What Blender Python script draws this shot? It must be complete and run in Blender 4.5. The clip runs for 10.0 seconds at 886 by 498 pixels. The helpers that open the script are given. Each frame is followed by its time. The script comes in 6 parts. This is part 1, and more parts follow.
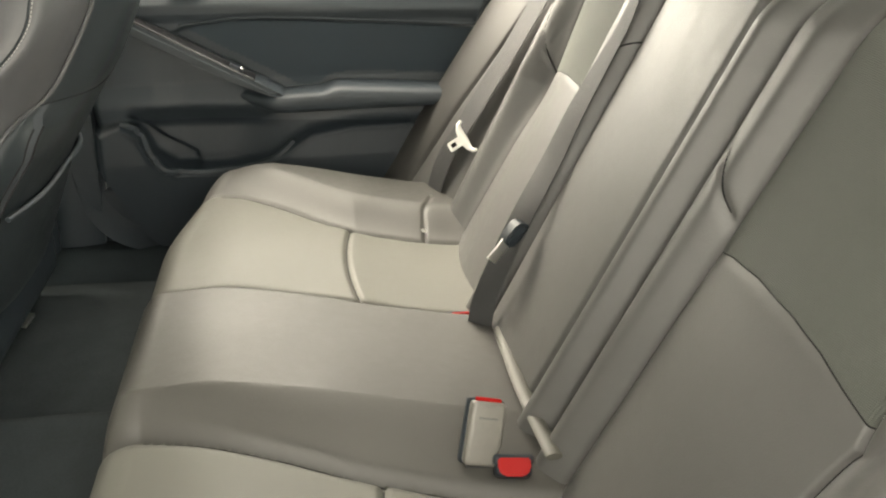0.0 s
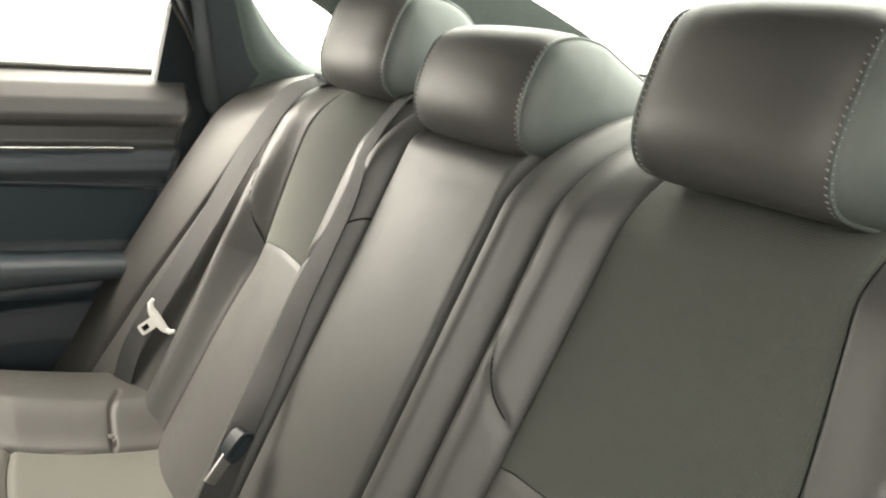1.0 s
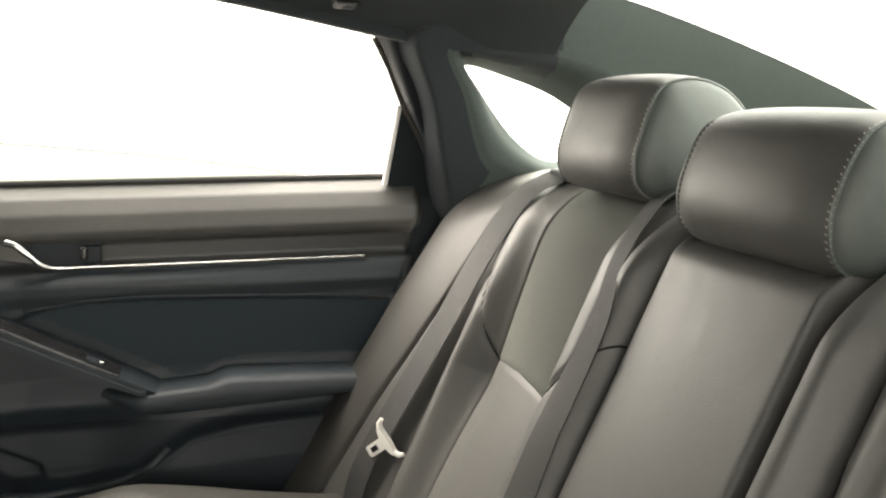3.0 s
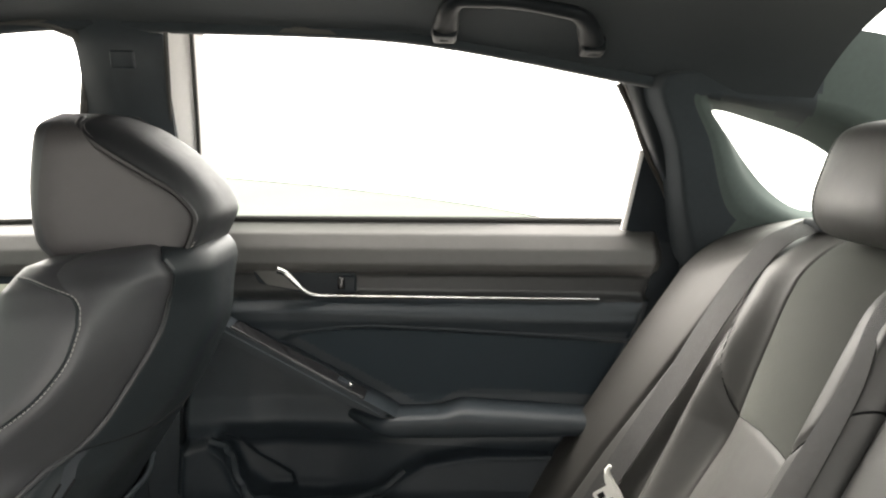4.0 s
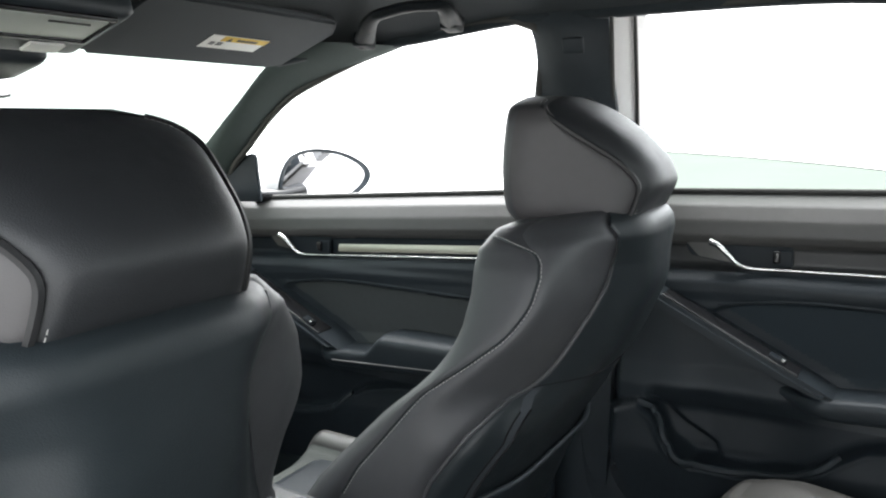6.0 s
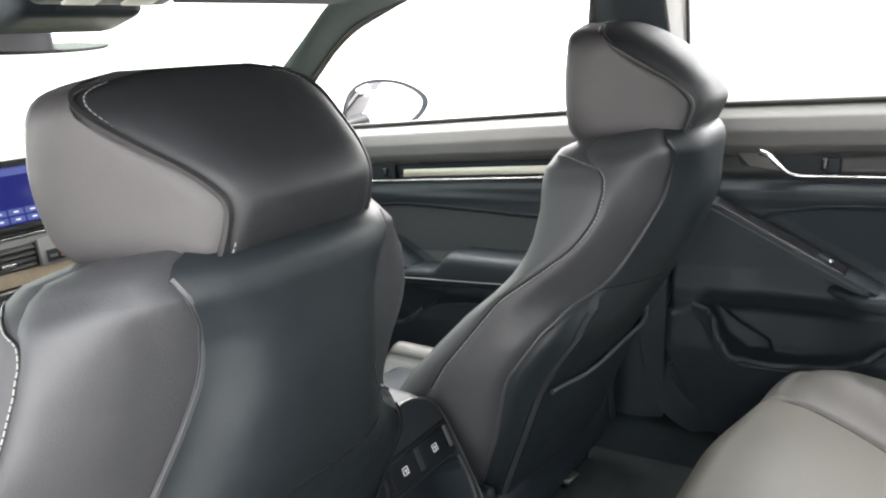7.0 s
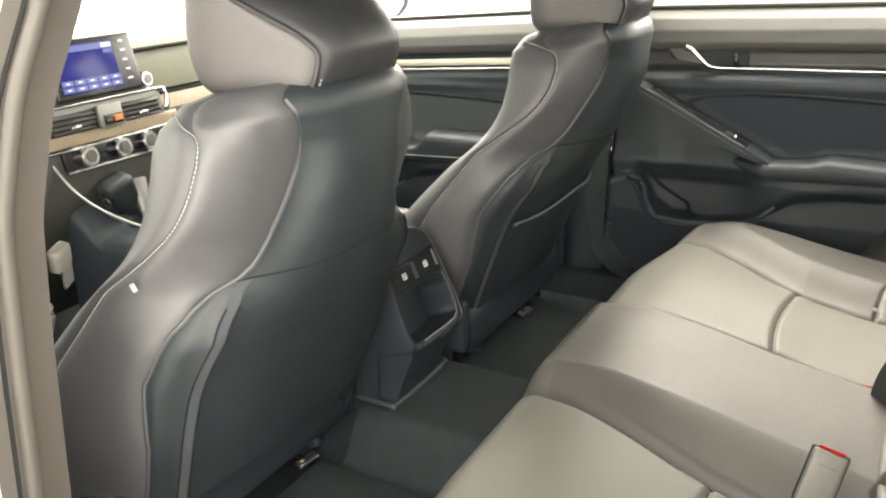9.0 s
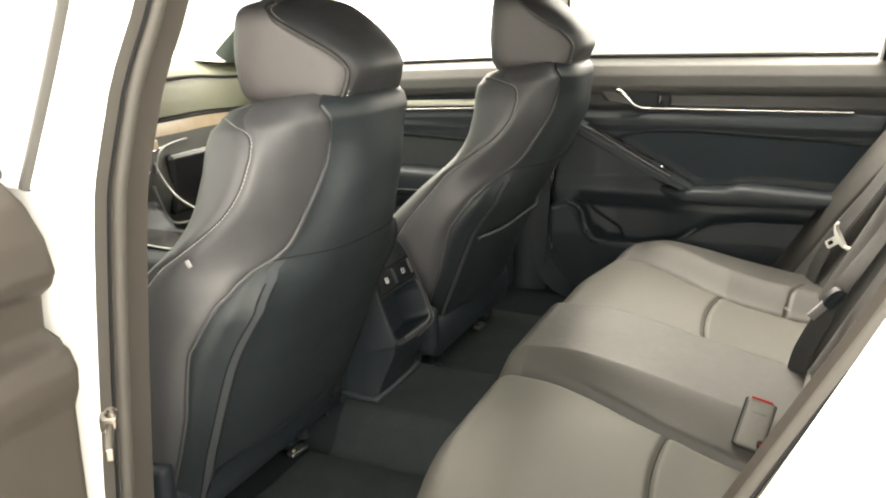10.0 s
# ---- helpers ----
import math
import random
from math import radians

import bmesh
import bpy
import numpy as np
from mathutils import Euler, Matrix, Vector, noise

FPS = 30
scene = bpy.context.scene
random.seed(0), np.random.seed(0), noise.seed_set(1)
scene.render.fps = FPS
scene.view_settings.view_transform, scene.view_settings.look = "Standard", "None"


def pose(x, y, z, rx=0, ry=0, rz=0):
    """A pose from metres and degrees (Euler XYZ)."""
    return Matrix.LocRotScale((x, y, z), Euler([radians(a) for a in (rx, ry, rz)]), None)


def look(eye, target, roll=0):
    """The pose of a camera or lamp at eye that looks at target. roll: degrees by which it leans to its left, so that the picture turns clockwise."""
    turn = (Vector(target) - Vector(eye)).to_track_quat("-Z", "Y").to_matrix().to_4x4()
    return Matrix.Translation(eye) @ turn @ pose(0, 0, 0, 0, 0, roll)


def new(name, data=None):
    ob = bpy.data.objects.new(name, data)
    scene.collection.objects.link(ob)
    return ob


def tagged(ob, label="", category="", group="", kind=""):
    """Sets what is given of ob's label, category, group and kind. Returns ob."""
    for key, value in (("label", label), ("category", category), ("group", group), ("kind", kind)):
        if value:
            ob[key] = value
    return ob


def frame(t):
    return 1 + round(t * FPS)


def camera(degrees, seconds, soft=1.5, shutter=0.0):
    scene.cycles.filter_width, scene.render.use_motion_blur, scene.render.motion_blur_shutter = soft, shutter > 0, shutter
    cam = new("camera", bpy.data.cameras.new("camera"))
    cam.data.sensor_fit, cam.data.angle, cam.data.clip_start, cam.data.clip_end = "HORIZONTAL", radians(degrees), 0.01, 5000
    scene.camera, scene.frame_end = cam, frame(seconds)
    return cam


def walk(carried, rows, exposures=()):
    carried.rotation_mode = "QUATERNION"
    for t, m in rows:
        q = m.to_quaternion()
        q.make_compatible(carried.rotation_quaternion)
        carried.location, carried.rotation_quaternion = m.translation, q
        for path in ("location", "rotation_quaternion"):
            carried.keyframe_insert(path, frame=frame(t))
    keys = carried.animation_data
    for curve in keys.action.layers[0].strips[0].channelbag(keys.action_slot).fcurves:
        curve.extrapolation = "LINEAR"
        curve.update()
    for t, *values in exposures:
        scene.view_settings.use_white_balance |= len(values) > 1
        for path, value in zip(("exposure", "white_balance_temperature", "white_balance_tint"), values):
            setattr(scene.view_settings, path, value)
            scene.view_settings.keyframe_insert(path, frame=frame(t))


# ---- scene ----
cam = camera(57.3, 10.0, soft=2.1)
PATH = [
    (0, (-0.891, 0.013, 1.105), (0.885, -0.325, 0.249), 2.3),
    (0.5, (-0.805, 0.011, 1.116), (0.901, -0.752, 0.405), 5.2),
    (1, (-0.719, 0.009, 1.113), (0.903, -1.055, 0.628), 6.1),
    (1.5, (-0.656, -0.005, 1.131), (0.963, -1.118, 0.76), 4.8),
    (2, (-0.6, -0.023, 1.131), (1.09, -1.035, 0.785), 3.0),
    (2.2, (-0.575, -0.033, 1.129), (1.16, -0.956, 0.757), 2.4),
    (3.5, (-0.571, -0.038, 1.127), (1.388, -0.346, 0.86), 1.9),
    (4, (-0.592, -0.032, 1.127), (1.393, -0.027, 0.884), 1.9),
    (4.5, (-0.607, -0.024, 1.126), (1.357, 0.287, 0.907), 1.8),
    (5, (-0.62, -0.022, 1.128), (1.281, 0.555, 0.9), 1.4),
    (5.5, (-0.64, -0.028, 1.125), (1.175, 0.772, 0.867), 0.8),
    (6, (-0.663, -0.028, 1.123), (1.058, 0.944, 0.811), -0.3),
    (6.2, (-0.678, -0.028, 1.125), (1.007, 0.993, 0.782), -0.9),
    (7.3, (-0.825, -0.07, 1.15), (0.804, 0.948, 0.593), -3.5),
    (7.5, (-0.857, -0.081, 1.156), (0.781, 0.898, 0.557), -3.3),
    (8, (-0.924, -0.101, 1.155), (0.737, 0.792, 0.488), -2.8),
    (8.5, (-0.995, -0.124, 1.156), (0.654, 0.769, 0.46), -2.0),
    (9, (-1.105, -0.201, 1.151), (0.509, 0.744, 0.443), -1.8),
    (9.5, (-1.2, -0.221, 1.135), (0.463, 0.664, 0.46), -1.4),
    (10, (-1.337, -0.191, 1.12), (0.416, 0.584, 0.549), -0.3),
]
EXPOSURES = [
    (0, 4.55, 7650, 7), (0.5, 4.37, 7500, 8), (1.0, 4.14, 7300, 8), (2.2, 3.85, 7350, 9), (3.5, 3.75, 7200, 10), (4.5, 3.35, 6700, 10), (5.5, 3.05, 6350, 8), (6.2, 3.55, 6200, 9),
    (7.5, 4.12, 6850, 12), (8.5, 4.45, 7400, 10), (9.2, 4.65, 7550, 9), (10, 4.06, 7650, 9),
]
walk(cam, [(t, look(eye, target, roll)) for t, eye, target, roll in PATH], EXPOSURES)

# ---- light ----
world = bpy.data.worlds.new("sky")
scene.world = world
world.use_nodes = True
wn, wl = world.node_tree.nodes, world.node_tree.links
sky = wn.new("ShaderNodeTexSky")
sky.sky_type, sky.sun_disc = "NISHITA", False
sky.sun_elevation, sky.sun_rotation = radians(48), radians(54)
sky.air_density, sky.dust_density, sky.ozone_density = 1.0, 6.0, 0.3
soft_sky = wn.new("ShaderNodeHueSaturation")
soft_sky.inputs["Saturation"].default_value = 0.25
wl.new(sky.outputs[0], soft_sky.inputs["Color"])
cloud = wn.new("ShaderNodeMix")
cloud.data_type = "RGBA"
cloud.inputs["Factor"].default_value = 0.65
cloud.inputs["B"].default_value = (5.2, 5.2, 5.1, 1)
wl.new(soft_sky.outputs[0], cloud.inputs["A"])
wl.new(cloud.outputs["Result"], wn["Background"].inputs[0])
wn["Background"].inputs[1].default_value = 0.15
sun_data = bpy.data.lights.new("sun", "SUN")
sun_data.energy, sun_data.angle, sun_data.color = 1.0, radians(70), (1.0, 0.97, 0.92)
sun = new("sun", sun_data)
sun.matrix_world = look((5.2, 3.8, 9), (0, 0, 0))

# ---- materials ----
MATS = {}


def mat(name, color, rough=0.5, metal=0.0, vary=0.12, scale=8.0, bump=0.0, bump_scale=400.0, kind="noise", tint=None, coat=0.0, spec=0.5, sheen=0.0):
    """A surface with colour that varies at two scales and a fine relief."""
    m = bpy.data.materials.new(name)
    m.use_nodes = True
    n, l = m.node_tree.nodes, m.node_tree.links
    b = n["Principled BSDF"]
    tc = n.new("ShaderNodeTexCoord")
    big, fine = n.new("ShaderNodeTexNoise"), n.new("ShaderNodeTexNoise")
    big.inputs["Scale"].default_value, fine.inputs["Scale"].default_value = scale, scale * 14
    big.inputs["Detail"].default_value, fine.inputs["Detail"].default_value = 4, 3
    l.new(tc.outputs["Object"], big.inputs["Vector"])
    l.new(tc.outputs["Object"], fine.inputs["Vector"])
    add = n.new("ShaderNodeMath")
    add.operation = "ADD"
    l.new(big.outputs["Fac"], add.inputs[0])
    l.new(fine.outputs["Fac"], add.inputs[1])
    ramp = n.new("ShaderNodeMapRange")
    ramp.inputs["From Min"].default_value, ramp.inputs["From Max"].default_value = 0.6, 1.4
    ramp.inputs["To Min"].default_value, ramp.inputs["To Max"].default_value = 0, 1
    l.new(add.outputs[0], ramp.inputs["Value"])
    mix = n.new("ShaderNodeMix")
    mix.data_type = "RGBA"
    c2 = tint or color
    mix.inputs["A"].default_value = (*[c * (1 - vary) for c in color], 1)
    mix.inputs["B"].default_value = (*[min(1, c * (1 + vary)) for c in c2], 1)
    l.new(ramp.outputs[0], mix.inputs["Factor"])
    l.new(mix.outputs["Result"], b.inputs["Base Color"])
    rr = n.new("ShaderNodeMapRange")
    rr.inputs["To Min"].default_value, rr.inputs["To Max"].default_value = rough * 0.88, min(1, rough * 1.12)
    l.new(ramp.outputs[0], rr.inputs["Value"])
    l.new(rr.outputs[0], b.inputs["Roughness"])
    b.inputs["Metallic"].default_value = metal
    b.inputs["Specular IOR Level"].default_value = spec
    b.inputs["Coat Weight"].default_value = coat
    b.inputs["Coat Roughness"].default_value = 0.08
    b.inputs["Sheen Weight"].default_value = sheen
    if bump:
        bp = n.new("ShaderNodeBump")
        bp.inputs["Strength"].default_value, bp.inputs["Distance"].default_value = bump, 0.0006
        if kind == "grain":
            tx = n.new("ShaderNodeTexVoronoi")
            tx.inputs["Scale"].default_value = bump_scale
            l.new(tc.outputs["Object"], tx.inputs["Vector"])
            l.new(tx.outputs["Distance"], bp.inputs["Height"])
        elif kind == "weave":
            w1, w2 = n.new("ShaderNodeTexWave"), n.new("ShaderNodeTexWave")
            w1.bands_direction, w2.bands_direction = "X", "Z"
            mul = n.new("ShaderNodeMath")
            mul.operation = "MULTIPLY"
            for w in (w1, w2):
                w.inputs["Scale"].default_value, w.inputs["Distortion"].default_value = bump_scale, 1.5
                w.inputs["Detail"].default_value = 1
                l.new(tc.outputs["Object"], w.inputs["Vector"])
            l.new(w1.outputs["Fac"], mul.inputs[0])
            l.new(w2.outputs["Fac"], mul.inputs[1])
            l.new(mul.outputs[0], bp.inputs["Height"])
        else:
            tx = n.new("ShaderNodeTexNoise")
            tx.inputs["Scale"].default_value, tx.inputs["Detail"].default_value = bump_scale, 3
            l.new(tc.outputs["Object"], tx.inputs["Vector"])
            l.new(tx.outputs["Fac"], bp.inputs["Height"])
        if kind == "grain":
            wide, bw = n.new("ShaderNodeTexNoise"), n.new("ShaderNodeBump")
            wide.inputs["Scale"].default_value, wide.inputs["Detail"].default_value = 26, 3
            bw.inputs["Strength"].default_value, bw.inputs["Distance"].default_value = 0.22, 0.0022
            l.new(tc.outputs["Object"], wide.inputs["Vector"])
            l.new(wide.outputs["Fac"], bw.inputs["Height"])
            l.new(bw.outputs[0], bp.inputs["Normal"])
        l.new(bp.outputs[0], b.inputs["Normal"])
    MATS[name] = m
    return m


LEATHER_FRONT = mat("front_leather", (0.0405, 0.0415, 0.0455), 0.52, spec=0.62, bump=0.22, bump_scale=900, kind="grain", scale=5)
BENCH = mat("bench_leather", (0.0325, 0.0312, 0.0278), 0.58, spec=0.5, bump=0.22, bump_scale=900, kind="grain", scale=5)
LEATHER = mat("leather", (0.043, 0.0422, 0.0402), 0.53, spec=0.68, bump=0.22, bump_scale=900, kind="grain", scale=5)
BENCH_INSERT = mat("bench_insert", (0.057, 0.0555, 0.047), 0.6, bump=0.3, bump_scale=1400, scale=6)
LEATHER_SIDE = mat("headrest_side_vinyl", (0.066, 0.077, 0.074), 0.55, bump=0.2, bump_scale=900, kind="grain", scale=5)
# Front seat backs: the shade on them is put into a darker colour
LEATHER_BACK = mat("shaded_back_leather", (0.0135, 0.0178, 0.0206), 0.46, spec=0.30, bump=0.2, bump_scale=900, kind="grain", scale=5)
# Headrests: backs toned down for shade, flanks raised for the door's light
HEADREST_BACK = mat("headrest_back_shaded", (0.0165, 0.0178, 0.0200), 0.54, spec=0.42, bump=0.2, bump_scale=900, kind="grain", scale=5)
HEADREST_SIDE = mat("headrest_flank_lit", (0.050, 0.0475, 0.049), 0.56, spec=0.5, bump=0.2, bump_scale=900, kind="grain", scale=5)
PIPING = mat("dark_piping", (0.016, 0.016, 0.017), 0.5, spec=0.35)
# Rear seat wings: leather darkened, as their shade is painted in
WING = mat("seat_wing_shaded", (0.029, 0.0275, 0.0255), 0.56, spec=0.45, bump=0.22, bump_scale=900, kind="grain", scale=5)
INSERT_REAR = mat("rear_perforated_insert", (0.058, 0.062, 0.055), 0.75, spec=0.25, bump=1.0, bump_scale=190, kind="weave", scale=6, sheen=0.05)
EDGE_BAND = mat("edge_band_cloth", (0.034, 0.039, 0.045), 0.7, spec=0.3, bump=0.4, bump_scale=800, kind="weave", scale=8)
FABRIC = mat("perforated_fabric", (0.056, 0.062, 0.058), 0.75, spec=0.25, bump=0.45, bump_scale=260, kind="weave", scale=6, sheen=0.05)
PLASTIC = mat("black_plastic", (0.0135, 0.018, 0.0225), 0.5, spec=0.22, bump=0.2, bump_scale=1300, kind="grain", scale=6)
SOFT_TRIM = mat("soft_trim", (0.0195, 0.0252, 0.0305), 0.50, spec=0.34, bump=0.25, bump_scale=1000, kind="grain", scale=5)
GLOSS = mat("gloss_black", (0.012, 0.012, 0.013), 0.22, vary=0.05)
# Closed doors' upper roll: the window light on it is in this paler colour
ROLL = mat("upper_roll_lit", (0.060, 0.0585, 0.0565), 0.5, bump=0.25, bump_scale=1000, kind="grain", scale=5)
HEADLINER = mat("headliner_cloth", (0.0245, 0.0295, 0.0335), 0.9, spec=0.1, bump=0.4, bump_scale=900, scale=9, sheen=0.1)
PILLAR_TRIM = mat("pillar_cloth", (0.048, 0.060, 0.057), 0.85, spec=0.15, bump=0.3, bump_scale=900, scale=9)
SHELF_CLOTH = mat("shelf_cloth", (0.115, 0.113, 0.098), 0.9, spec=0.15, bump=0.4, bump_scale=900, scale=9)
CARPET = mat("carpet", (0.0125, 0.0165, 0.0185), 0.95, spec=0.1, bump=0.9, bump_scale=1500, scale=20, vary=0.3)
MAT_CARPET = mat("mat_carpet", (0.022, 0.027, 0.029), 0.95, spec=0.1, bump=0.9, bump_scale=1100, scale=20, vary=0.3)
BELT = mat("belt_webbing", (0.017, 0.0175, 0.018), 0.6, bump=0.5, bump_scale=700, kind="weave", scale=10)
CHROME = mat("satin_chrome", (0.58, 0.58, 0.57), 0.22, metal=1.0, vary=0.04)
SILVER = mat("dull_silver", (0.22, 0.22, 0.215), 0.45, metal=0.85, vary=0.06)
STEEL = mat("steel", (0.6, 0.6, 0.58), 0.3, metal=1.0, vary=0.08)
RUBBER = mat("rubber_seal", (0.030, 0.029, 0.027), 0.6, bump=0.15, bump_scale=700)
OPENING = mat("brown_black_trim", (0.026, 0.0225, 0.019), 0.6, spec=0.25, bump=0.2, bump_scale=900)
SEAL_GREY = mat("seal_grey", (0.044, 0.040, 0.035), 0.6, bump=0.15, bump_scale=700)
FRAME_GREY = mat("frame_paint", (0.78, 0.76, 0.755), 0.4, vary=0.03)
LENS_PALE = mat("map_light_lens", (0.40, 0.42, 0.39), 0.35, vary=0.04)
HANDLE = mat("handle_plastic", (0.0085, 0.0105, 0.0125), 0.6, spec=0.1, bump=0.2, bump_scale=1200)
SEAM = mat("seam_shadow_thread", (0.012, 0.012, 0.013), 0.8, spec=0.1)
DARK_STEEL = mat("dark_steel", (0.19, 0.175, 0.155), 0.4, metal=1.0)
PAINT = mat("white_paint", (0.80, 0.80, 0.79), 0.25, vary=0.02, coat=1.0)
THREAD = mat("grey_thread", (0.33, 0.32, 0.31), 0.7)
TONGUE = mat("tongue_metal", (0.72, 0.71, 0.67), 0.35, vary=0.06)
RED = mat("red_plastic", (0.21, 0.004, 0.004), 0.5, spec=0.1, vary=0.05)
BUCKLE_BEIGE = mat("buckle_plastic", (0.10, 0.095, 0.085), 0.45, bump=0.1, bump_scale=900)
WOOD = mat("wood_trim", (0.30, 0.235, 0.16), 0.34, vary=0.2, scale=14, coat=0.3)
BAND = mat("satin_band", (0.42, 0.40, 0.34), 0.30, metal=0.55, vary=0.06)
# Lower dash: window light on it is mixed into the colour
DASH_LOW = mat("dash_lower_lit", (0.032, 0.033, 0.029), 0.5, bump=0.25, bump_scale=900, kind="grain")
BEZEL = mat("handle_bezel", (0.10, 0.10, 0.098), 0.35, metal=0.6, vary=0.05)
# Sloping top pad: pale olive because the light on it is painted in
DASH_TOP = mat("dash_soft_lit", (0.140, 0.144, 0.100), 0.5, bump=0.25, bump_scale=900, kind="grain")
LABEL_WHITE = mat("label_paper", (0.75, 0.74, 0.70), 0.5, vary=0.03)
LABEL_YELLOW = mat("label_yellow", (0.75, 0.50, 0.06), 0.5, vary=0.04)
TAG_CLOTH = mat("tag_cloth", (0.25, 0.25, 0.26), 0.7)
PRINT = mat("print_dark", (0.05, 0.05, 0.05), 0.6)
ICON = mat("icon_white", (0.7, 0.7, 0.7), 0.5, vary=0.02)
ORANGE = mat("orange_light", (0.75, 0.16, 0.02), 0.4, vary=0.05)
CONCRETE = mat("pale_concrete", (0.49, 0.48, 0.46), 0.85, vary=0.1, scale=0.6, bump=0.3, bump_scale=60)


def glass(name, tint, gloss=0.5):
    m = bpy.data.materials.new(name)
    m.use_nodes = True
    n, l = m.node_tree.nodes, m.node_tree.links
    n.remove(n["Principled BSDF"])
    tr, gl, mx, fr = (n.new("ShaderNode" + k) for k in ("BsdfTransparent", "BsdfGlossy", "MixShader", "Fresnel"))
    tr.inputs[0].default_value = (*tint, 1)
    gl.inputs["Roughness"].default_value = 0.02
    fr.inputs["IOR"].default_value = 1.15
    soft = n.new("ShaderNodeMath")
    soft.operation = "MULTIPLY"
    soft.inputs[1].default_value = gloss
    l.new(fr.outputs[0], soft.inputs[0])
    l.new(soft.outputs[0], mx.inputs[0])
    l.new(tr.outputs[0], mx.inputs[1])
    l.new(gl.outputs[0], mx.inputs[2])
    l.new(mx.outputs[0], n["Material Output"].inputs[0])
    return m


GLASS = glass("window_glass", (0.88, 0.93, 0.90), 0.12)
GREEN_GLASS = glass("green_glass", (0.145, 0.170, 0.155), 0.3)
SCREEN_GLASS = glass("windscreen_glass", (0.25, 0.285, 0.265), 0.2)


def screen_mat(name, color, power):
    m = bpy.data.materials.new(name)
    m.use_nodes = True
    b = m.node_tree.nodes["Principled BSDF"]
    b.inputs["Base Color"].default_value = (0.01, 0.01, 0.02, 1)
    b.inputs["Roughness"].default_value = 0.15
    b.inputs["Specular IOR Level"].default_value = 0.12
    b.inputs["Emission Color"].default_value = (*color, 1)
    b.inputs["Emission Strength"].default_value = power
    return m


SCREEN = screen_mat("screen_blue", (0.015, 0.026, 0.30), 0.034)
SCREEN_PALE = screen_mat("screen_pale", (0.14, 0.18, 0.52), 0.045)
SCREEN_TEXT = screen_mat("screen_text", (0.8, 0.85, 1.0), 0.08)
MIRROR = mat("mirror_glass", (0.5, 0.5, 0.52), 0.02, metal=1.0, vary=0.01)

# ---- building helpers ----


def smooth_shade(me, on=True):
    me.polygons.foreach_set("use_smooth", [on] * len(me.polygons))


def part(name, bm, material, parent, label="", smooth=True):
    """One mesh object out of a bmesh, under a thing or a part."""
    me = bpy.data.meshes.new(name)
    bm.normal_update()
    bm.to_mesh(me)
    bm.free()
    me.materials.append(material)
    if smooth:
        smooth_shade(me)
        me.set_sharp_from_angle(angle=radians(50))
    ob = new(name, me)
    if parent:
        ob.parent = parent
        ob.matrix_parent_inverse = parent.matrix_world.inverted()
    if label:
        ob["label"] = label
    return ob


def raw(name, verts, faces, material, parent, label=""):
    me = bpy.data.meshes.new(name)
    me.from_pydata([tuple(v) for v in verts], [], [tuple(f) for f in faces])
    me.update()
    me.materials.append(material)
    smooth_shade(me)
    me.set_sharp_from_angle(angle=radians(55))
    ob = new(name, me)
    if parent:
        ob.parent = parent
    if label:
        ob["label"] = label
    return ob


def thing(name, label, category, group="", kind=""):
    return tagged(new(name), label, category, group, kind)


def struct(ob, label, category="structure"):
    return tagged(ob, label, category, "", "structure")


def box(size, at=(0, 0, 0), bevel=0.004, turn=(0, 0, 0), segs=3):
    bm = bmesh.new()
    bmesh.ops.create_cube(bm, size=1.0)
    bmesh.ops.scale(bm, vec=size, verts=bm.verts)
    if bevel:
        bmesh.ops.bevel(bm, geom=bm.edges[:], offset=min(bevel, min(size) * 0.49), segments=segs, profile=0.6, affect="EDGES")
    bmesh.ops.transform(bm, matrix=pose(*at, *turn), verts=bm.verts)
    return bm


def tube(points, radius, segs=8, closed=False, flat=1.0):
    """A rod along points; radius may be one number or one for each point. flat squeezes it along its second axis."""
    bm = bmesh.new()
    pts = [Vector(p) for p in points]
    n = len(pts)
    rad = [float(r) for r in radius] if hasattr(radius, "__len__") else [radius] * n
    rings = []
    up = None
    for i, p in enumerate(pts):
        a = pts[(i + 1) % n] if closed or i < n - 1 else p
        b = pts[i - 1] if closed or i > 0 else p
        d = (a - b).normalized()
        if up is None:
            up = Vector((0, 0, 1)) if abs(d.z) < 0.9 else Vector((1, 0, 0))
        s = d.cross(up).normalized()
        up = s.cross(d).normalized()
        ring = []
        for k in range(segs):
            t = 2 * math.pi * k / segs
            ring.append(bm.verts.new(p + rad[i] * (math.cos(t) * s + flat * math.sin(t) * up)))
        rings.append(ring)
    m = n if closed else n - 1
    for i in range(m):
        r0, r1 = rings[i], rings[(i + 1) % n]
        for k in range(segs):
            bm.faces.new((r0[k], r0[(k + 1) % segs], r1[(k + 1) % segs], r1[k]))
    if not closed:
        bm.faces.new(rings[0][::-1])
        bm.faces.new(rings[-1])
    bmesh.ops.recalc_face_normals(bm, faces=bm.faces)
    return bm


def disc(radius, depth, at, turn=(0, 0, 0), segs=28, bevel=0.002, taper=1.0):
    bm = bmesh.new()
    bmesh.ops.create_cone(bm, cap_ends=True, segments=segs, radius1=radius, radius2=radius * taper, depth=depth)
    if bevel:
        bmesh.ops.bevel(bm, geom=[e for e in bm.edges if len(e.link_faces) == 2 and e.calc_face_angle(0) > 0.8], offset=bevel, segments=2, affect="EDGES")
    bmesh.ops.transform(bm, matrix=pose(*at, *turn), verts=bm.verts)
    return bm


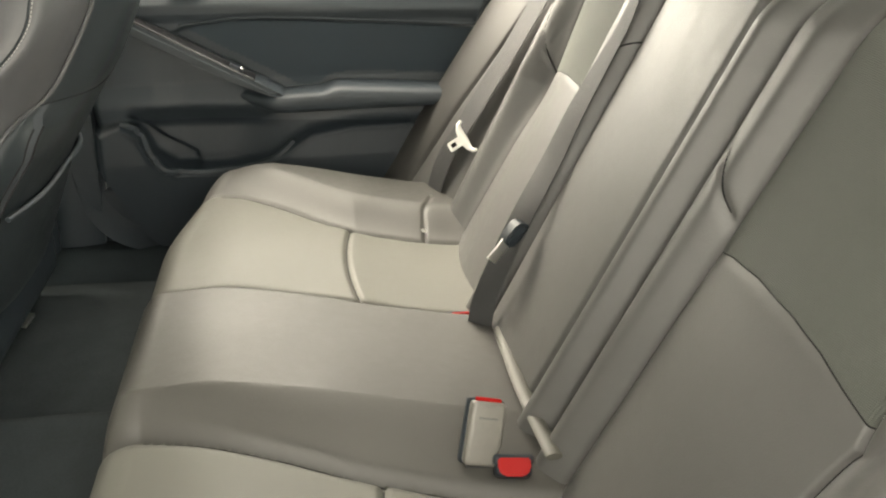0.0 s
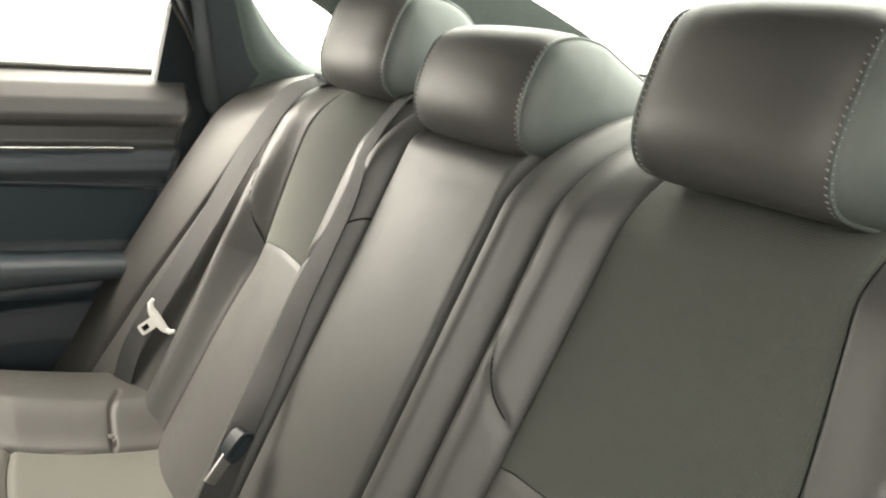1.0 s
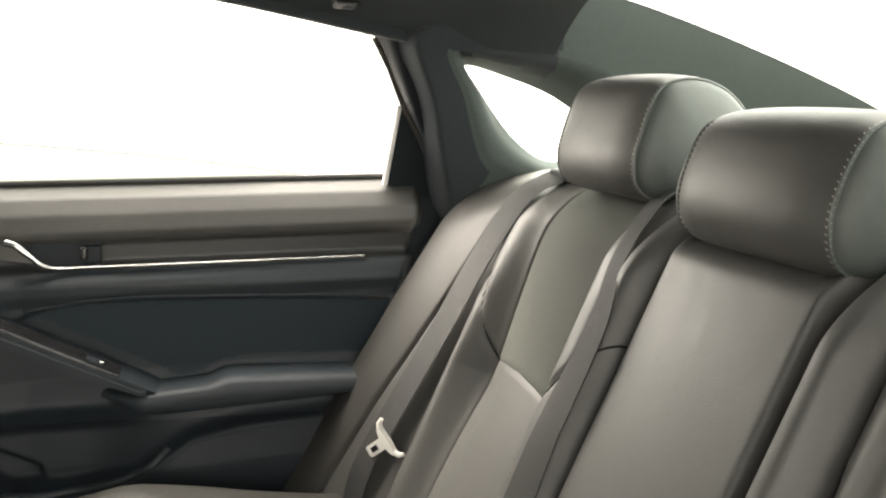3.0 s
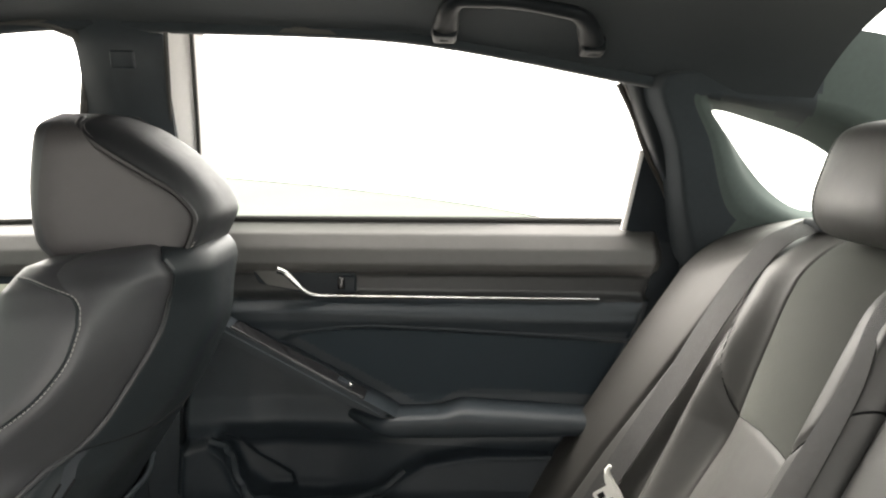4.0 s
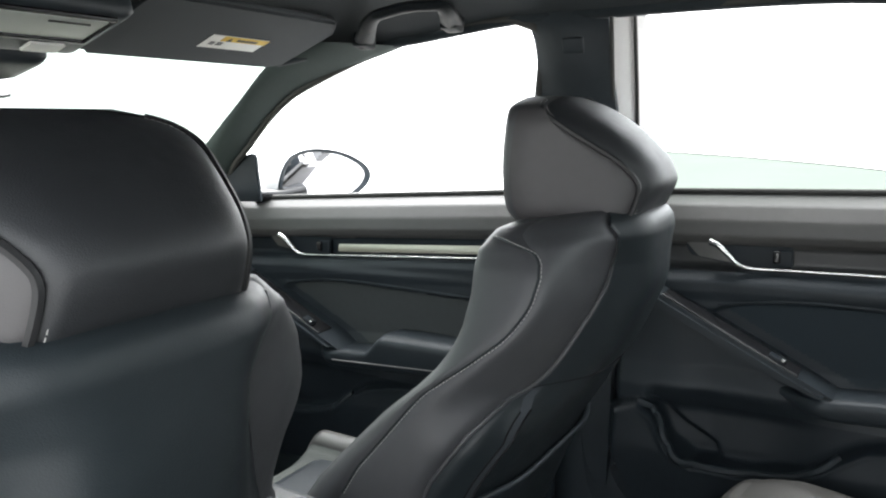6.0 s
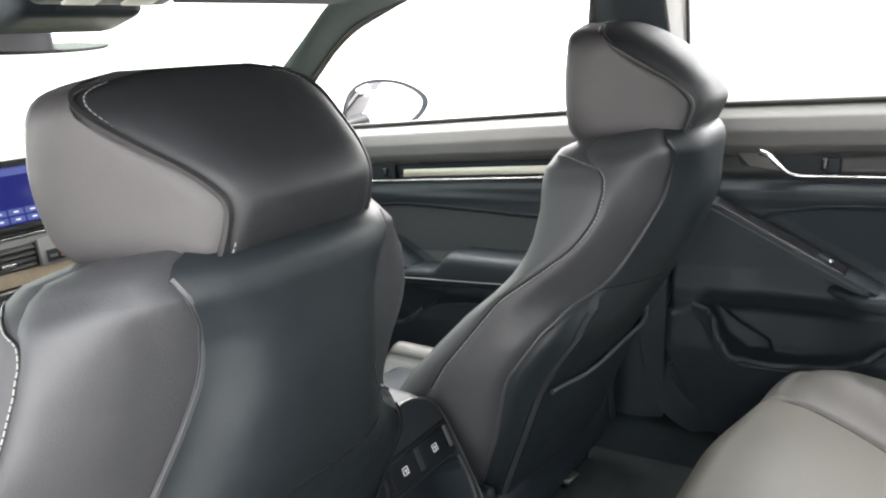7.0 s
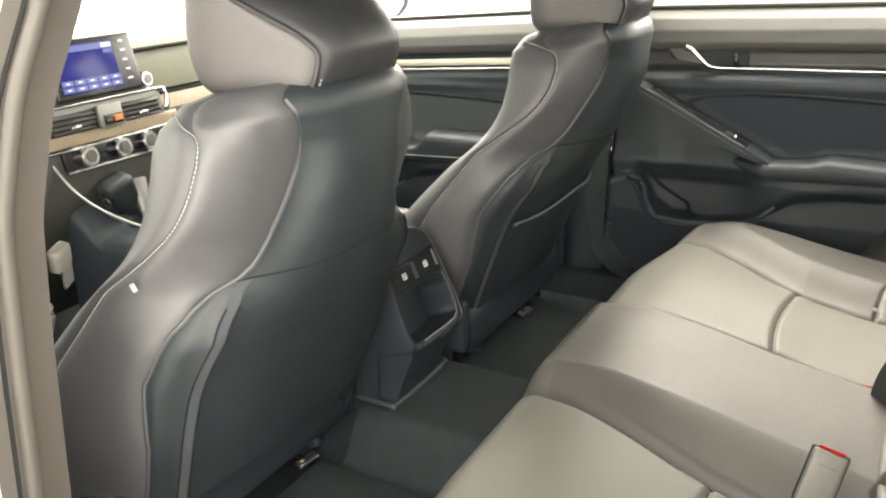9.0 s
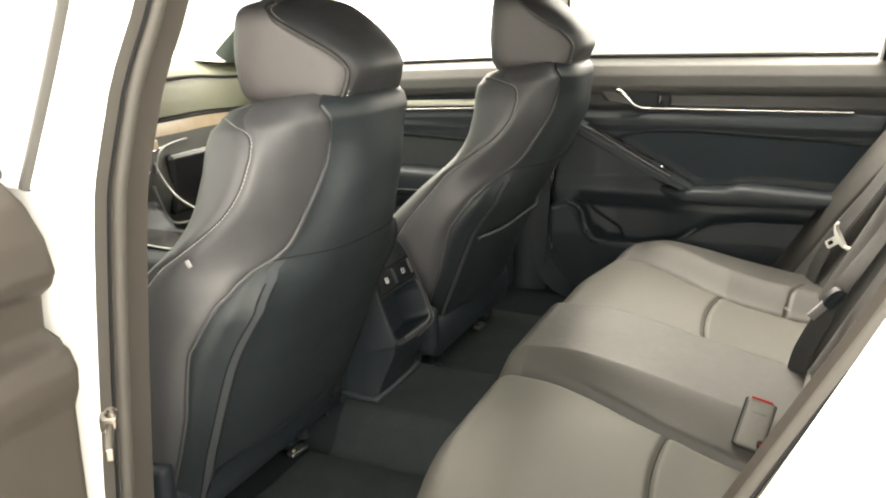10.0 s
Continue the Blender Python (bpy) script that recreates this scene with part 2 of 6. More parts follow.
def slab(outline, depth, bevel=0.0, m=None, segs=2):
    """An outline in the x-y plane, depth thick along z, with rounded edges, laid by m."""
    bm = bmesh.new()
    f = bm.faces.new([bm.verts.new((*p, 0)) for p in outline])
    if f.normal.z < 0:
        f.normal_flip()
    r = bmesh.ops.extrude_face_region(bm, geom=[f])
    bmesh.ops.translate(bm, vec=(0, 0, depth), verts=[v for v in r["geom"] if isinstance(v, bmesh.types.BMVert)])
    bmesh.ops.recalc_face_normals(bm, faces=bm.faces)
    if bevel:
        bmesh.ops.bevel(bm, geom=[e for e in bm.edges if e.calc_face_angle(0) > 0.6], offset=bevel, segments=segs, affect="EDGES")
    if m:
        bmesh.ops.transform(bm, matrix=m, verts=bm.verts)
    return bm


def catmull(pts, n, closed=False):
    """n points spread along a smooth line through pts."""
    p = np.array(pts, float)
    k = len(p)
    out = []
    spans = k if closed else k - 1
    for t in np.linspace(0, spans, n, endpoint=not closed):
        i = min(int(t), spans - 1)
        u = t - i
        if closed:
            a, b, c, d = (p[(i + j) % k] for j in (-1, 0, 1, 2))
        else:
            a, b, c, d = p[max(i - 1, 0)], p[i], p[i + 1], p[min(i + 2, k - 1)]
        out.append(0.5 * (2 * b + (c - a) * u + (2 * a - 5 * b + 4 * c - d) * u * u + (3 * b - a - 3 * c + d) * u**3))
    return np.array(out)


def near_line(X, Y, pts):
    """How far each place of the arrays X, Y lies from a bent line."""
    best = np.full(np.shape(X), 1e9)
    for (ax, ay), (bx, by) in zip(pts[:-1], pts[1:]):
        dx, dy = bx - ax, by - ay
        t = np.clip(((X - ax) * dx + (Y - ay) * dy) / (dx * dx + dy * dy + 1e-12), 0, 1)
        best = np.minimum(best, np.hypot(X - ax - t * dx, Y - ay - t * dy))
    return best


def groove(X, Y, pts, width=0.006, depth=0.006):
    return -depth * np.exp(-((near_line(X, Y, pts) / width) ** 2))


def step(a, b, x):
    t = np.clip((x - a) / (b - a), 0, 1)
    return t * t * (3 - 2 * t)


def lump(x, c, w):
    return np.exp(-(((x - c) / w) ** 2))


def sheet(P, names, regions, materials, parent, thick=None):
    """Meshes from a grid of places P[i, j]; regions[i, j] tells the part of each face. thick: a vector by which the back of it lies off."""
    nu, nv = P.shape[:2]
    verts = P.reshape(-1, 3)
    obs = []
    for k, name in enumerate(names):
        faces = []
        for i in range(nu - 1):
            for j in range(nv - 1):
                if regions[i, j] == k:
                    a = i * nv + j
                    faces.append((a, a + 1, a + nv + 1, a + nv))
        if not faces:
            continue
        used = sorted({v for f in faces for v in f})
        back = {v: n for n, v in enumerate(used)}
        vs = [verts[v] for v in used]
        fs = [tuple(back[v] for v in f) for f in faces]
        if thick is not None:
            edge = {}
            for f in fs:
                for a, b in zip(f, f[1:] + f[:1]):
                    edge[(a, b)] = edge.get((a, b), 0) + 1
            rim = [(a, b) for (a, b) in edge if (b, a) not in edge]
            n = len(vs)
            low = {}
            for a, b in rim:
                for v in (a, b):
                    if v not in low:
                        low[v] = n
                        vs.append(np.array(vs[v]) + np.array(thick))
                        n += 1
            fs += [(b, a, low[a], low[b]) for a, b in rim]
        obs.append(raw(name, vs, fs, materials[k], parent))
    return obs


def ring_loft(rings, closed_ends=True):
    """Places of stacked rings as verts and faces."""
    rings = np.array(rings)
    n, m = rings.shape[:2]
    verts = rings.reshape(-1, 3).tolist()
    faces = [(i * m + k, i * m + (k + 1) % m, (i + 1) * m + (k + 1) % m, (i + 1) * m + k) for i in range(n - 1) for k in range(m)]
    return verts, faces


def stitches(line, normal, parent, gap=0.0062, length=0.0042, radius=0.0008):
    """A row of thread along a line, as one mesh."""
    p = np.array(line, float)
    d = np.r_[0, np.cumsum(np.linalg.norm(np.diff(p, axis=0), axis=1))]
    bm = bmesh.new()
    at = lambda s: Vector([np.interp(s, d, p[:, c]) for c in range(3)])
    for s in np.arange(0, d[-1] - length, gap):
        a, b = at(s), at(s + length)
        axis = (b - a).normalized()
        m = Matrix.Translation((a + b) / 2 + Vector(normal) * radius) @ axis.to_track_quat("Z", "Y").to_matrix().to_4x4()
        bmesh.ops.create_cone(bm, cap_ends=True, segments=5, radius1=radius, radius2=radius, depth=length, matrix=m)
    return part("stitching", bm, THREAD, parent, "pale grey thread stitching")



def cross_stitches(line, axis, parent, gap=0.0056, length=0.0062, radius=0.0006, slant=0.0016):
    """Short threads laid across a seam."""
    p = np.array(line, float)
    d = np.r_[0, np.cumsum(np.linalg.norm(np.diff(p, axis=0), axis=1))]
    bm = bmesh.new()
    at = lambda s: Vector([np.interp(s, d, p[:, c]) for c in range(3)])
    for s in np.arange(gap, d[-1] - gap, gap):
        a, b = at(s - slant) - Vector(axis) * length / 2, at(s + slant) + Vector(axis) * length / 2
        way = b - a
        m = Matrix.Translation((a + b) / 2) @ way.normalized().to_track_quat("Z", "Y").to_matrix().to_4x4()
        bmesh.ops.create_cone(bm, cap_ends=True, segments=5, radius1=radius, radius2=radius, depth=way.length, matrix=m)
    return part("stitching", bm, THREAD, parent, "pale thread stitched across the seam")

# ---- the setting: ground, floor, roof, pillars ----
bm = bmesh.new()
bmesh.ops.create_circle(bm, cap_ends=True, segments=96, radius=4500)
struct(part("ground", bm, CONCRETE, None, smooth=False), "pale concrete ground outside the car", "ground")


def belt_z(y):
    return np.interp(y, [-0.45, -0.35, 0.35, 0.665, 1.314, 1.5], [1.012, 1.010, 0.991, 0.977, 0.939, 0.93])


def mirrored(P, side):
    Q = np.array(P, float)
    Q[..., 0] *= side
    return Q


# floor pan with the tunnel
X, Y = np.meshgrid(np.linspace(-0.80, 0.80, 96), np.linspace(-0.12, 1.62, 70), indexing="ij")
Z = 0.30 + 0.075 * (1 - step(0.10, 0.17, np.abs(X))) + 0.30 * step(1.38, 1.62, Y) + 0.05 * step(0.66, 0.73, np.abs(X))
Z += 0.002 * np.sin(37 * X + 11 * Y) * np.sin(29 * Y)
P = np.stack([X, Y, Z], -1)
floor = sheet(P, ["floor"], np.zeros(X.shape, int), [CARPET], None, (0, 0, -0.03))[0]
for side in (1, -1):
    ob = part("trim_rocker", box((0.12, 1.62, 0.17), (side * 0.845, 0.68, 0.385), 0.02), PLASTIC, None) if side > 0 else None
    if ob:
        struct(ob, "black plastic rocker trim under the closed doors", "trim")
struct(floor, "dark grey carpeted car floor with a centre tunnel", "floor")

# roof lining
RAIL_Y = [-0.66, -0.44, -0.289, 0.034, 0.37, 0.54, 0.617, 0.831, 0.95, 1.08]
RAIL_Z = [1.215, 1.226, 1.252, 1.300, 1.307, 1.305, 1.303, 1.278, 1.268, 1.245]
RAIL_X = [0.60, 0.645, 0.668, 0.682, 0.70, 0.70, 0.70, 0.695, 0.66, 0.62]
ys = np.linspace(-0.565, 1.08, 94)
us = np.linspace(-1, 1, 81)
U, Yr = np.meshgrid(us, ys, indexing="ij")
zc = np.interp(Yr, [-0.64, -0.3, 0.2, 0.7, 1.08], [1.335, 1.375, 1.395, 1.375, 1.30])
zt, xt = np.interp(Yr, RAIL_Y, RAIL_Z), np.interp(Yr, RAIL_Y, RAIL_X)
P = np.stack([U * xt, Yr, zc - (zc - zt) * np.abs(U) ** 4.5], -1)[::-1]
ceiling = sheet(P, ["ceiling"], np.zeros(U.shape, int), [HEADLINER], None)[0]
struct(ceiling, "dark grey cloth roof lining of the car", "ceiling")
P2 = P.copy()
P2[..., 2] += 0.05
P2[..., 0] *= 1.07
roof = sheet(P2[::-1], ["roof"], np.zeros(U.shape, int), [PAINT], None)[0]
struct(roof, "white painted outer roof skin of the car", "roof")


for side in (1, -1):
    pts = [(side * (x + 0.004), y, z - 0.002) for x, y, z in zip(RAIL_X[1:], RAIL_Y[1:], RAIL_Z[1:])]
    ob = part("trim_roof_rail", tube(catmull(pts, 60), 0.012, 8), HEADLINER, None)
    struct(ob, "dark cloth edge of the roof lining over the doors", "trim")


def loft_between(name, A, B, n, m, material, bulge, toward, parent=None, thick=None):
    """A strip between two lines, bulged along a direction."""
    a, b = catmull(A, n), catmull(B, n)
    v = np.linspace(0, 1, m)[None, :, None]
    P = a[:, None] * (1 - v) + b[:, None] * v + np.array(toward) * (bulge * np.sin(np.pi * v))
    return sheet(P, [name], np.zeros((n, m), int), [material], parent, thick)[0]


for side in (1, -1):
    sx = lambda pts: [(side * x, y, z) for x, y, z in pts]
    inw = (-side, 0, 0)
    # front pillar
    ob = loft_between("trim_front_pillar", sx([(0.70, 0.83, 1.266), (0.724, 1.074, 1.203), (0.745, 1.189, 1.152), (0.778, 1.309, 1.068), (0.80, 1.385, 1.01), (0.825, 1.44, 0.93)]),
                      sx([(0.60, 0.98, 1.275), (0.625, 1.096, 1.243), (0.669, 1.236, 1.160), (0.726, 1.40, 1.064), (0.765, 1.52, 0.985)]), 30, 12, PILLAR_TRIM, 0.022, inw, None, (side * 0.03, 0.02, 0.0))
    struct(ob, "grey cloth-lined front roof pillar trim", "pillar")
    # middle pillar
    if side > 0:
        fr = [(0.775, 0.56, 0.31), (0.765, 0.56, 0.55), (0.77, 0.565, 0.80), (0.79, 0.575, 0.96), (0.745, 0.562, 1.13), (0.705, 0.556, 1.26), (0.722, 0.60, 1.335)]
        re = [(0.775, 0.43, 0.31), (0.765, 0.42, 0.55), (0.77, 0.415, 0.80), (0.79, 0.41, 0.96), (0.745, 0.415, 1.13), (0.712, 0.42, 1.26), (0.722, 0.43, 1.335)]
    else:
        fr = [(0.75, 0.66, 0.31), (0.72, 0.66, 0.55), (0.70, 0.66, 0.80), (0.69, 0.66, 0.96), (0.66, 0.64, 1.13), (0.60, 0.60, 1.30)]
        re = [(0.76, 0.51, 0.31), (0.74, 0.51, 0.55), (0.715, 0.51, 0.80), (0.70, 0.505, 0.96), (0.62, 0.49, 1.13), (0.60, 0.46, 1.30)]
    ob = loft_between("trim_middle_pillar", sx(fr), sx(re), 40, 14, SOFT_TRIM if side > 0 else PLASTIC, 0.022, inw, None, (side * 0.05, 0, 0))
    struct(ob, "dark plastic middle pillar trim between the doors", "pillar")

# rear pillars with the quarter windows
QWIN = [(-0.452, 1.203), (-0.486, 1.164), (-0.526, 1.120), (-0.570, 1.080), (-0.622, 1.050), (-0.68, 1.043), (-0.745, 1.062), (-0.72, 1.10), (-0.62, 1.158), (-0.52, 1.19)]
QOUT = [(-0.33, 1.25), (-0.37, 1.135), (-0.43, 0.955), (-0.50, 0.93), (-0.62, 0.95), (-0.85, 0.98), (-1.25, 1.05), (-1.22, 1.142), (-0.64, 1.312), (-0.45, 1.270)]


def quarter_x(y, z):
    return 0.745 - 0.47 * (z - 1.0) + 0.02 * (y + 0.5)


n = 220
q_in, q_out = catmull(QWIN, n, True), catmull(QOUT, n, True)
rings = []
for k, (w, push) in enumerate([(0.0, 0.075), (0.05, 0.060), (0.11, 0.036), (0.18, 0.016), (0.26, 0.004)] + [(w_, 0.0) for w_ in np.linspace(0.33, 1.0, 28)]):
    r = q_in * (1 - w) + q_out * w
    xs = quarter_x(r[:, 0], r[:, 1]) + push + 0.034 * step(0.80, 1.0, w) * step(-0.46, -0.42, r[:, 0]) - 0.05 * w * np.clip((-0.62 - r[:, 0]) / 0.6, 0, 1)
    rings.append(np.stack([xs, r[:, 0], r[:, 1]], -1))
front_i = [k for k in range(n) if q_out[k, 0] > -0.455]
SHADED_SECTORS = [(min(g), max(g)) for g in ([k for k in front_i if k < n / 2], [k for k in front_i if k >= n / 2]) if g]
for side in (1, -1):
    v, f = ring_loft(mirrored(rings, side))
    if side > 0:
        f = [t[::-1] for t in f]
    # the pillar's front sectors take the lining's dark tone to paint their shade
    ahead = lambda t: min(t) // n >= 9 and any(a_ <= min(k % n for k in t) <= b_ for a_, b_ in SHADED_SECTORS)
    mid_of = lambda t: np.mean([v[k] for k in t], axis=0)
    dark_cloth = [bool(c[2] > np.interp(c[1], [-0.72, -0.62, -0.52, -0.452, -0.40, -0.30], [1.122, 1.170, 1.203, 1.215, 1.222, 1.228]) and c[1] > -0.582 or ahead(t)) for t, c in zip(f, map(mid_of, f))]
    ob = raw("trim_rear_pillar", v, [t for t, up in zip(f, dark_cloth) if not up], PILLAR_TRIM, None)
    struct(ob, "grey cloth-lined rear roof pillar trim round a quarter window", "pillar")
    ob = raw("trim_corner_shade", v, [t for t, up in zip(f, dark_cloth) if up], HEADLINER, None)
    struct(ob, "dark roof lining corner and pillar front toned dark for shade", "trim")
    # glass of the quarter window
    g = mirrored(np.c_[quarter_x(q_in[:, 0], q_in[:, 1]) + 0.075, q_in], side)
    ob = raw("window_quarter", g, [range(n)], GLASS, None)
    ob.visible_shadow = False
    struct(ob, "fixed rear quarter window glass", "window")
    # black reveal between the door frame and the pillar
    edge = catmull([(0.706, -0.290, 1.262), (0.756, -0.360, 1.137), (0.787, -0.408, 1.063), (0.815, -0.434, 0.998), (0.835, -0.447, 0.955), (0.845, -0.455, 0.86)], 40)
    inner = catmull([(0.660, -0.335, 1.255), (0.712, -0.378, 1.137), (0.746, -0.406, 1.063), (0.776, -0.430, 0.998), (0.79, -0.446, 0.955), (0.80, -0.46, 0.86)], 40)
    if side > 0:
        v = np.linspace(0, 1, 8)[None, :, None]
        P = edge[:, None] * (1 - v) + inner[:, None] * v + np.array((-0.012, 0.008, 0)) * np.sin(np.pi * v)
        ob = sheet(P, ["trim_door_reveal"], np.zeros(P.shape[:2], int), [HANDLE], None)[0]
        struct(ob, "black plastic reveal behind the door glass", "trim")

# parcel shelf and rear window
X, Y = np.meshgrid(np.linspace(-0.72, 0.72, 50), np.linspace(-1.32, -0.64, 30), indexing="ij")
P = np.stack([X, Y, 1.066 + 0.116 * (-0.64 - Y)], -1)
shelf = sheet(P, ["shelf"], np.zeros(X.shape, int), [SHELF_CLOTH], None, (0, 0, -0.02))[0]
struct(shelf, "pale grey cloth parcel shelf under the rear window", "shelf")
X, V = np.meshgrid(np.linspace(-1, 1, 30), np.linspace(0, 1, 12), indexing="ij")
P = np.stack([X * (0.50 + 0.08 * V), -0.56 - 0.73 * V - 0.04 * (1 - X**2), 1.345 - 0.225 * V + 0.035 * (1 - X**2)], -1)
rear_glass = sheet(P, ["window_rear"], np.zeros(X.shape, int), [GLASS], None)[0]
rear_glass.visible_shadow = False
struct(rear_glass, "sloping rear window glass", "window")
# windscreen
X, V = np.meshgrid(np.linspace(-1, 1, 30), np.linspace(0, 1, 12), indexing="ij")
P = np.stack([X * (0.67 + 0.15 * V), 1.085 + 0.44 * V + 0.07 * (1 - X**2), 1.262 - 0.275 * V + 0.03 * (1 - X**2)], -1)
screen = sheet(P, ["windscreen"], np.zeros(X.shape, int), [SCREEN_GLASS], None)[0]
screen.visible_shadow = False
struct(screen, "raked windscreen with a faint green tint", "window")

# ---- doors ----
BASE_Q = [0, 0.006, 0.02, 0.045, 0.07, 0.082, 0.092, 0.120, 0.128, 0.136, 0.150, 0.168, 0.185, 0.30, 0.34, 0.45, 0.65]
BASE_X = [0.838, 0.827, 0.809, 0.793, 0.787, 0.793, 0.806, 0.808, 0.802, 0.784, 0.778, 0.780, 0.787, 0.789, 0.772, 0.752, 0.748]
ARM_Y, ARM_Z = [-0.30, -0.23, -0.10, -0.062, -0.035, 0.063, 0.148, 0.22], [0.712, 0.715, 0.716, 0.710, 0.694, 0.682, 0.671, 0.66]
POCKET = [(0.40, 0.606), (0.36, 0.620), (0.328, 0.600), (0.30, 0.550), (0.26, 0.522), (0.16, 0.522), (0.075, 0.541), (0.025, 0.578), (-0.01, 0.600), (-0.10, 0.617), (-0.26, 0.624)]


def door_x(Y, Z, Q):
    """How far out the inner face of a door lies. Y, Z: as on the rear door; Q: depth below the belt."""
    x = np.interp(Q, BASE_Q, BASE_X)
    # insert with a soft upper rim
    rim = np.interp(Y, [-0.45, -0.316, 0.0, 0.109, 0.20, 0.243, 0.30], [0.803, 0.806, 0.816, 0.817, 0.806, 0.789, 0.77])
    x = x - 0.007 * step(rim - 0.003, rim + 0.008, Z) * step(0.30, 0.24, Y) * step(0.86, 0.84, Z)
    x = x - 0.012 * step(0.23, 0.30, Y) * step(0.86, 0.84, Z)
    # panel under the switch bar
    bar = 0.689 + (Y - 0.073) * 0.5114
    x = x - 0.018 * step(0.0, -0.03, (Z - bar) / 1.123) * step(0.04, 0.10, Y) * step(0.60, 0.66, Z)
    # map pocket
    rz = np.interp(Y, [p[0] for p in POCKET][::-1], [p[1] for p in POCKET][::-1])
    inside = step(rz - 0.002, rz + 0.010, Z) * step(0.665, 0.60, Z) * step(0.355, 0.33, Y) * step(-0.01, 0.15, Y)
    x = x + 0.024 * inside
    # bottle recess in the pocket
    holder = np.interp(Y, [0.215, 0.224, 0.279, 0.329, 0.345], [0.53, 0.550, 0.583, 0.620, 0.63])
    x = x + 0.014 * inside * step(holder + 0.004, holder - 0.004, Z) * step(0.205, 0.225, Y)
    lower = step(rz + 0.004, rz - 0.01, Z)
    x = x - 0.026 * lower * (1 - step(0.56, 0.38, Z) * 0.55)
    x = x - 0.006 * np.exp(-((near_line(Y, Z, POCKET) / 0.008) ** 2)) * step(0.37, 0.34, Y)
    # speaker bulge
    x = x - 0.006 * np.exp(-((np.hypot(Y - 0.02, Z - 0.49) / 0.09) ** 4))
    return x


def armrest(d, side, dy, dz, y_end, front):
    """The armrest slab with its raised pad, and the sloping bar that carries the switch."""
    rings = []
    for y in np.r_[np.linspace(y_end - dy, -0.11, 10), np.linspace(-0.10, -0.02, 14), np.linspace(-0.01, 0.15, 16)]:
        t = step(-0.030, -0.075, y)
        top = 0.683 - 0.07 * (y - 0.06) * (y > -0.03) + 0.006 * (y <= -0.03) + (0.040 if front else 0.013 + 0.03 * (y + 0.06)) * t
        low = 0.651 - 0.045 * (y + 0.05) + 0.020 * step(0.03, 0.15, y)
        nose = 0.700 + 0.075 * step(0.05, 0.15, y) ** 1.5
        r = 0.010 + 0.006 * t
        mid = 0.5 * (nose + 0.80)
        rings.append([(0.812, top - 0.004), (mid, top), (nose + 1.6 * r, top), (nose + 0.6 * r, top - 0.25 * r), (nose + 0.12 * r, top - 0.7 * r), (nose, top - 1.3 * r), (nose + 0.001, low + 0.010), (nose + 0.006, low + 0.002), (nose + 0.014, low), (0.812, low + 0.012)])
        rings[-1] = [(x_, dy + y, z_ + dz) for x_, z_ in rings[-1]]
    V, F = ring_loft(mirrored(rings, side))
    m_ = len(rings[0])
    F += [tuple(range(m_)), tuple(range(len(V) - m_, len(V)))[::-1]]
    bm = bmesh.new()
    vs_ = [bm.verts.new(v) for v in V]
    for f in F:
        bm.faces.new([vs_[k] for k in f])
    bmesh.ops.recalc_face_normals(bm, faces=bm.faces)
    part("armrest", bm, SOFT_TRIM, d, "dark soft-touch armrest")
    ang = math.degrees(math.atan(0.5114))
    c_, s_ = math.cos(radians(ang)), math.sin(radians(ang))
    lay = Matrix(((0, 0, 1, 0.700 if side > 0 else -0.806), (c_, -s_, 0, dy + 0.222), (s_, c_, 0, 0.762 + dz), (0, 0, 0, 1)))
    part("switch_bar", slab([(-0.205, 0.014), (0.172, 0.014), (0.172, -0.008), (-0.10, -0.008), (-0.175, 0.0)], 0.106, 0.007, lay, 4), SOFT_TRIM, d, "sloping bar of the door pull")


